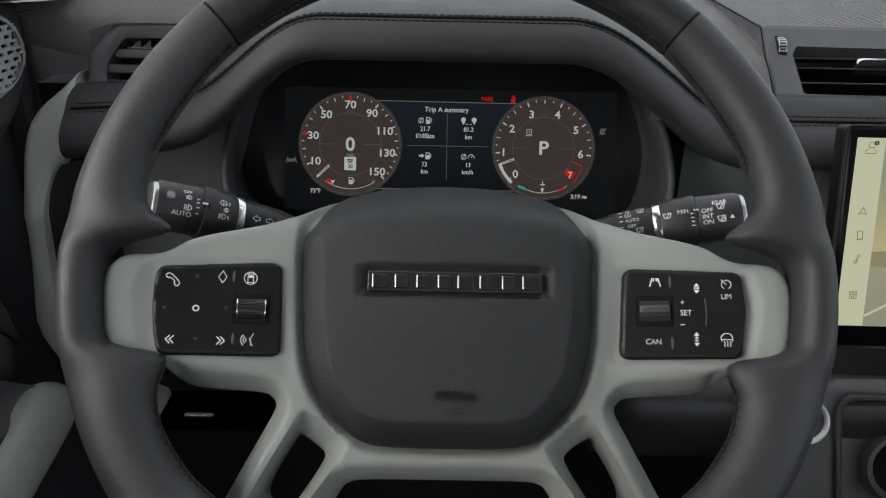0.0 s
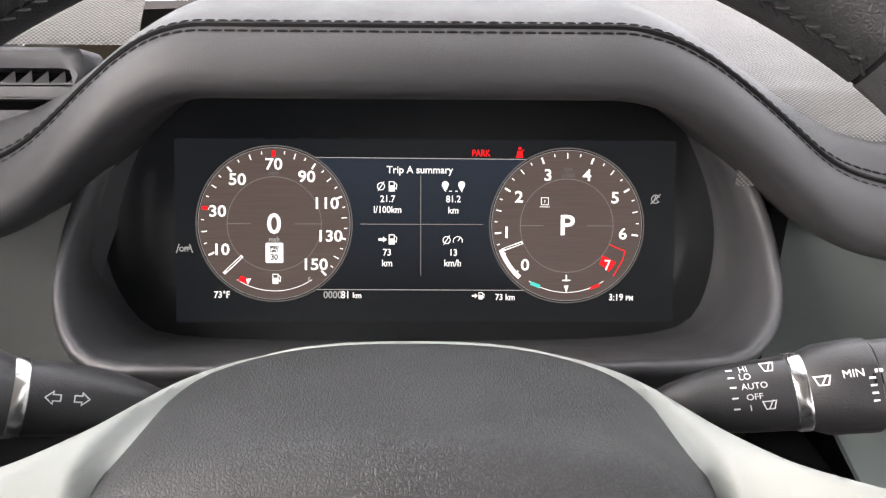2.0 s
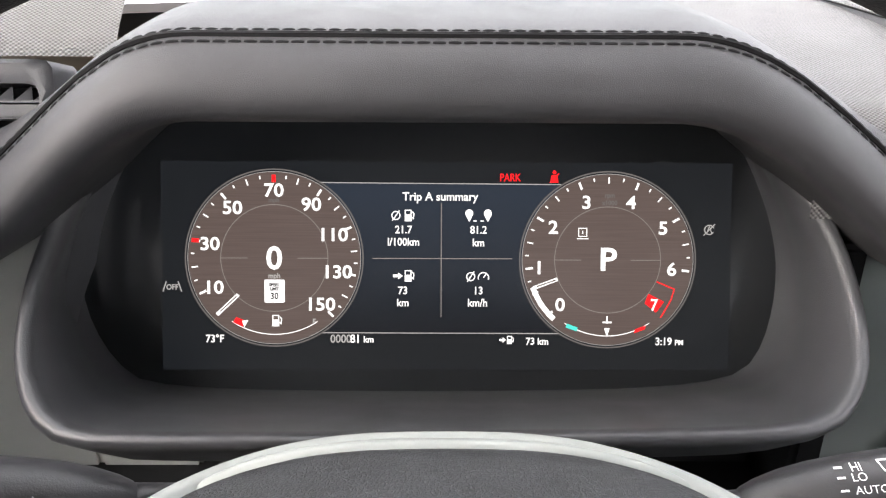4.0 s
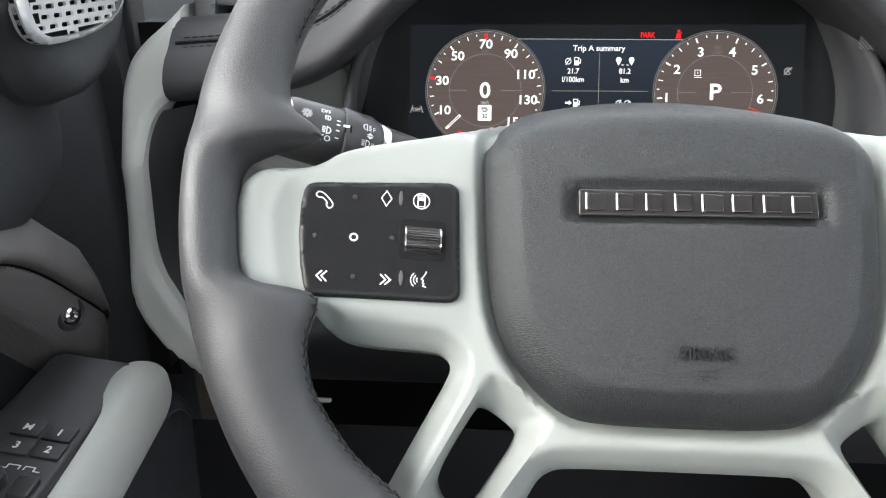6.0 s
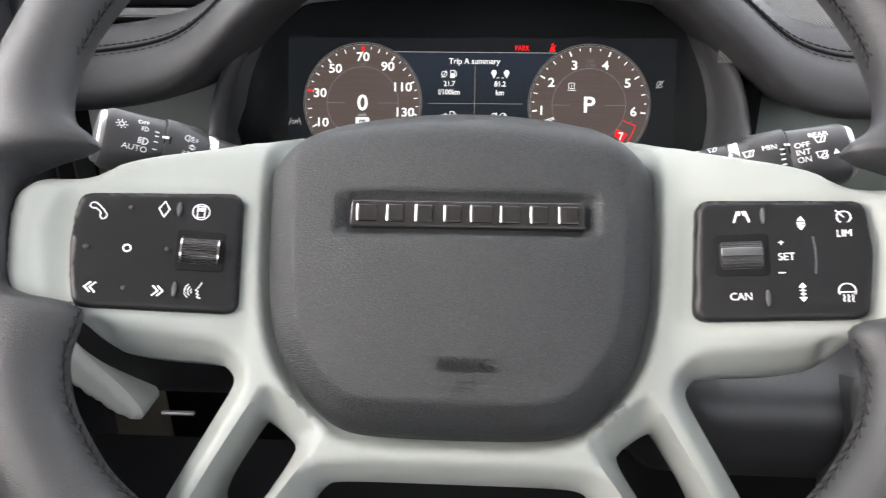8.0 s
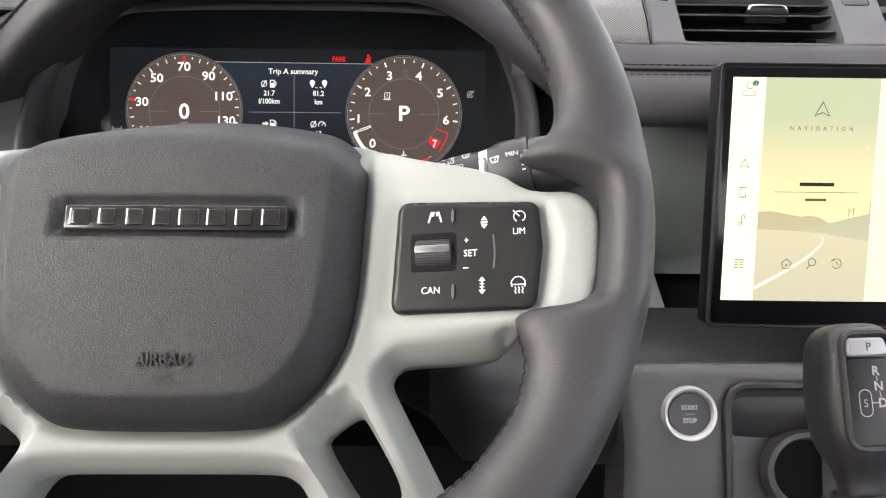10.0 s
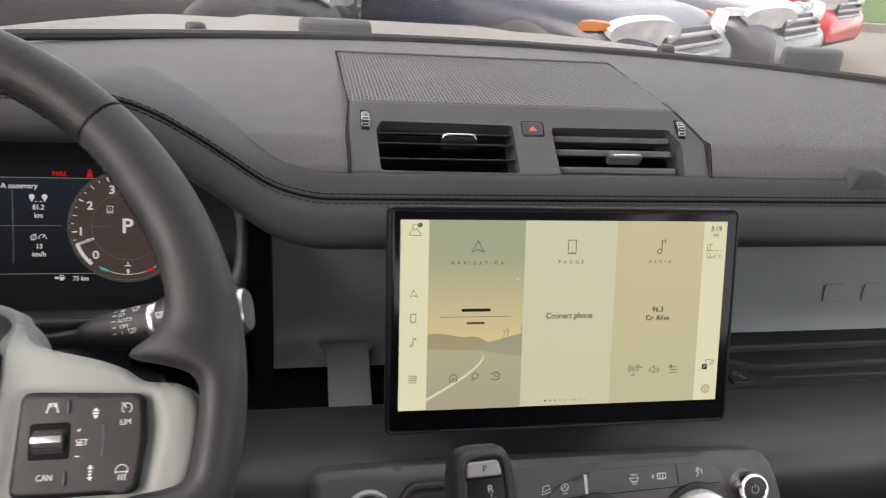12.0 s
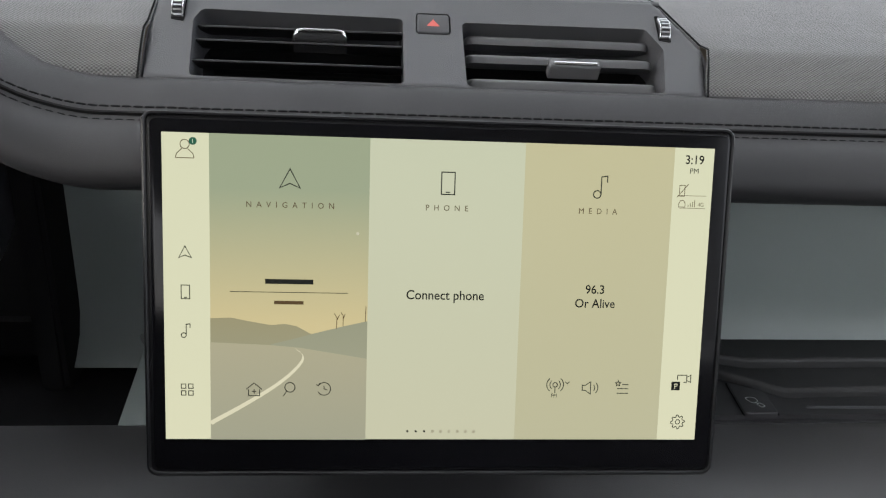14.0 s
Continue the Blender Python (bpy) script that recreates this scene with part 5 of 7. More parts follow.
part("lettering", lettering("P", 0.0040, -0.0022, 0.0016, 0.0048, bold=0.0001), HARD, pbtn)
GEARLIGHT = glow("gear_letters", (0.62, 0.62, 0.66), 0.75)
for s, x, y in (("R", 0.0013, -0.0108), ("N", 0.0022, -0.0186), ("D", 0.0034, -0.0271)):
    part("gear_letter", lettering(s, 0.0046, x, y, 0.0029, bold=0.00015), GEARLIGHT, face)
part("gear_letter", lettering("S", 0.0040, -0.0057, -0.0272, 0.0029), GEARLIGHT, face)
SPORT = rrect(0.0066, 0.0135, 0.0030, -0.0057, -0.0272)
part("sport_outline", strokes([SPORT + SPORT[:1]], 0.0005, 0.0029), GEARLIGHT, face)
part("gear_link", strokes([[(0.0015, -0.0135), (0.0018, -0.0160)]], 0.0005, 0.0029), GEARLIGHT, face)
part("gear_link", strokes([[(0.0024, -0.0212), (0.0029, -0.0245)]], 0.0005, 0.0029), GEARLIGHT, face)
part("gear_link", strokes([[(-0.0024, -0.0272), (0.0012, -0.0272)]], 0.0005, 0.0029), GEARLIGHT, face)
part("park_light", slab(rrect(0.0044, 0.0046, 0.0016, 0.0084, -0.0226), 0, 0.0032, 0.0004), glow("red_park_light", (1.0, 0.02, 0.05), 2.0), face)

# ---- driver's door ----
DOOR = pose(-0.40, 0.2, 0.9)
door = thing("door_1", DOOR, "black leather driver's door panel with a sage grab handle", "car door", kind="structure")
TO_DOOR = DOOR.inverted()
SAILBLACK = surface("corner_black", (0.030, 0.031, 0.033), 0.5, grain=0.0002, grain_scale=1200)
DOORRIB = surface("door_ribs", (0.12, 0.112, 0.108), 0.55, grain=0.0003, grain_scale=4200, kind="ribs")
DOORLEATHER = surface("door_leather", (0.085, 0.079, 0.076), 0.55, grain=0.0006, grain_scale=750, kind="leather")


def door_part(name, mesh, material, label="", parent=None):
    return part(name, moved(mesh, TO_DOOR), material, parent or door, label)


door_part("shell", box(-0.60, -0.425, -0.75, 0.80, 0.36, 1.24, 0.01), SAILBLACK, "black door shell")
# rounded upper bolster
rows = []
for y in np.concatenate([np.linspace(-0.75, 0.47, 30), np.linspace(0.48, 0.597, 30)]):
    end = max(0.0, (y - 0.48) / 0.117)
    s = math.sqrt(max(0.0, 1 - end ** 2.4))
    zc, hz, hx = 1.212, 0.076 * (0.25 + 0.75 * s), 0.050 * (0.1 + 0.9 * s)
    rows.append([(-0.425 + hx * math.copysign(abs(math.cos(t)) ** 0.8, math.cos(t)), y, zc + hz * math.copysign(abs(math.sin(t)) ** 0.8, math.sin(t))) for t in np.linspace(0, 2 * math.pi, 28, endpoint=False)])
door_part("bolster", grid(rows, round_v=True, caps=True, sharp=70), SAILBLACK, "padded dark leather upper bolster")
# sweeping trim below it: its top, the groove under it and the foot of the ribbed insert
SWEEP = [0.36, 0.40, 0.443, 0.470, 0.500, 0.525, 0.550, 0.575, 0.600]
TOPZ = [1.168, 1.167, 1.165, 1.1600, 1.147, 1.136, 1.1180, 1.098, 1.075]
GROOVEZ = [1.1525, 1.1520, 1.1500, 1.1400, 1.1165, 1.0915, 1.0670, 1.041, 1.015]
FOOTZ = [1.122, 1.121, 1.1160, 1.1010, 1.0670, 1.0380, 1.0110, 0.986, 0.960]
trim_rows, rib_rows, groove = [], [], []
for y in np.concatenate([[-0.75, 0.0, 0.30], np.linspace(0.36, 0.585, 34)]):
    a, b, c = (float(np.mean([np.interp(y + k, SWEEP, s) for k in (-0.016, -0.008, 0, 0.008, 0.016)])) for s in (TOPZ, GROOVEZ, FOOTZ))
    t = max(0.0, (y - 0.545) / 0.04) ** 2 * 0.030
    trim_rows.append([(-0.425 - t, y, a + 0.030), (-0.398 - t, y, a + 0.010), (-0.384 - t, y, a), (-0.374 - t, y, a + (b - a) * 0.45), (-0.3695 - t, y, b + 0.0050), (-0.3705 - t, y, b + 0.0012), (-0.378 - t, y, b - 0.0010)])
    rib_rows.append([(-0.378 - t, y, b - 0.0010), (-0.3735 - t, y, b - 0.0045), (-0.3745 - t, y, b - 0.010), (-0.377 - t, y, (b + c) / 2), (-0.381 - t, y, c + 0.006), (-0.388 - t, y, c), (-0.425 - t, y, c - 0.012)])
    groove.append((-0.3765 - t, y, b - 0.0008))
door_part("armrest_trim", grid(trim_rows, sharp=70), DOORLEATHER, "brown-grey leather armrest trim")
door_part("ribbed_insert", grid(rib_rows, sharp=70), DOORRIB, "finely ribbed insert")
door_part("groove", tube(groove, 0.0012, 6), DEEP)
BOLT = pose(-0.3775, 0.5155, 1.0800, 0, 84, -12)
cup = door_part("screw_cup", moved(hoop([(0.0080, -0.002), (0.0092, 0.0022), (0.0110, 0.0030), (0.0128, 0.0020), (0.0134, -0.003)], 28), BOLT), HARD, "round black cup about the screw")
door_part("cup_floor", moved(slab(circle(0.0082), -0.003, 0.0006, 0), BOLT), DEEP, parent=cup)
door_part("screw", moved(hoop([(0.0016, 0.0005), (0.0018, 0.0040), (0.0040, 0.0050), (0.0056, 0.0034), (0.0058, 0.0)], 20), BOLT @ pose(0.0006, -0.0015, 0)), CHROME, "bright metal screw head", parent=cup)
# sail panel with the tweeter grille
SAIL = pose(-0.340, 0.540, 1.300, 90, 0, 90)
sail = relief([soften([(-0.16, 0.000), (-0.098, -0.010), (-0.062, -0.028), (-0.042, -0.066), (-0.01, -0.076), (0.035, -0.066), (0.072, -0.034), (0.088, 0.010), (0.080, 0.075), (-0.16, 0.085)], 2)], lambda x, y, d: -rolled(d[0], 0.028), 0.006, 0.05)
door_part("sail_panel", moved(sail, SAIL), SAILBLACK, "black corner panel with the tweeter")
grl_o = soften([(-0.068, 0.036), (-0.070, -0.012), (-0.060, -0.030), (-0.030, -0.0315), (0.008, -0.030), (0.040, -0.022), (0.056, -0.010), (0.060, 0.006), (0.050, 0.024), (0.026, 0.034)], 2)
SILVER = surface("silver_mesh", (0.62, 0.62, 0.62), 0.38, metal=0.7, spread=0.05)
door_part("tweeter_grille", moved(slotted([(0.87 * x, 0.86 * y) for x, y in grl_o], 0.0128, 0.0058, 0.0045, 0.0014), SAIL @ pose(0, 0, 0.004)), SILVER, "silver perforated tweeter grille")
inner = [(0.90 * x, 0.88 * y) for x, y in grl_o]
door_part("grille_rim", moved(relief([grl_o, inner], lambda x, y, d: 0.0046 - rolled(d[0], 0.0025), 0.003, 0.006), SAIL), SILVER)
door_part("grille_back", moved(slab(grl_o, -0.002, 0.0008, 0), SAIL), DEEP)
# grab handle and switch panel
H0, H1 = Vector((-0.333, 0.15, 0.955)), Vector((-0.331, 0.543, 1.026))
rows = []
for k in np.concatenate([np.linspace(0, 0.87, 12), 0.87 + 0.13 * np.sin(np.linspace(0.1, math.pi / 2, 12))]):
    p = H0.lerp(H1, k)
    e = max(0.0, (k - 0.87) / 0.13)
    s = max(0.06, 1 - e ** 2.3) ** 0.5
    p = p - Vector((0.004, 0, 0.012)) * e * e
    rows.append([tuple(p + Vector((0.0195 * s * math.copysign(abs(math.cos(t)) ** 0.8, math.cos(t)), -0.008 * math.sin(t) * s, 0.028 * s * math.copysign(abs(math.sin(t)) ** 0.8, math.sin(t))))) for t in np.linspace(0, 2 * math.pi, 28, endpoint=False)])
door_part("grab_handle", grid(rows, round_v=True, caps=True, sharp=70), LIGHTENED_SAGE, "sage painted grab handle, its colour lightened for light")
SWITCH = pose(-0.366, 0.400, 1.041, 4, 8, 0)
sw = door_part("switch_panel", moved(slab(rrect(0.062, 0.34, 0.010, 0.006, -0.06), -0.05, 0.0, 0.003), SWITCH), HARD, "black door switch panel")
for i, (s, dx, dy) in enumerate((("M", -0.002, 0.0645), ("1", 0.0185, 0.0635), ("3", 0.000, 0.0485), ("2", 0.0195, 0.0485))):
    door_part("memory_button", moved(slab(rrect(0.0185, 0.0135, 0.0012, 0.004 + dx, -0.034 + dy), 0, 0.0016, 0.0006), SWITCH), HARD, parent=sw)
    door_part("lettering", moved(lettering(s, 0.0054, 0.004 + dx, -0.034 + dy, 0.0019, bold=0.0002), SWITCH), WHITEINK, parent=sw)
door_part("mirror_switch", moved(lathe([(0.0001, 0.009), (0.006, 0.009), (0.0075, 0.0075), (0.008, 0.0), (0.0001, 0)], 24), SWITCH @ pose(0.008, -0.016, 0)), HARD, parent=sw)
door_part("mirror_symbol", moved(strokes([[(-0.012, 0), (-0.006, 0), (-0.006, 0.003), (0.001, 0.003), (0.001, 0)], [(0.004, 0), (0.004, 0.003), (0.010, 0.003), (0.010, 0), (0.014, 0)]], 0.0008), SWITCH @ pose(0.014, -0.003, 0.0006)), WHITEINK, parent=sw)
door_part("window_switch", moved(slab(rrect(0.013, 0.016, 0.002), 0, 0.003, 0.001), SWITCH @ pose(0.026, -0.016, 0)), HARD, parent=sw)
pocket_side = soften([(0.10, 0.62), (0.10, 0.930), (0.50, 1.000), (0.545, 1.004), (0.575, 0.965), (0.588, 0.925), (0.565, 0.850), (0.50, 0.62)], 2)
pk = door_part("door_pocket", moved(slab(pocket_side, -0.43, -0.322, 0.012), pose(0, 0, 0, 90, 0, 90)), HARD, "black stitched door pocket panel")
edge_line = [(y, z) for y, z in soften([(0.47, 0.985), (0.535, 0.992), (0.562, 0.960), (0.574, 0.925), (0.552, 0.855), (0.50, 0.70)], 3, False)]
door_part("pocket_seam", tube([(-0.3215, y, z) for y, z in edge_line], 0.0007, 5), GREYPLASTIC, parent=pk)

# ---- glass, bonnet, outside ----
CLEAR = clear("windscreen_glass", tint=(0.76, 0.77, 0.76), dust=0.03)
ws = []
for k in np.linspace(0, 1, 12):
    ws.append([(x, far_edge(x) + 0.03 - 0.68 * k, 1.335 + 0.52 * k) for x in np.linspace(-0.62, 1.40, 30)] + [(x, far_edge(x) + 0.034 - 0.68 * k, 1.339 + 0.52 * k) for x in np.linspace(1.40, -0.62, 30)])
glass = setting("window_1", grid(ws, round_v=True, caps=False), CLEAR, "clear curved windscreen", "windscreen")
glass.visible_shadow = False
BAND = surface("black_frit", (0.010, 0.010, 0.011), 0.3)
setting("trim", grid([[(x, far_edge(x) - 0.006 + 0.05 * k, 1.338 + 0.004 * k - (0.0 if x < 0.41 else 1.343 - smooth_table(TOP_Y, TOP_Z, far_edge(x), 0.006))) for x in np.linspace(-0.62, 1.16, 40)] for k in (0, 1)]), BAND, "black band along the foot of the windscreen", "trim")

CREAM = surface("cream_paint", (0.150, 0.133, 0.106), 0.5, spread=0.03, coat=0.1)
bon = thing("bonnet", pose(0.41, 1.2, 1.25), "pale sand painted bonnet seen through the windscreen", "bonnet")
TB = pose(0.41, 1.2, 1.25).inverted()
rows = []
for y in np.linspace(1.02, 2.35, 20):
    z = 1.318 - 0.055 * ((y - 1.02) / 1.33) ** 1.3
    rows.append([(x, y, z - 0.05 * max(0, (abs(x - 0.41) - 0.55) / 0.3) ** 2 + (0.012 if abs(x - 0.41) < 0.34 else 0)) for x in np.linspace(-0.45, 1.27, 50)] + [])
part("skin", moved(grid(rows), TB), CREAM, bon)
part("nose", moved(grid([[(x, 2.35 + d, z - 0.05 * max(0, (abs(x - 0.41) - 0.55) / 0.3) ** 2) for x in np.linspace(-0.45, 1.27, 40)] for d, z in ((0, 1.263), (0.03, 1.245), (0.05, 1.18), (0.05, 0.55))]), TB), CREAM, bon)
for x in (-0.45, 1.27):
    part("wing", moved(grid([[(x, y, 1.318 - 0.055 * (max(0, y - 1.02) / 1.33) ** 1.3 - 0.05) for y in np.linspace(0.8, 2.38, 14)], [(x + (0.02 if x > 0 else -0.02), y, 1.15) for y in np.linspace(0.8, 2.38, 14)], [(x, y, 0.55) for y in np.linspace(0.8, 2.38, 14)]]), TB), CREAM, bon)
part("scuttle", moved(grid([[(x, far_edge(x) + 0.02 + 0.09 * k, 1.330 - 0.02 * k) for x in np.linspace(-0.45, 1.27, 30)] for k in (0, 1)]), TB), HARD, bon, "black scuttle panel")
for x, y in ((0.100, 0.975), (0.720, 0.985)):
    part("washer_jet", moved(slab(soften([(-0.014, -0.010), (0.014, -0.010), (0.010, 0.010), (-0.010, 0.010)], 2), 0, 0.020, 0.006), pose(x, y + 0.02, 1.335)), HARD, bon, m=TB)
for x, y in ((0.265, 1.040), (0.905, 0.955)):
    part("wiper_mount", moved(slab(soften([(-0.050, -0.014), (0.052, -0.014), (0.050, 0.014), (-0.032, 0.014)], 2), 0, 0.030, 0.008), pose(x, y, 1.334)), GREYPLASTIC, bon, m=TB)

GRASS = surface("lawn", (0.07, 0.13, 0.03), 0.9, spread=0.3, big=3, grain=0.02, grain_scale=60)
CONCRETE = surface("pale_concrete", (0.205, 0.180, 0.146), 0.85, spread=0.12, big=1.2, grain=0.002, grain_scale=80)


SLOPE = pose(0, 0, GROUND, 4.2, 0, 0)


def sheet(x0, x1, y0, y1, z):
    return grid([[(x, y, z) for x in np.linspace(x0, x1, 9)] for y in np.linspace(y0, y1, 9)])


setting("ground", moved(sheet(-400, 400, -400, 400, 0), SLOPE), CONCRETE, "pale concrete car park", "ground")
setting("grass", moved(box(-60, 120, 13.3, 60, -0.02, 0.16), SLOPE), GRASS, "green lawn beyond the kerb", "grass")
setting("kerb", moved(box(-60, 120, 13.0, 13.3, -0.02, 0.15, 0.02), SLOPE), CONCRETE, "pale concrete kerb", "kerb")

TYRE = surface("tyre_rubber", (0.02, 0.02, 0.02), 0.85, grain=0.002, grain_scale=120)
ALLOY = surface("alloy", (0.40, 0.40, 0.41), 0.35, metal=0.8)
CARGLASS = surface("dark_car_glass", (0.012, 0.013, 0.015), 0.12, spec=0.35)
LENS = surface("headlamp_lens", (0.55, 0.56, 0.58), 0.15, metal=0.3, coat=0.3, spread=0.25, big=9)
AMBER = surface("amber_lens", (0.36, 0.11, 0.02), 0.25, coat=0.2)


def car_wheel(parent, m):
    w = part("wheel", lathe([(0.23, -0.11), (0.34, -0.11), (0.37, -0.085), (0.375, 0.085), (0.34, 0.11), (0.25, 0.115), (0.24, 0.09), (0.0001, 0.05)], 36), TYRE, parent, m=m)
    rim = [moved(hoop([(0.20, 0.06), (0.235, 0.085), (0.25, 0.112), (0.245, 0.118), (0.225, 0.10), (0.19, 0.065)], 32), Matrix())]
    for k in range(6):
        rim.append(moved(slab([(0.03, -0.028), (0.23, -0.02), (0.23, 0.02), (0.03, 0.028)], 0.06, 0.10, 0.01), pose(0, 0, 0, 0, 0, 60 * k)))
    rim.append(lathe([(0.0001, 0.105), (0.04, 0.105), (0.06, 0.09), (0.06, 0.06), (0.0001, 0.05)], 20))
    part("rim", join(*rim), ALLOY, w)


def parked_car(name, x, y, heading, paint, label, long=4.7, wide=1.9, waist=1.02, roof=1.72, amber=False):
    """A closed estate-shaped car, nose along its own +y."""
    car = thing(name, SLOPE @ pose(x, y, 0, 0, 0, heading), label, "car", "parked cars")
    hw, rows = wide / 2, []
    for k in np.linspace(0, 1, 30):
        yy = -long / 2 + long * k
        nose, tail = max(0, (k - 0.90) / 0.10), max(0, (0.06 - k) / 0.06)
        w = hw * (1 - 0.22 * nose ** 2 - 0.08 * tail ** 2)
        top = waist - 0.03 + 0.06 * (1 - k) - 0.22 * nose ** 2 - (0.10 * max(0, (k - 0.68) / 0.32) ** 1.5)
        bot = 0.26 + 0.10 * nose + 0.06 * tail
        rows.append([(w * math.copysign(abs(math.cos(t)) ** 0.32, math.cos(t)), yy, (top + bot) / 2 + (top - bot) / 2 * math.copysign(abs(math.sin(t)) ** 0.45, math.sin(t))) for t in np.linspace(0, 2 * math.pi, 36, endpoint=False)])
    part("body", grid(rows, round_v=True, caps=True, sharp=50), paint, car)
    rows = []
    for z, f, b, w in ((waist - 0.05, 0.20, 0.47, 0.92), ((waist + roof) / 2, 0.10, 0.455, 0.84), (roof - 0.06, 0.03, 0.43, 0.76), (roof, -0.02, 0.40, 0.70)):
        ring_pts = rrect(2 * hw * w, long * (f + b), 0.14, 0, long * (f - b) / 2)
        rows.append([(px, py, z) for px, py in ring_pts])
    part("cabin", grid(rows, round_v=True, caps=True, sharp=40), CARGLASS, car, "dark windows")
    part("roof", moved(slab(rrect(2 * hw * 0.70, long * 0.40, 0.12, 0, -long * 0.20), 0, 0.035, 0.02), pose(0, 0, roof - 0.008)), paint, car)
    for sx in (-1, 1):
        for yw in (-0.30 * long, 0.31 * long):
            part("arch", moved(hoop([(0.30, -0.06), (0.43, -0.06), (0.43, 0.045), (0.40, 0.06), (0.30, 0.06)], 32), pose(sx * (hw - 0.045), yw, 0.40, 0, 90 * sx, 0)), HARD, car)
            car_wheel(car, pose(sx * (hw - 0.10), yw, 0.375, 0, 90 * sx, 0))
        lamp = part("headlight", moved(slab(soften([(-0.30, -0.09), (0.32, -0.11), (0.34, 0.08), (-0.24, 0.12)], 2), -0.05, 0.06, 0.03), pose(sx * (hw - 0.36), long / 2 - 0.13, 0.86, 74, 0, -sx * 24)), LENS, car)
        part("indicator" if amber else "side_lamp", moved(slab(soften([(-0.13, -0.015), (0.12, -0.05), (0.12, 0.030), (-0.10, 0.035)], 2), -0.04, 0.03, 0.012), pose(sx * (hw - 0.055), long / 2 - 0.36, 0.88, 84, 0, -sx * 62)), AMBER if amber else LENS, car)
        part("mirror", moved(box(-0.09, 0.09, -0.06, 0.06, -0.07, 0.07, 0.03), pose(sx * (hw + 0.06), long * 0.17, waist + 0.08)), paint, car)
        part("side_window", box(sx * hw * 0.93 - 0.004, sx * hw * 0.93 + 0.004, -long * 0.40, long * 0.14, waist + 0.0, waist + 0.03), HARD, car)
    part("grille", moved(slab(rrect(0.95, 0.26, 0.05), 0, 0.04, 0.015), pose(0, long / 2 - 0.06, 0.74, 84, 0, 180)), HARD, car)
    for z in (0.66, 0.74, 0.82):
        part("grille_bar", moved(slab(rrect(0.92, 0.035, 0.012), 0, 0.03, 0.008), pose(0, long / 2 - 0.02, z, 84, 0, 180)), ALLOY, car)
    part("bumper", moved(slab(rrect(1.5, 0.22, 0.08), 0, 0.05, 0.02), pose(0, long / 2 - 0.08, 0.42, 90, 0, 180)), HARD, car)
    return car


NAVY = surface("navy_paint", (0.006, 0.009, 0.022), 0.22, spread=0.05, coat=0.25)
BLACKPAINT = surface("black_paint", (0.018, 0.018, 0.020), 0.18, spread=0.05, coat=0.25)
GREYPAINT = surface("grey_paint", (0.095, 0.095, 0.10), 0.2, metal=0.4, spread=0.04, coat=0.25)
REDPAINT = surface("red_paint", (0.45, 0.025, 0.03), 0.2, spread=0.05, coat=0.25)
parked_car("car", 1.7, 7.4, -143, NAVY, "dark navy parked estate car with clear headlights", long=4.9, waist=1.06, roof=1.80, amber=True)
parked_car("car", -1.85, 7.25, -95, BLACKPAINT, "black parked pickup-sized car on alloy wheels", long=5.2, roof=1.85)
parked_car("car", 3.65, 8.75, -143, GREYPAINT, "silver-grey parked car beside a navy one")
parked_car("car", 5.8, 10.9, -143, REDPAINT, "bright red parked car near the lawn")

# ---- instrument display ----
U = 1 / 3372.0


def cx(x):
    return (x - 799.5) * U


def cy(y):
    return (439 - y) * U


LIT = glow("lit_white", lin(236, 238, 236))
LIT_GREY = glow("lit_grey", lin(150, 150, 148))
LIT_DIM = glow("lit_dim", lin(92, 90, 88))
LIT_SOFT = glow("lit_soft", lin(118, 114, 110))
LIT_RED = glow("lit_red", lin(236, 30, 34))
LIT_TEAL = glow("lit_teal", lin(60, 196, 184))
LIT_BLACK = glow("lit_black", lin(30, 30, 32))
Z1, Z2, Z3 = 0.0016, 0.0022, 0.0026


def brushed(name, color):
    """A lit dial face with fine level streaks."""
    m = glow(name, color)
    nt = m.node_tree
    co, mp, nz, ramp = (nt.nodes.new(k) for k in ("ShaderNodeTexCoord", "ShaderNodeMapping", "ShaderNodeTexNoise", "ShaderNodeValToRGB"))
    mp.inputs["Scale"].default_value = (30, 1400, 1)
    nz.inputs["Scale"].default_value = 1.0
    ramp.color_ramp.elements[0].color = (*[c * 0.62 for c in color], 1)
    ramp.color_ramp.elements[1].color = (*[c * 1.35 for c in color], 1)
    nt.links.new(co.outputs["Object"], mp.inputs[0])
    nt.links.new(mp.outputs[0], nz.inputs["Vector"])
    nt.links.new(nz.outputs["Fac"], ramp.inputs["Fac"])
    nt.links.new(ramp.outputs["Color"], nt.nodes["Principled BSDF"].inputs["Emission Color"])
    return m


DIAL = brushed("dial_face", lin(80, 70, 66))
# black level of the glow raised to stand for reflections
part("display", area(cx(318), cx(1302), cy(632), cy(272), Z1 - 0.0002), glow("display_black", lin(19, 22, 25)), binn, "dark lit display")
part("trip_panel", area(cx(600), cx(1000), cy(566), cy(309), Z1), panel_glow("trip_blue", lin(14, 17, 22), lin(32, 40, 50), cy(566), cy(330), 1.0), binn, "blue-grey trip panel")
rule = [[(cx(590), cy(308)), (cx(1005), cy(310))], [(cx(594), cy(567)), (cx(1003), cy(568))]]
for line in rule:
    part("rule", strokes([line], 0.0005, Z2), LIT_GREY, binn)
part("cross_rule", strokes([[(cx(680), cy(438)), (cx(922), cy(438))], [(cx(799), cy(342)), (cx(799), cy(540))]], 0.0005, Z2), LIT_SOFT, binn)


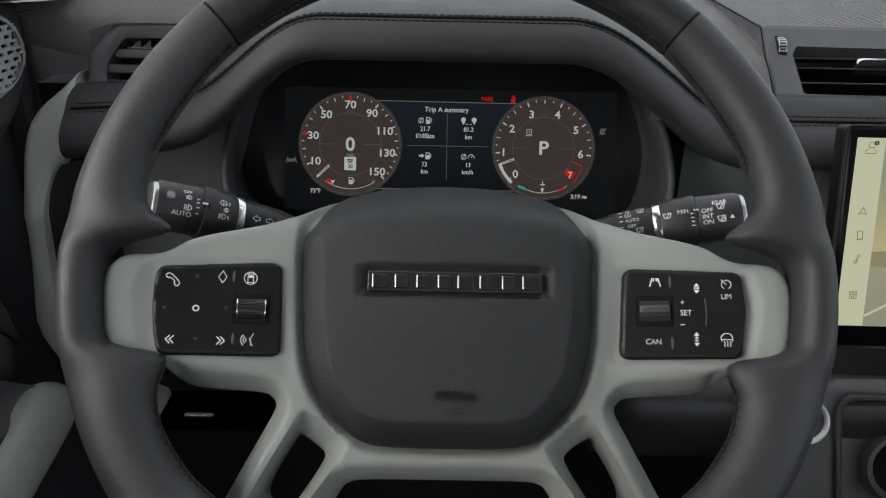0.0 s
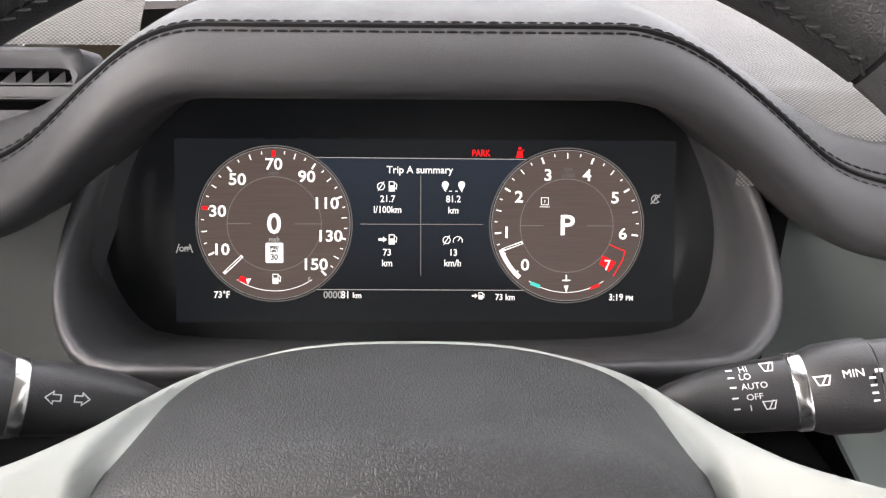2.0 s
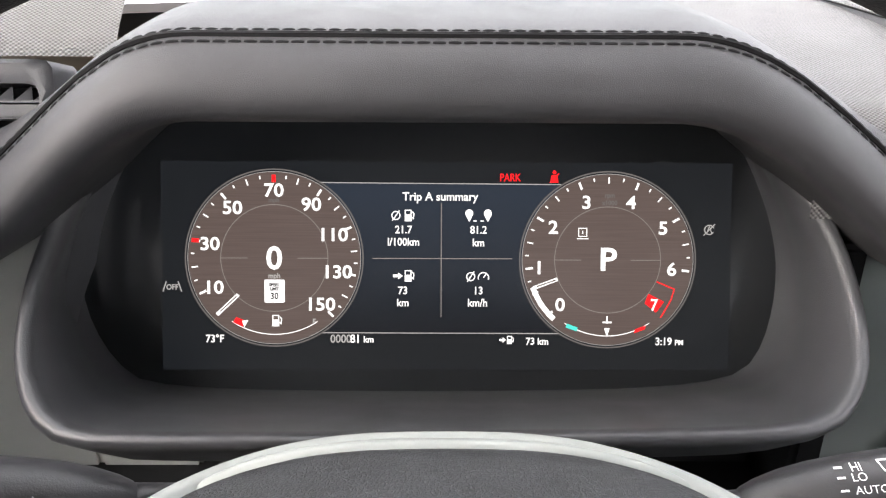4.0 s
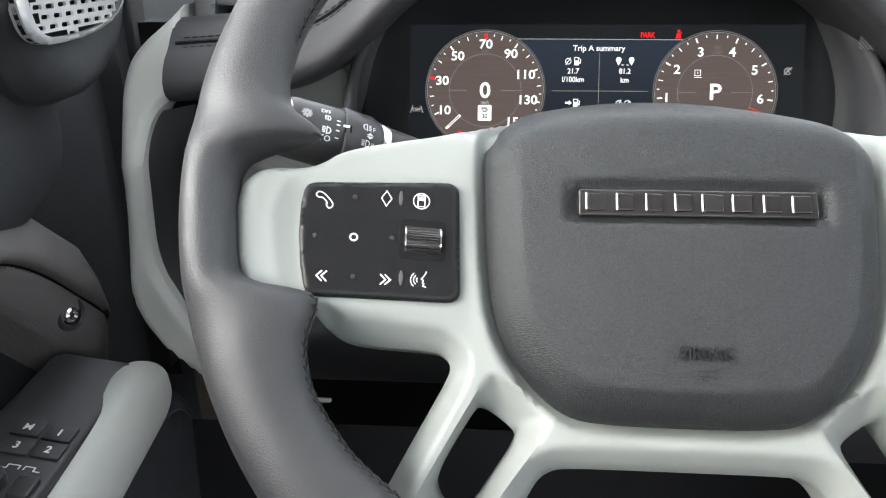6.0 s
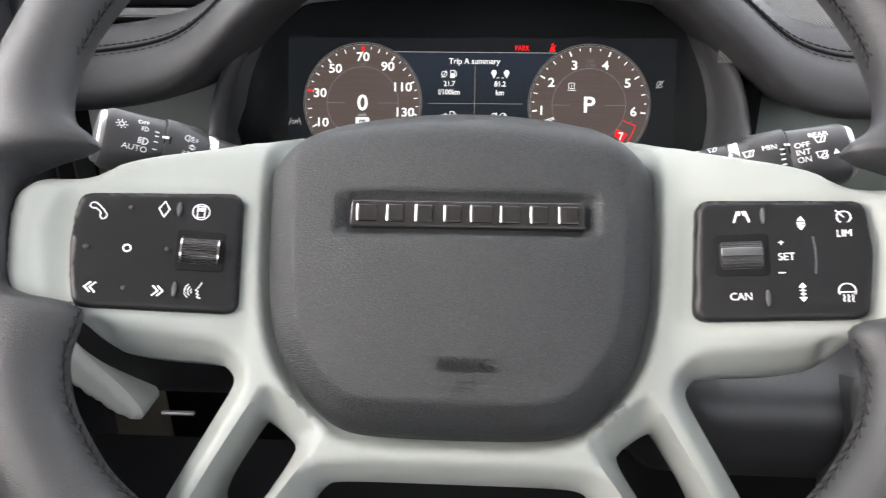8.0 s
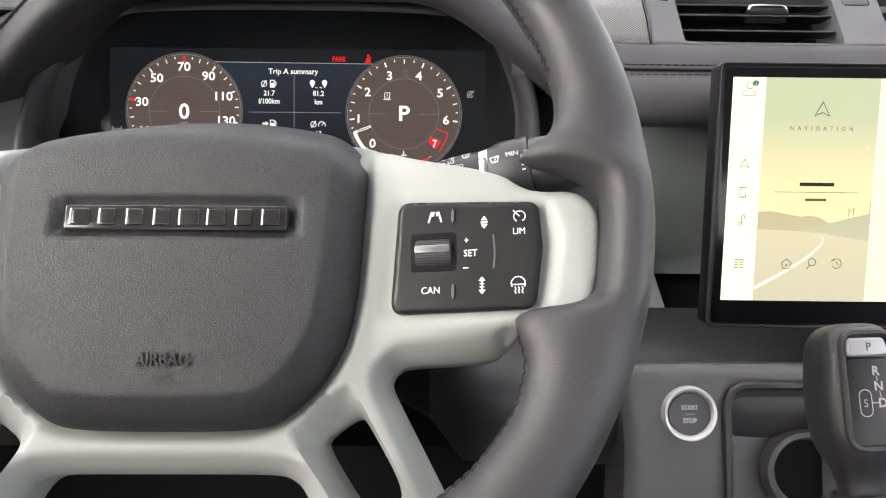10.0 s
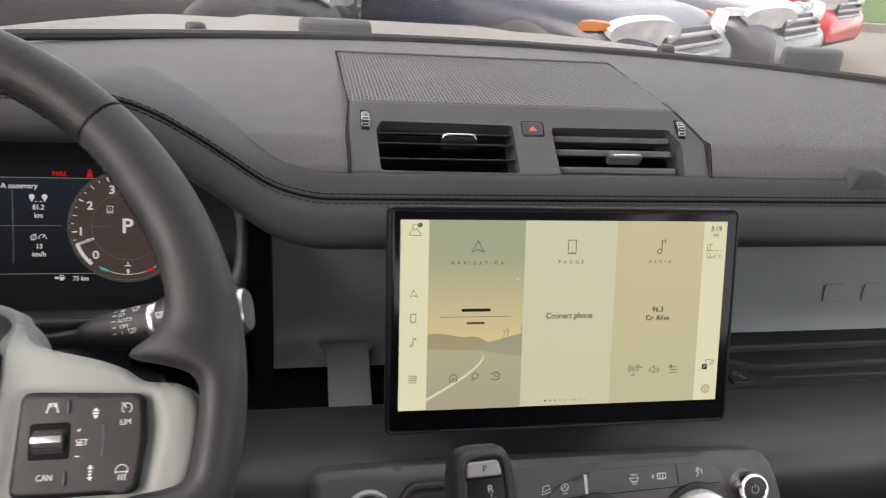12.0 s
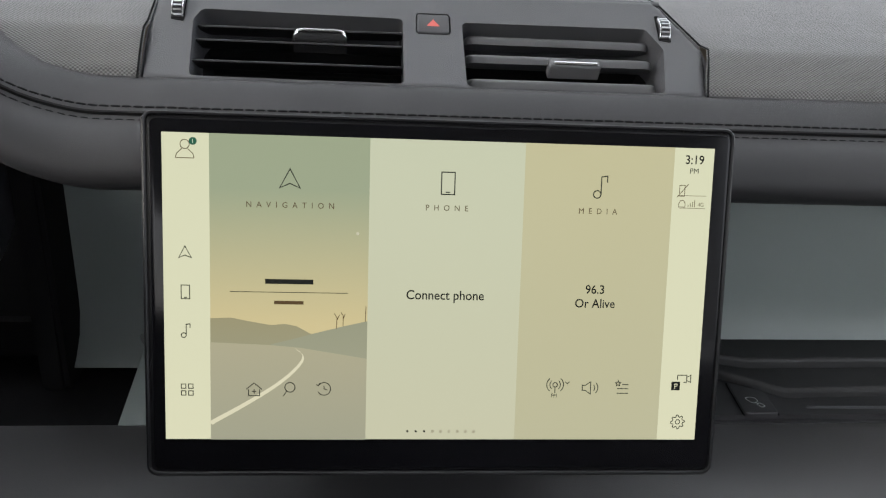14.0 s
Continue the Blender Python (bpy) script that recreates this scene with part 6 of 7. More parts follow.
def print_on(s, x, y, h, mat=LIT, owner=None, squeeze=0.92, bold=0.00011, z=Z3):
    return part("lettering", lettering(s, h * U, cx(x), cy(y), z, squeeze=squeeze, bold=bold), mat, owner or binn)


def ink(name, lines, x, y, w, mat, owner, z=Z3, unit=None):
    """Symbol strokes given in small units round (x, y)."""
    u = unit or U
    def put(p):
        return (x + p[0] * u, y + p[1] * u)
    out = [("fill", [put(p) for p in l[1]]) if isinstance(l[0], str) else [put(p) for p in l] for l in lines]
    return part(name, strokes(out, w * u, z), mat, owner)


def loop(pts):
    return list(pts) + [pts[0]]


def dial(name, x, y, numbers, label):
    d = part(name, slab(circle(0.0438, 72, cx(x), cy(y)), 0.0012, Z1 + 0.0003, 0), DIAL, binn, label)
    part("dial_rim", strokes([loop(circle(0.0452, 96, cx(x), cy(y)))], 0.0007, Z2), LIT_DIM, d)
    part("dial_rim", strokes([loop(circle(0.0440, 96, cx(x), cy(y)))], 0.0003, Z2), LIT_GREY, d)
    part("inner_circle", strokes([loop(circle(92 * U, 72, cx(x), cy(y)))], 0.0004, Z2), LIT_SOFT, d)
    part("level_line", strokes([[(cx(x - 92), cy(y)), (cx(x - 46), cy(y))], [(cx(x + 40), cy(y)), (cx(x + 92), cy(y))]], 0.0004, Z2), LIT_SOFT, d)
    for s, px, py in numbers:
        part("numeral", lettering(s, 22 * U, cx(px), cy(py), Z3, squeeze=1.1, bold=0.0002), LIT, d)
    ang = [math.degrees(math.atan2(y - py, px - x)) for _, px, py in numbers]
    ang = [a if k < len(ang) / 2 and a > 0 or a > -89 else a + 360 for k, a in enumerate(ang)]
    ang[0] = ang[0] + 360 if ang[0] < -90 else ang[0]
    if ang[1] < -90:
        ang[1] += 360
    big, small = [], []
    for k, a in enumerate(ang):
        big.append([(cx(x) + r * U * math.cos(radians(a)), cy(y) + r * U * math.sin(radians(a))) for r in (130, 143)])
        if k + 1 < len(ang):
            b = ang[k + 1]
            for f in (0.25, 0.5, 0.75):
                t = a + (b - a) * f
                small.append([(cx(x) + r * U * math.cos(radians(t)), cy(y) + r * U * math.sin(radians(t))) for r in ((132, 143) if f == 0.5 else (137, 143))])
    for lines, w in ((big, 4.0), (small, 2.6)):
        for line in lines:
            part("tick_mark", strokes([line], w * U, Z2), LIT, d)
    return d


speedo = dial("speedometer", 512, 438, [("10", 408, 488), ("30", 402, 413), ("50", 441, 351), ("70", 512, 321), ("90", 576, 345), ("110", 613, 397), ("130", 620, 461), ("150", 591, 517)], "round lit speed dial")
tacho = dial("rev_counter", 1087, 440, [("0", 1005, 517), ("1", 968, 453), ("2", 992, 383), ("3", 1049, 340), ("4", 1126, 340), ("5", 1182, 384), ("6", 1198, 455)], "round lit rev counter")
print_on("0", 512, 437, 39, LIT, speedo, squeeze=1.02, bold=0.00034)
print_on("mph", 512, 468, 9, LIT_GREY, speedo)
print_on("mph", 512, 338, 8, LIT_DIM, speedo)
part("speed_sign", slab(rrect(35 * U, 40 * U, 3 * U, cx(512), cy(495)), Z2, Z2 + 0.0001, 0), glow("sign_white", lin(236, 238, 238)), speedo, "white speed limit sign")
for s, y, h in (("SPEED", 484, 5), ("LIMIT", 491, 5), ("30", 503, 11)):
    print_on(s, 512, y, h, LIT_BLACK, speedo, z=Z3 + 0.0002)
part("needle", strokes([[(cx(413), cy(536)), (cx(450), cy(501))]], 6.5 * U, Z3), LIT, speedo, "white needle")
part("needle_core", strokes([[(cx(419), cy(530)), (cx(447), cy(504))]], 2.0 * U, Z3 + 0.0002), DIAL, speedo)
part("red_tick", strokes([[(cx(371), cy(407)), (cx(384), cy(408))], [(cx(512), cy(295)), (cx(512), cy(308))]], 7 * U, Z3), LIT_RED, speedo)
part("fuel_arc", strokes([arc(cx(512), cy(438), 132 * U, 236, 304, 24)], 1.6 * U, Z2), LIT, speedo)
part("fuel_mark", strokes([("fill", [(cx(440), cy(549)), (cx(446), cy(540)), (cx(462), cy(546)), (cx(457), cy(557))])], 0, Z3), LIT_RED, speedo, "red low fuel mark")
part("fuel_pointer", strokes([("fill", [(cx(456), cy(546)), (cx(467), cy(545)), (cx(460), cy(558))])], 0, Z3 + 0.0002), LIT, speedo)
PUMP = [loop([(-7, -9), (3, -9), (3, 9), (-7, 9)]), [(-7, 1), (3, 1)], [(3, -2), (7, -5), (8, 3), (5, 7)]]
PUMP_FILL = ("fill", [(-7, -9), (3, -9), (3, 2), (-7, 2)])
ink("pump_symbol", [PUMP_FILL, *PUMP], cx(516), cy(546), 2, LIT, speedo)
print_on("F", 580, 547, 9, LIT_GREY, speedo)
print_on("P", 1087, 438, 39, LIT, tacho, squeeze=1.08, bold=0.00034)
print_on("rpm", 1089, 328, 8, LIT_DIM, tacho)
print_on("x1000", 1089, 341, 8, LIT_DIM, tacho)
print_on("7", 1168, 517, 20, LIT, tacho, z=Z3 + 0.0003)
part("red_zone", strokes([("fill", [(cx(1158), cy(498)), (cx(1186), cy(512)), (cx(1172), cy(531)), (cx(1152), cy(515))])], 0, Z3), LIT_RED, tacho, "red zone block")
part("red_zone_line", strokes([[(cx(1172), cy(477)), (cx(1203), cy(490)), (cx(1198), cy(508)), (cx(1180), cy(540))]], 2.2 * U, Z3), LIT_RED, tacho)
part("rev_arc", strokes([arc(cx(1087), cy(440), 138 * U, 200, 228, 14)], 9 * U, Z3), LIT, tacho, "white rev bar")
part("needle", strokes([[(cx(958), cy(489)), (cx(1000), cy(473))]], 6.5 * U, Z3), LIT, tacho, "white needle")
part("needle_core", strokes([[(cx(964), cy(486)), (cx(997), cy(474.5))]], 2.0 * U, Z3 + 0.0002), DIAL, tacho)
part("temperature_arc", strokes([arc(cx(1087), cy(440), 132 * U, 236, 304, 24)], 1.6 * U, Z2), LIT, tacho)
for x, mat in ((1026, LIT_TEAL), (1145, LIT_RED)):
    s = 1 if x < 1087 else -1
    part("temperature_mark", strokes([("fill", [(cx(x - 9), cy(555 - 5 * s)), (cx(x + 10), cy(555 + 2 * s)), (cx(x + 8), cy(562 + 2 * s)), (cx(x - 11), cy(562 - 5 * s))])], 0, Z3), mat, tacho)
ink("temperature_symbol", [[(0, -2), (0, 11)], [(-8, 0), (8, 0)], ("fill", [(-5, -10), (5, -10), (0, -26)])], cx(1087), cy(548), 3, LIT, tacho)
ink("brake_symbol", [loop([(-7, -6), (7, -6), (7, 8), (-7, 8)]), [(-10, -10), (10, -10)], [(0, 4), (0, -2)]], cx(1043), cy(393), 1.6, LIT, tacho)
print_on("Trip A summary", 797, 331, 14, squeeze=0.98, bold=0.0001)
for s, x, y in (("21.7", 734, 388), ("l/100km", 734, 409), ("81.2", 863, 388), ("km", 863, 410), ("73", 733, 493), ("km", 733, 514), ("13", 863, 493), ("km/h", 862, 514)):
    print_on(s, x, y, 13)
ring8 = loop(circle(7, 16))
ink("average_symbol", [ring8, [(-6, -9), (6, 9)], *[[(x + 23, y) for x, y in l] for l in PUMP], ("fill", [(x + 23, y) for x, y in PUMP_FILL[1]])], cx(721), cy(364), 2, LIT, binn)
ink("distance_symbol", [("fill", [(-16 + 7 * math.cos(t), 4 + 7 * math.sin(t)) for t in np.linspace(-0.4, 3.54, 12)] + [(-16, -11)]), ("fill", [(16 + 7 * math.cos(t), 4 + 7 * math.sin(t)) for t in np.linspace(-0.4, 3.54, 12)] + [(16, -11)]), [(-9, -9), (-3, -9)], [(3, -9), (9, -9)]], cx(863), cy(364), 2, LIT, binn)
ink("range_symbol", [("fill", [(-18, -2.5), (-9, -2.5), (-9, -6), (-1, 0), (-9, 6), (-9, 2.5), (-18, 2.5)]), *[[(x + 10, y) for x, y in l] for l in PUMP], ("fill", [(x + 10, y) for x, y in PUMP_FILL[1]])], cx(734), cy(468), 2, LIT, binn)
ink("speed_symbol", [[(x - 13, y) for x, y in ring8], [(-19, -9), (-7, 9)], arc(9, -2, 9, -20, 200), [(9, -2), (14, 5)]], cx(863), cy(469), 2, LIT, binn)
print_on("PARK", 917, 298, 13, LIT_RED, squeeze=0.8, bold=0.0001)
ink("belt_symbol", [("fill", [(3.5 * math.cos(t), 8 + 3.5 * math.sin(t)) for t in np.linspace(0, 6.28, 12)]), ("fill", [(-5, 3), (5, 3), (7, -10), (-7, -10)]), [(-8, -10), (8, 6)]], cx(993), cy(297), 2.2, LIT_RED, binn)
for s, x, y, h in (("73°F", 409, 577, 13), ("81", 651, 577, 14), ("km", 674, 578, 11), ("73 km", 966, 581, 12), ("3:19", 1186, 581, 13), ("PM", 1213, 583, 9)):
    print_on(s, x, y, h)
print_on("0000", 626, 577, 14, LIT_GREY)
ink("range_symbol", [("fill", [(-12, -2), (-6, -2), (-6, -5), (0, 0), (-6, 5), (-6, 2), (-12, 2)]), *[[(x * 0.7 + 7, y * 0.7) for x, y in l] for l in PUMP], ("fill", [(x * 0.7 + 7, y * 0.7) for x, y in PUMP_FILL[1]])], cx(912), cy(579), 1.6, LIT, binn)
ink("lane_symbol", [[(-16, -9), (-10, 9)], [(16, -9), (10, 9)]], cx(337), cy(487), 2.2, LIT_GREY, binn)
print_on("OFF", 337, 488, 9, LIT_GREY)
ink("stop_start_symbol", [arc(0, 0, 8, 20, 330), [(-4, -5), (0, 6), (4, -5)], [(-10, -10), (10, 10)]], cx(1262), cy(387), 2, LIT_GREY, binn)

# ---- menu display ----
INKD = glow("menu_ink", lin(30, 32, 26))
INKL = glow("menu_pale_ink", lin(104, 82, 52))
M = 0.00025
far = [(-0.1046, -0.0130), (-0.0953, -0.0126), (-0.0877, -0.0141), (-0.0776, -0.0158), (-0.0712, -0.0152), (-0.0660, -0.0162), (-0.0600, -0.0195), (-0.0520, -0.0215), (-0.0340, -0.0240), (-0.0340, B), (-0.1046, B)]
part("far_hill", strokes([("fill", far)], 0, 0.0006), HILL_FAR, disp)
near = [(-0.0776, -0.0247), (-0.0690, -0.0225), (-0.0572, -0.0192), (-0.0450, -0.0160), (-0.0340, -0.0134), (-0.0340, B), (-0.0776, B)]
part("near_hill", strokes([("fill", near)], 0, 0.0008), HILL_NEAR, disp)
part("road", strokes([("fill", [(-0.1046, -0.0240), (-0.0780, -0.0250), (-0.0640, -0.0262), (-0.0340, -0.0310), (-0.0340, B), (-0.1046, B)])], 0, 0.0010), ROADC, disp)
curve = soften([(-0.0665, -0.0265), (-0.0628, -0.0290), (-0.0632, -0.0330), (-0.0724, -0.0422), (-0.0878, -0.0522), (-0.1046, -0.0618)], 3, False)
n = len(curve)
edge_a = [tuple(p + np.array((-0.0002 - 0.0006 * k / n, 0.0002 + 0.0006 * k / n))) for k, p in enumerate(curve)]
edge_b = [tuple(p - np.array((-0.0002 - 0.0006 * k / n, 0.0002 + 0.0006 * k / n))) for k, p in enumerate(curve)]
part("road_line", strokes([("fill", edge_a + edge_b[::-1])], 0, 0.0012), ROADLINE, disp)
part("tree", strokes([[(-0.0480, -0.0170), (-0.0478, -0.0120), (-0.0490, -0.0100)], [(-0.0478, -0.0130), (-0.0466, -0.0105)], [(-0.0450, -0.0160), (-0.0450, -0.0110), (-0.0460, -0.0095)], [(-0.0450, -0.0125), (-0.0440, -0.0100)], [(-0.0349, -0.0135), (-0.0347, -0.0065)]], 0.0003, 0.0010), INKL, disp)
part("moon", slab(circle(0.0007, 16, -0.0390, 0.0268), 0.0005, 0.0007), glow("menu_moon", lin(240, 236, 205)), disp)


def menu(s, x, y, h, mat=INKD, spacing=1.0, squeeze=0.93):
    return part("lettering", lettering(s, h, x, y, 0.0014, spacing=spacing, squeeze=squeeze, bold=0.00006 if h > 0.0035 else 0.0), mat, disp)


menu("NAVIGATION", -0.0690, 0.0390, 0.0026, INKL, 2.15)
menu("PHONE", 0.0010, 0.0394, 0.0026, INKL, 2.15)
menu("MEDIA", 0.0706, 0.0396, 0.0026, INKL, 2.15)
part("place_bar", bar(0.0215, 0.0022, -0.0693, 0.0044, 0.0014), INKD, disp)
part("place_bar", bar(0.0132, 0.0016, -0.0695, -0.0052, 0.0014), INKL, disp)
part("place_rule", bar(0.0527, 0.0003, -0.0693, -0.0005, 0.0014), INKD, disp)
menu("Connect phone", 0.0014, -0.0006, 0.0043)
menu("96.3", 0.0713, 0.0032, 0.0041)
menu("Or Alive", 0.0715, -0.0034, 0.0041)
menu("3:19", 0.1148, 0.0644, 0.0040)
menu("PM", 0.1149, 0.0592, 0.0026)
menu("4G", 0.1190, 0.0438, 0.0018, INKL)


def symbol(name, lines, x, y, w=1.0, mat=INKD):
    return ink(name, lines, x, y, w, mat, disp, 0.0014, 0.0005)


ARROW = [loop([(0, 9), (-9, -8), (0, -4), (9, -8)])]
PHONE_S = [loop([(-6, -10), (6, -10), (6, 10), (-6, 10)]), [(-2, -8), (2, -8)]]
NOTE = [loop([(x - 3, y - 7) for x, y in circle(3.5, 14)]), [(0.5, -7), (0.5, 9), (6, 10), (6, 4)]]
symbol("navigation_symbol", ARROW, -0.0692, 0.0506)
symbol("phone_symbol", PHONE_S, 0.0013, 0.0505)
symbol("media_symbol", NOTE, 0.0714, 0.0508)
for nm, S_, y in (("navigation_symbol", ARROW, 0.0169), ("phone_symbol", PHONE_S, -0.0010), ("media_symbol", NOTE, -0.0186)):
    symbol(nm, [[(0.62 * a, 0.62 * b) for a, b in l] for l in S_], -0.1152, y, 0.8)
symbol("apps_symbol", [loop([(a - 2, b - 2), (a + 2, b - 2), (a + 2, b + 2), (a - 2, b + 2)]) for a in (-3.2, 3.2) for b in (-3.2, 3.2)], -0.1149, -0.0460, 0.8)
symbol("user_symbol", [loop([(x, y + 4) for x, y in circle(4, 16)]), [(-8, -8), (-7, -4), (-2.5, 0)], [(8, -8), (7, -4), (2.5, 0)], [(-8, -8), (8, -8)]], -0.1148, 0.0626, 0.7, INKL)
part("badge", slab(circle(0.0017, 20, -0.1113, 0.0660), 0.0013, 0.0015), glow("menu_green", lin(40, 110, 84)), disp, "green notice dot")
part("lettering", lettering("1", 0.0019, -0.1113, 0.0660, 0.0017), MENU_SIDE, disp)
symbol("home_symbol", [[(-7, 0), (0, 6), (7, 0)], [(-5, 0), (-5, -6)], [(5, 0), (5, -6)], [(-5, -6), (5, -6)], [(-2, -2), (2, -2)], [(0, 0), (0, -4)]], -0.0850, -0.0457, 0.8)
symbol("search_symbol", [loop([(x + 1, y + 1.5) for x, y in circle(4.6, 18)]), [(-2, -2), (-5, -7)]], -0.0693, -0.0454, 0.8)
symbol("history_symbol", [arc(0, 0, 6, -150, 150, 22), [(0, 3), (0, 0), (3, -1)], [(-7, 4), (-5, 3), (-4, 5.5)]], -0.0533, -0.0453, 0.8)
symbol("radio_symbol", [arc(-0.5, 2, 2.2, 0, 360, 12), arc(-0.5, 2, 5, -50, 50, 8), arc(-0.5, 2, 5, 130, 230, 8), arc(-0.5, 2, 8, -50, 50, 8), arc(-0.5, 2, 8, 130, 230, 8), [(-0.5, 0), (-0.5, -6)], [(9, 5), (11, 3), (13, 5)]], 0.0548, -0.0436, 0.8)
menu("FM", 0.0542, -0.0478, 0.0018)
symbol("sound_symbol", [loop([(-7, -2.5), (-4, -2.5), (1, -6), (1, 6), (-4, 2.5), (-7, 2.5)]), arc(1, 0, 4, -45, 45, 8), arc(1, 0, 7, -45, 45, 8)], 0.0711, -0.0440, 0.8)
symbol("list_symbol", [[(-5, 0), (6, 0)], [(0, 4), (6, 4)], [(-5, -4.5), (6, -4.5)], loop([(-4 + (2.8 if k % 2 == 0 else 1.2) * math.cos(radians(90 + 36 * k)), 5 + (2.8 if k % 2 == 0 else 1.2) * math.sin(radians(90 + 36 * k))) for k in range(10)])], 0.0868, -0.0443, 0.8)
symbol("charger_symbol", [loop([(-3, -5), (2, -5), (2, 5), (-3, 5)]), [(-5, -6), (5, 6)]], 0.1100, 0.0500, 0.6, INKL)
part("thin_rule", strokes([[(0.1090, 0.0478), (0.1212, 0.0478)], [(0.1090, 0.0420), (0.1212, 0.0420)]], 0.0002, 0.0014), INKL, disp)
symbol("signal_symbol", [loop([(-9, -3), (-3, -3), (-3, 0), (-4.5, 3), (-7.5, 3), (-9, 0)]), [(0, -3), (0, -1)], [(2, -3), (2, 0.5)], [(4, -3), (4, 2)], [(6, -3), (6, 3.5)]], 0.1130, 0.0440, 0.6, INKL)
part("parking_block", bar(0.0042, 0.0042, 0.1128, -0.0428, 0.0014), INKD, disp)
part("lettering", lettering("P", 0.0026, 0.1128, -0.0428, 0.0016), MENU_SIDE, disp)
symbol("camera_symbol", [[(-4, 0), (-4, 5), (5, 5), (5, -2), (2, -2)], [(5, 3), (9, 5), (9, -2), (5, 0)]], 0.1155, -0.0400, 0.8)
gear_pts = loop([((6.8 if (k // 2) % 2 == 0 else 5.0) * math.cos(radians(11.25 * k)), (6.8 if (k // 2) % 2 == 0 else 5.0) * math.sin(radians(11.25 * k))) for k in range(32)])
symbol("settings_symbol", [gear_pts, loop(circle(2.2, 12))], 0.1149, -0.0605, 0.8)
for k in range(9):
    x = -0.0145 + k * 0.0039
    if k < 3:
        part("page_dot", slab(circle(0.0005, 12, x, -0.0655), 0.0010, 0.0014), INKD, disp)
    else:
        part("page_dot", strokes([loop(circle(0.0005, 12, x, -0.0655))], 0.0002, 0.0014), INKL, disp)

# ---- symbols on the wheel's switch pads ----
PW = 0.00042


def pad_mark(name, lines, x, y, side, w=PW, mat=WHITEINK, u=0.00046, label=""):
    out = [("fill", [(x + a * u, y + b * u) for a, b in l[1]]) if isinstance(l[0], str) else [(x + a * u, y + b * u) for a, b in l] for l in lines]
    return part(name, on_pad(strokes(out, w, 0)), mat, pads[side], label)


def pad_text(s, h, x, y, side):
    return part("lettering", on_pad(lettering(s, h * 0.90, x, y, 0, squeeze=0.9)), WHITEINK, pads[side])


pad_mark("phone_symbol", [loop(soften([(-4.5, 7.5), (-7, 5.5), (-7, 3.5), (-4, 1.5), (-2.2, 2.8), (2.8, -2), (1.5, -4), (3.5, -7), (5.5, -7), (7.5, -4.5), (6.5, -1.0), (-1.0, 6.5)], 1))], -0.1432, -0.0036, 1)
pad_mark("diamond_symbol", [loop([(0, 7), (4.4, 0), (0, -7), (-4.4, 0)])], -0.1190, -0.0009, 1)
pad_mark("view_symbol", [loop(circle(7, 28)), loop([(-3, -5), (3, -5), (3, 5), (-3, 5)]), ("fill", [(-2.4, 0.5), (2.4, 0.5), (1.8, 3.5), (-1.8, 3.5)])], -0.1051, -0.0009, 1)
pad_mark("ring_symbol", [loop(circle(3, 20))], -0.1310, -0.0180, 1, 0.0006)
for sx, x in ((-1, -0.1422), (1, -0.1181)):
    pad_mark("skip_symbol", [[(sx * -4, 4.5), (sx * 0.5, 0), (sx * -4, -4.5)], [(sx * 0, 4.5), (sx * 4.5, 0), (sx * 0, -4.5)]], x, -0.0344, 1, 0.0006)
pad_mark("voice_symbol", [arc(-2, 0, 2.5, 130, 230, 6), arc(-2, 0, 5, 130, 230, 8), arc(-2, 0, 7.5, 130, 230, 8), [(4, 8), (2, 4), (-0.5, 1), (1.5, 0), (0.5, -2), (2, -3), (1, -5), (4, -6)]], -0.1037, -0.0337, 1)
for x, y in ((-0.1315, -0.0013), (-0.1459, -0.0184), (-0.1162, -0.0173), (-0.1304, -0.0340)):
    part("dot", on_pad(slab(circle(0.0009, 12, x, y), -0.0006, 0.0004, 0.0003)), SOFT, pads[1])
for x, y in ((-0.1134, -0.0004), (-0.1119, -0.0333)):
    part("ridge", on_pad(slab([(x + 0.0008 * math.cos(t), y + 0.0030 * math.sin(t)) for t in np.linspace(0, 6.283, 16, endpoint=False)], -0.0006, 0.0005, 0.0003)), GREYPLASTIC, pads[1])
part("dish", on_pad(hoop([(0.0034, 0.0), (0.0040, 0.0002), (0.0046, 0.0), (0.0040, -0.0004)], 28)), SOFT, pads[1], m=pose(-0.1310, -0.0180, 0.0112))


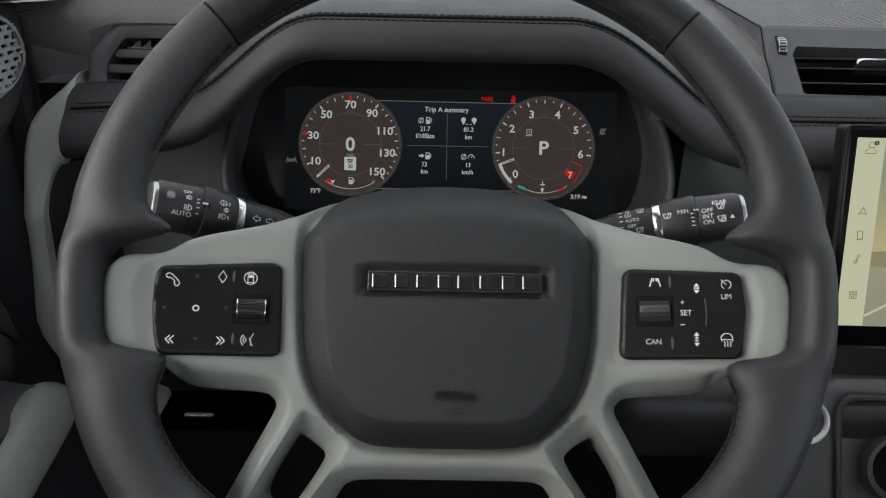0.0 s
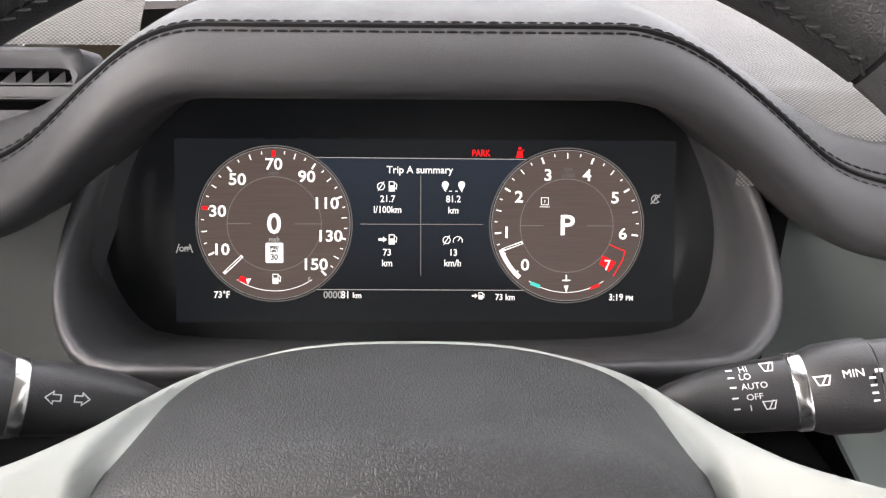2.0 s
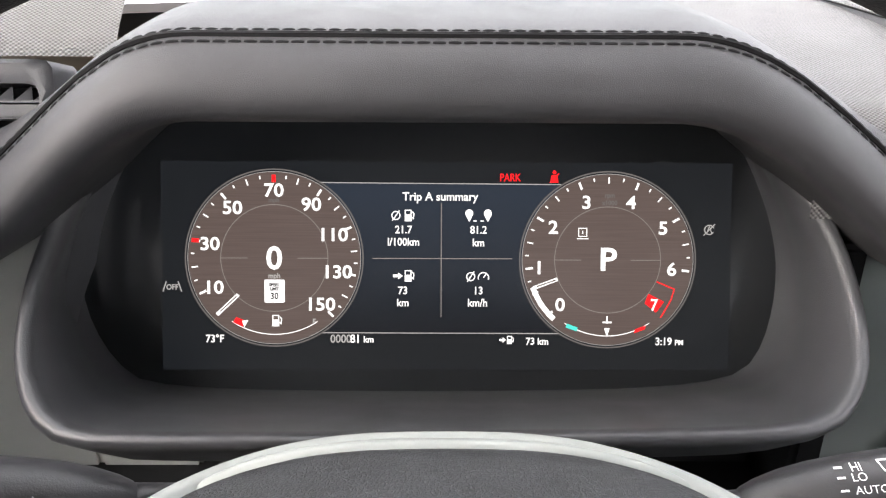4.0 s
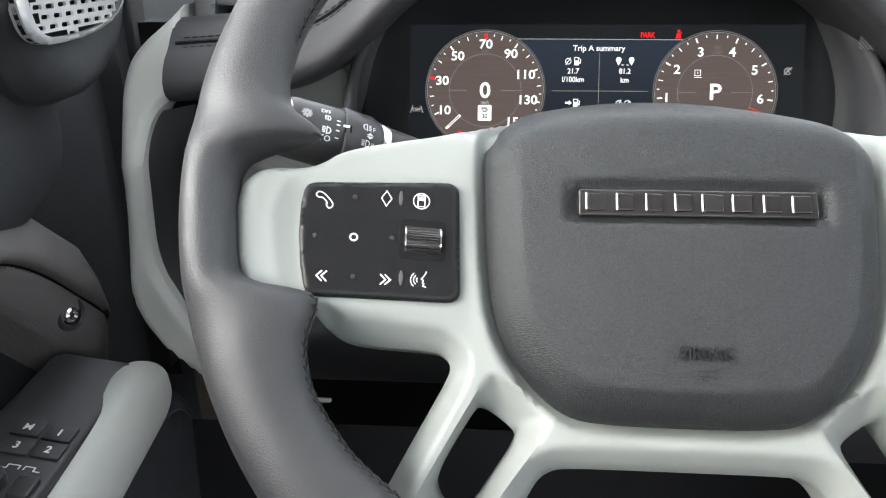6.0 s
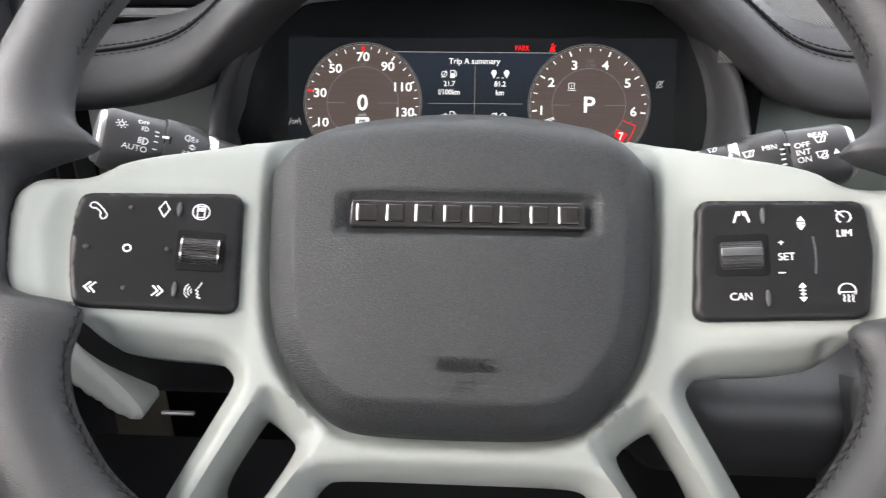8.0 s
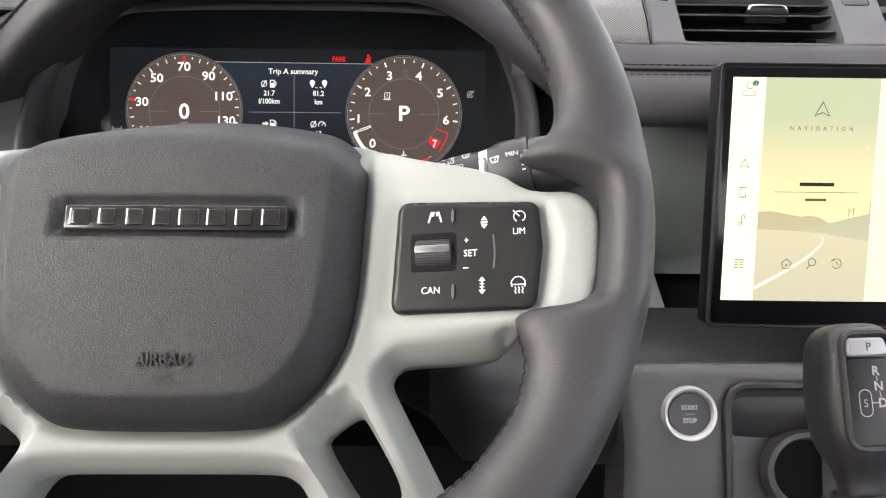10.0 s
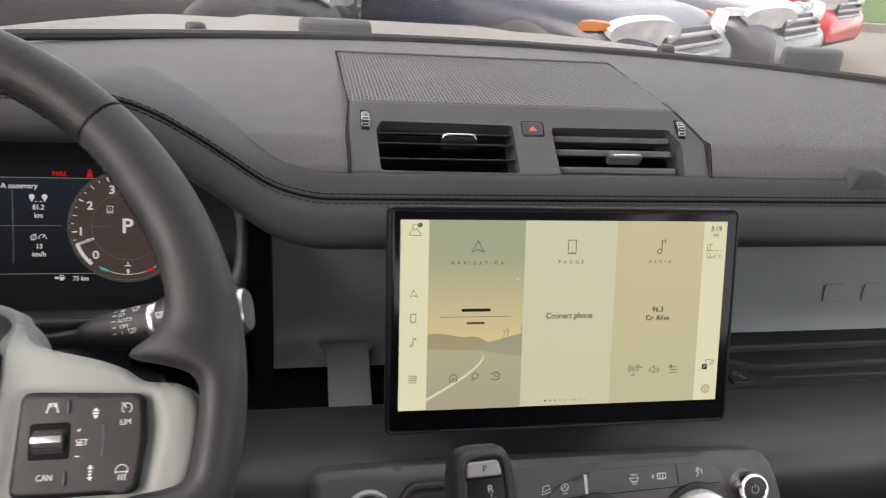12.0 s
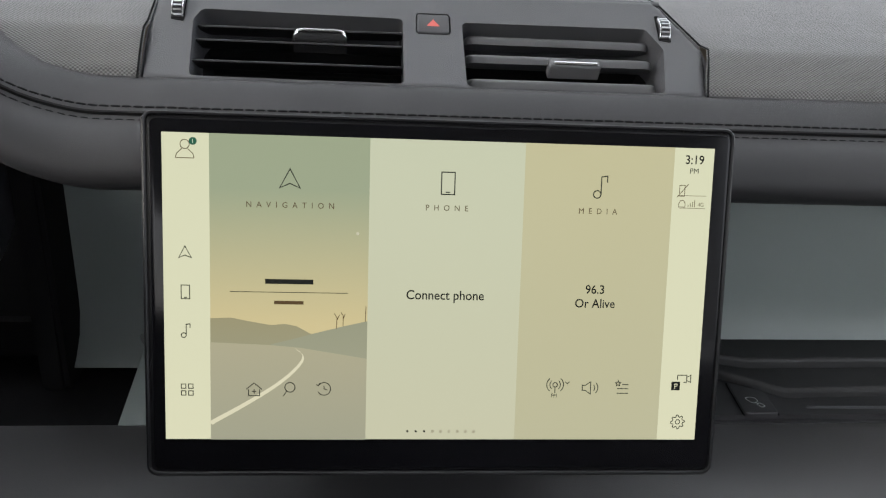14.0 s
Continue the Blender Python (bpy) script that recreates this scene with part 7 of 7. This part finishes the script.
def scroll(side, x, y, w, h, chrome):
    """A ribbed roller in its dark well."""
    z = -0.0245 + 0.0205 * (abs(x) - 0.085) / 0.085 + 0.0024
    tilt = math.degrees(math.atan2(0.0205, 0.085)) * (-1 if x > 0 else 1)
    m = pose(x, y, z, 0, tilt, 0)
    part("roller_well", slab(rounded([(-w / 2 - 0.002, -h / 2 - 0.002), (w / 2 + 0.002, -h / 2 - 0.002), (w / 2 + 0.002, h / 2 + 0.002), (-w / 2 - 0.002, h / 2 + 0.002)], 0.002), -0.004, 0.0003, 0.0002), DEEP, pads[side], m=m)
    r = part("roller", moved(lathe([(0.0001, -w / 2), (0.0066, -w / 2), (0.0072, -w / 2 + 0.0006), (0.0072, w / 2 - 0.0006), (0.0066, w / 2), (0.0001, w / 2)], 36), pose(0, 0, -0.0048, 0, 90, 0)), HARD, pads[side], m=m)
    for a in range(-60, 61, 9):
        part("roller_rib", moved(slab(rrect(w - 0.0012, 0.0007, 0.0002), 0, 0.0005, 0.0002), pose(0, 0, -0.0048) @ pose(0, 0, 0, a, 0, 0) @ pose(0, 0, 0.0070)), DARKCHROME if not chrome else HARD, r)
    if chrome:
        part("roller_band", moved(slab(rrect(w - 0.0006, 0.0034, 0.0008), 0, 0.0009, 0.0004), pose(0, 0, -0.0048) @ pose(0, 0, 0, -6, 0, 0) @ pose(0, 0, 0.0072)), BANDMETAL, r, "dark satin metal band")
    else:
        for sx in (-1, 1):
            part("roller_end", moved(hoop([(0.0068, -0.0004), (0.0074, -0.0003), (0.0074, 0.0003), (0.0068, 0.0004)], 36), pose(sx * (w / 2 - 0.0003), 0, -0.0048, 0, 90, 0)), CHROME, r)


scroll(1, -0.1040, -0.0171, 0.0150, 0.0126, False)
scroll(0, 0.1099, -0.0148, 0.0156, 0.0126, True)
pad_mark("lane_symbol", [[(-6, -5), (-3, 5)], [(6, -5), (3, 5)], [(-1.2, 5), (-2.0, 1)], [(1.2, 5), (2.0, 1)]], 0.1105, 0.0004, 0, 0.0007)
pad_mark("gap_symbol", [("fill", [(-3, 2), (3, 2), (0, 6)]), ("fill", [(-3, -2), (3, -2), (0, -6)]), [(-3, 0.6), (3, 0.6)], [(-3, -0.6), (3, -0.6)]], 0.1309, -0.0031, 0)
pad_mark("gap_symbol", [("fill", [(-3, 4), (3, 4), (0, 8)]), ("fill", [(-3, -4), (3, -4), (0, -8)]), [(0, 5), (0, -5)], [(-2, 1.5), (2, 1.5)], [(-2, -1.5), (2, -1.5)]], 0.1298, -0.0298, 0)
pad_mark("limiter_symbol", [arc(0, 0, 5, -60, 240, 22), [(0, 0), (-5.5, 6)], [(0, 4), (0, 5)]], 0.1453, -0.0014, 0)
pad_text("LIM", 0.0030, 0.1450, -0.0076, 0)
pad_text("SET", 0.0032, 0.1252, -0.0159, 0)
pad_text("+", 0.0032, 0.1236, -0.0104, 0)
part("minus", on_pad(bar(0.0022, 0.0005, 0.1233, -0.0222)), WHITEINK, pads[0])
pad_text("CAN", 0.0032, 0.1088, -0.0310, 0)
pad_mark("heated_wheel_symbol", [arc(0, 1, 6, -30, 210, 20), [(-6, 0), (6, 0)], [(-3, -2), (-2, -4), (-3, -6), (-2, -8)], [(0, -2), (1, -4), (0, -6), (1, -8)], [(3, -2), (4, -4), (3, -6), (4, -8)]], 0.1442, -0.0300, 0)
pad_mark("rule", [[(0, 9), (0.6, 3), (0.6, -3), (0, -9)]], 0.1345, -0.0157, 0, 0.0007, GREYPLASTIC, 0.0008)
for y in (0.0005, -0.0318):
    part("ridge", on_pad(slab([(0.1180 + 0.0007 * math.cos(t), y + 0.0032 * math.sin(t)) for t in np.linspace(0, 6.283, 16, endpoint=False)], -0.0006, 0.0005, 0.0003)), GREYPLASTIC, pads[0])

# ---- markings on the stalks ----
def stalk_text(s, h, x, y, owner):
    return part("lettering", on_stalk(lettering(s, h, x, y, 0, squeeze=0.9)), WHITEINK, owner)


def stalk_mark(name, lines, x, y, owner, w=0.0005, u=0.0005):
    out = [("fill", [(x + a * u, y + b * u) for a, b in l[1]]) if isinstance(l[0], str) else [(x + a * u, y + b * u) for a, b in l] for l in lines]
    return part(name, on_stalk(strokes(out, w, 0)), WHITEINK, owner)


WASH = [loop([(-5, 4), (5, 4), (3, -3), (-3, -3)]), [(-1, -3), (3, 5)]]
for s, y in (("OFF", 0.0045), ("INT", 0.0002), ("ON", -0.0042)):
    stalk_text(s, 0.0033, LR * 0.800, y, stalk_r)
stalk_text("REAR", 0.0030, LR * 0.866, 0.0098, stalk_r)
stalk_mark("rear_wiper_symbol", WASH, LR * 0.870, 0.0060, stalk_r)
stalk_mark("rear_washer_symbol", [*WASH, loop([(x + 2, y - 2) for x, y in circle(3, 12)])], LR * 0.866, -0.0030, stalk_r)
stalk_mark("arrow", [("fill", [(-3, -2), (3, -2), (0, 4)])], LR * 0.919, -0.0025, stalk_r)
stalk_text("MIN", 0.0031, LR * 0.679, 0.0060, stalk_r)
stalk_mark("scale", [[(-2, 6), (2, 6)], [(-2, 0), (2, 0)], [(-2, -6), (2, -6)], [(-2, -12), (2, -12)]], LR * 0.723, 0.0005, stalk_r, 0.0008)
stalk_mark("index", [[(-3, 0), (3, 0)]], LR * 0.745, 0.0060, stalk_r, 0.0014)
stalk_mark("wiper_symbol", WASH, LR * 0.599, 0.0040, stalk_r)
neck_up = 0.0003
for s, y in (("HI", 0.0122), ("LO", 0.0092), ("AUTO", 0.0052), ("OFF", 0.0008), ("1", -0.0036)):
    me = lettering(s, 0.0025, LR * {"AUTO": 0.420, "OFF": 0.415}.get(s, 0.400), y, 0, squeeze=0.9)
    part("lettering", on_stalk(me, neck_up), WHITEINK, stalk_r)
stalk_mark("wiper_symbol", WASH, LR * 0.452, -0.0034, stalk_r, 0.0004, 0.00045)
stalk_mark("washer_symbol", WASH, LR * 0.468, 0.0118, stalk_r, 0.0004, 0.00045)
for y in (0.0122, 0.0092, 0.0052, 0.0008, -0.0036):
    part("scale", on_stalk(bar(0.0022, 0.0007, LR * 0.362, y), neck_up), WHITEINK, stalk_r)
SUNS = [loop(circle(2.4, 12))] + [[(3.6 * math.cos(a), 3.6 * math.sin(a)), (5.6 * math.cos(a), 5.6 * math.sin(a))] for a in np.linspace(0, 6.283, 8, endpoint=False)]
LAMP = [loop([(0, 4), (3, 3), (4.5, 0), (3, -3), (0, -4)]), [(-1.5, 3), (-5, 3)], [(-1.5, 1), (-5, 1)], [(-1.5, -1), (-5, -1)], [(-1.5, -3), (-5, -3)]]
stalk_mark("light_symbol", SUNS, LL * 0.919, 0.0058, stalk_l)
stalk_mark("lamp_symbol", LAMP, LL * 0.830, -0.0012, stalk_l, 0.0006)
stalk_text("AUTO", 0.0033, LL * 0.857, -0.0060, stalk_l)
stalk_text("OFF", 0.0024, LL * 0.838, 0.0102, stalk_l)
stalk_mark("lamp_symbol", [[(x * 0.7, y * 0.7) for x, y in l] for l in LAMP], LL * 0.830, 0.0062, stalk_l, 0.0004)
stalk_mark("scale", [[(-2, 10), (2, 10)], [(-2, 5), (2, 5)], [(-2, -2), (2, -2)], [(-2, -11), (2, -11)]], LL * 0.783, 0.0010, stalk_l, 0.0007)
stalk_mark("index", [[(-3, 0), (3, 0)]], LL * 0.749, 0.0040, stalk_l, 0.0014)
stalk_mark("fog_symbol", [[(-x, y) for x, y in l] for l in LAMP], LL * 0.656, 0.0070, stalk_l)
stalk_mark("fog_symbol", LAMP, LL * 0.656, -0.0030, stalk_l)
stalk_text("F", 0.0028, LL * 0.623, 0.0066, stalk_l)
stalk_text("R", 0.0028, LL * 0.623, -0.0034, stalk_l)
stalk_mark("arrow", [("fill", [(-4, 0.6), (4, 0.6), (0, 4)]), ("fill", [(-4, -0.6), (4, -0.6), (0, -4)])], LL * 0.640, 0.0020, stalk_l)
ARW = loop([(-6, 0), (-1, 5), (-1, 2.5), (4, 2.5), (4, -2.5), (-1, -2.5), (-1, -5)])
for sx, s in ((1, 0.460), (-1, 0.391)):
    me = strokes([[(LL * s + sx * a * 0.0005, 0.001 + b * 0.0005) for a, b in ARW]], 0.0005, 0)
    part("turn_arrow", on_stalk(me, neck_up), WHITEINK, stalk_l)
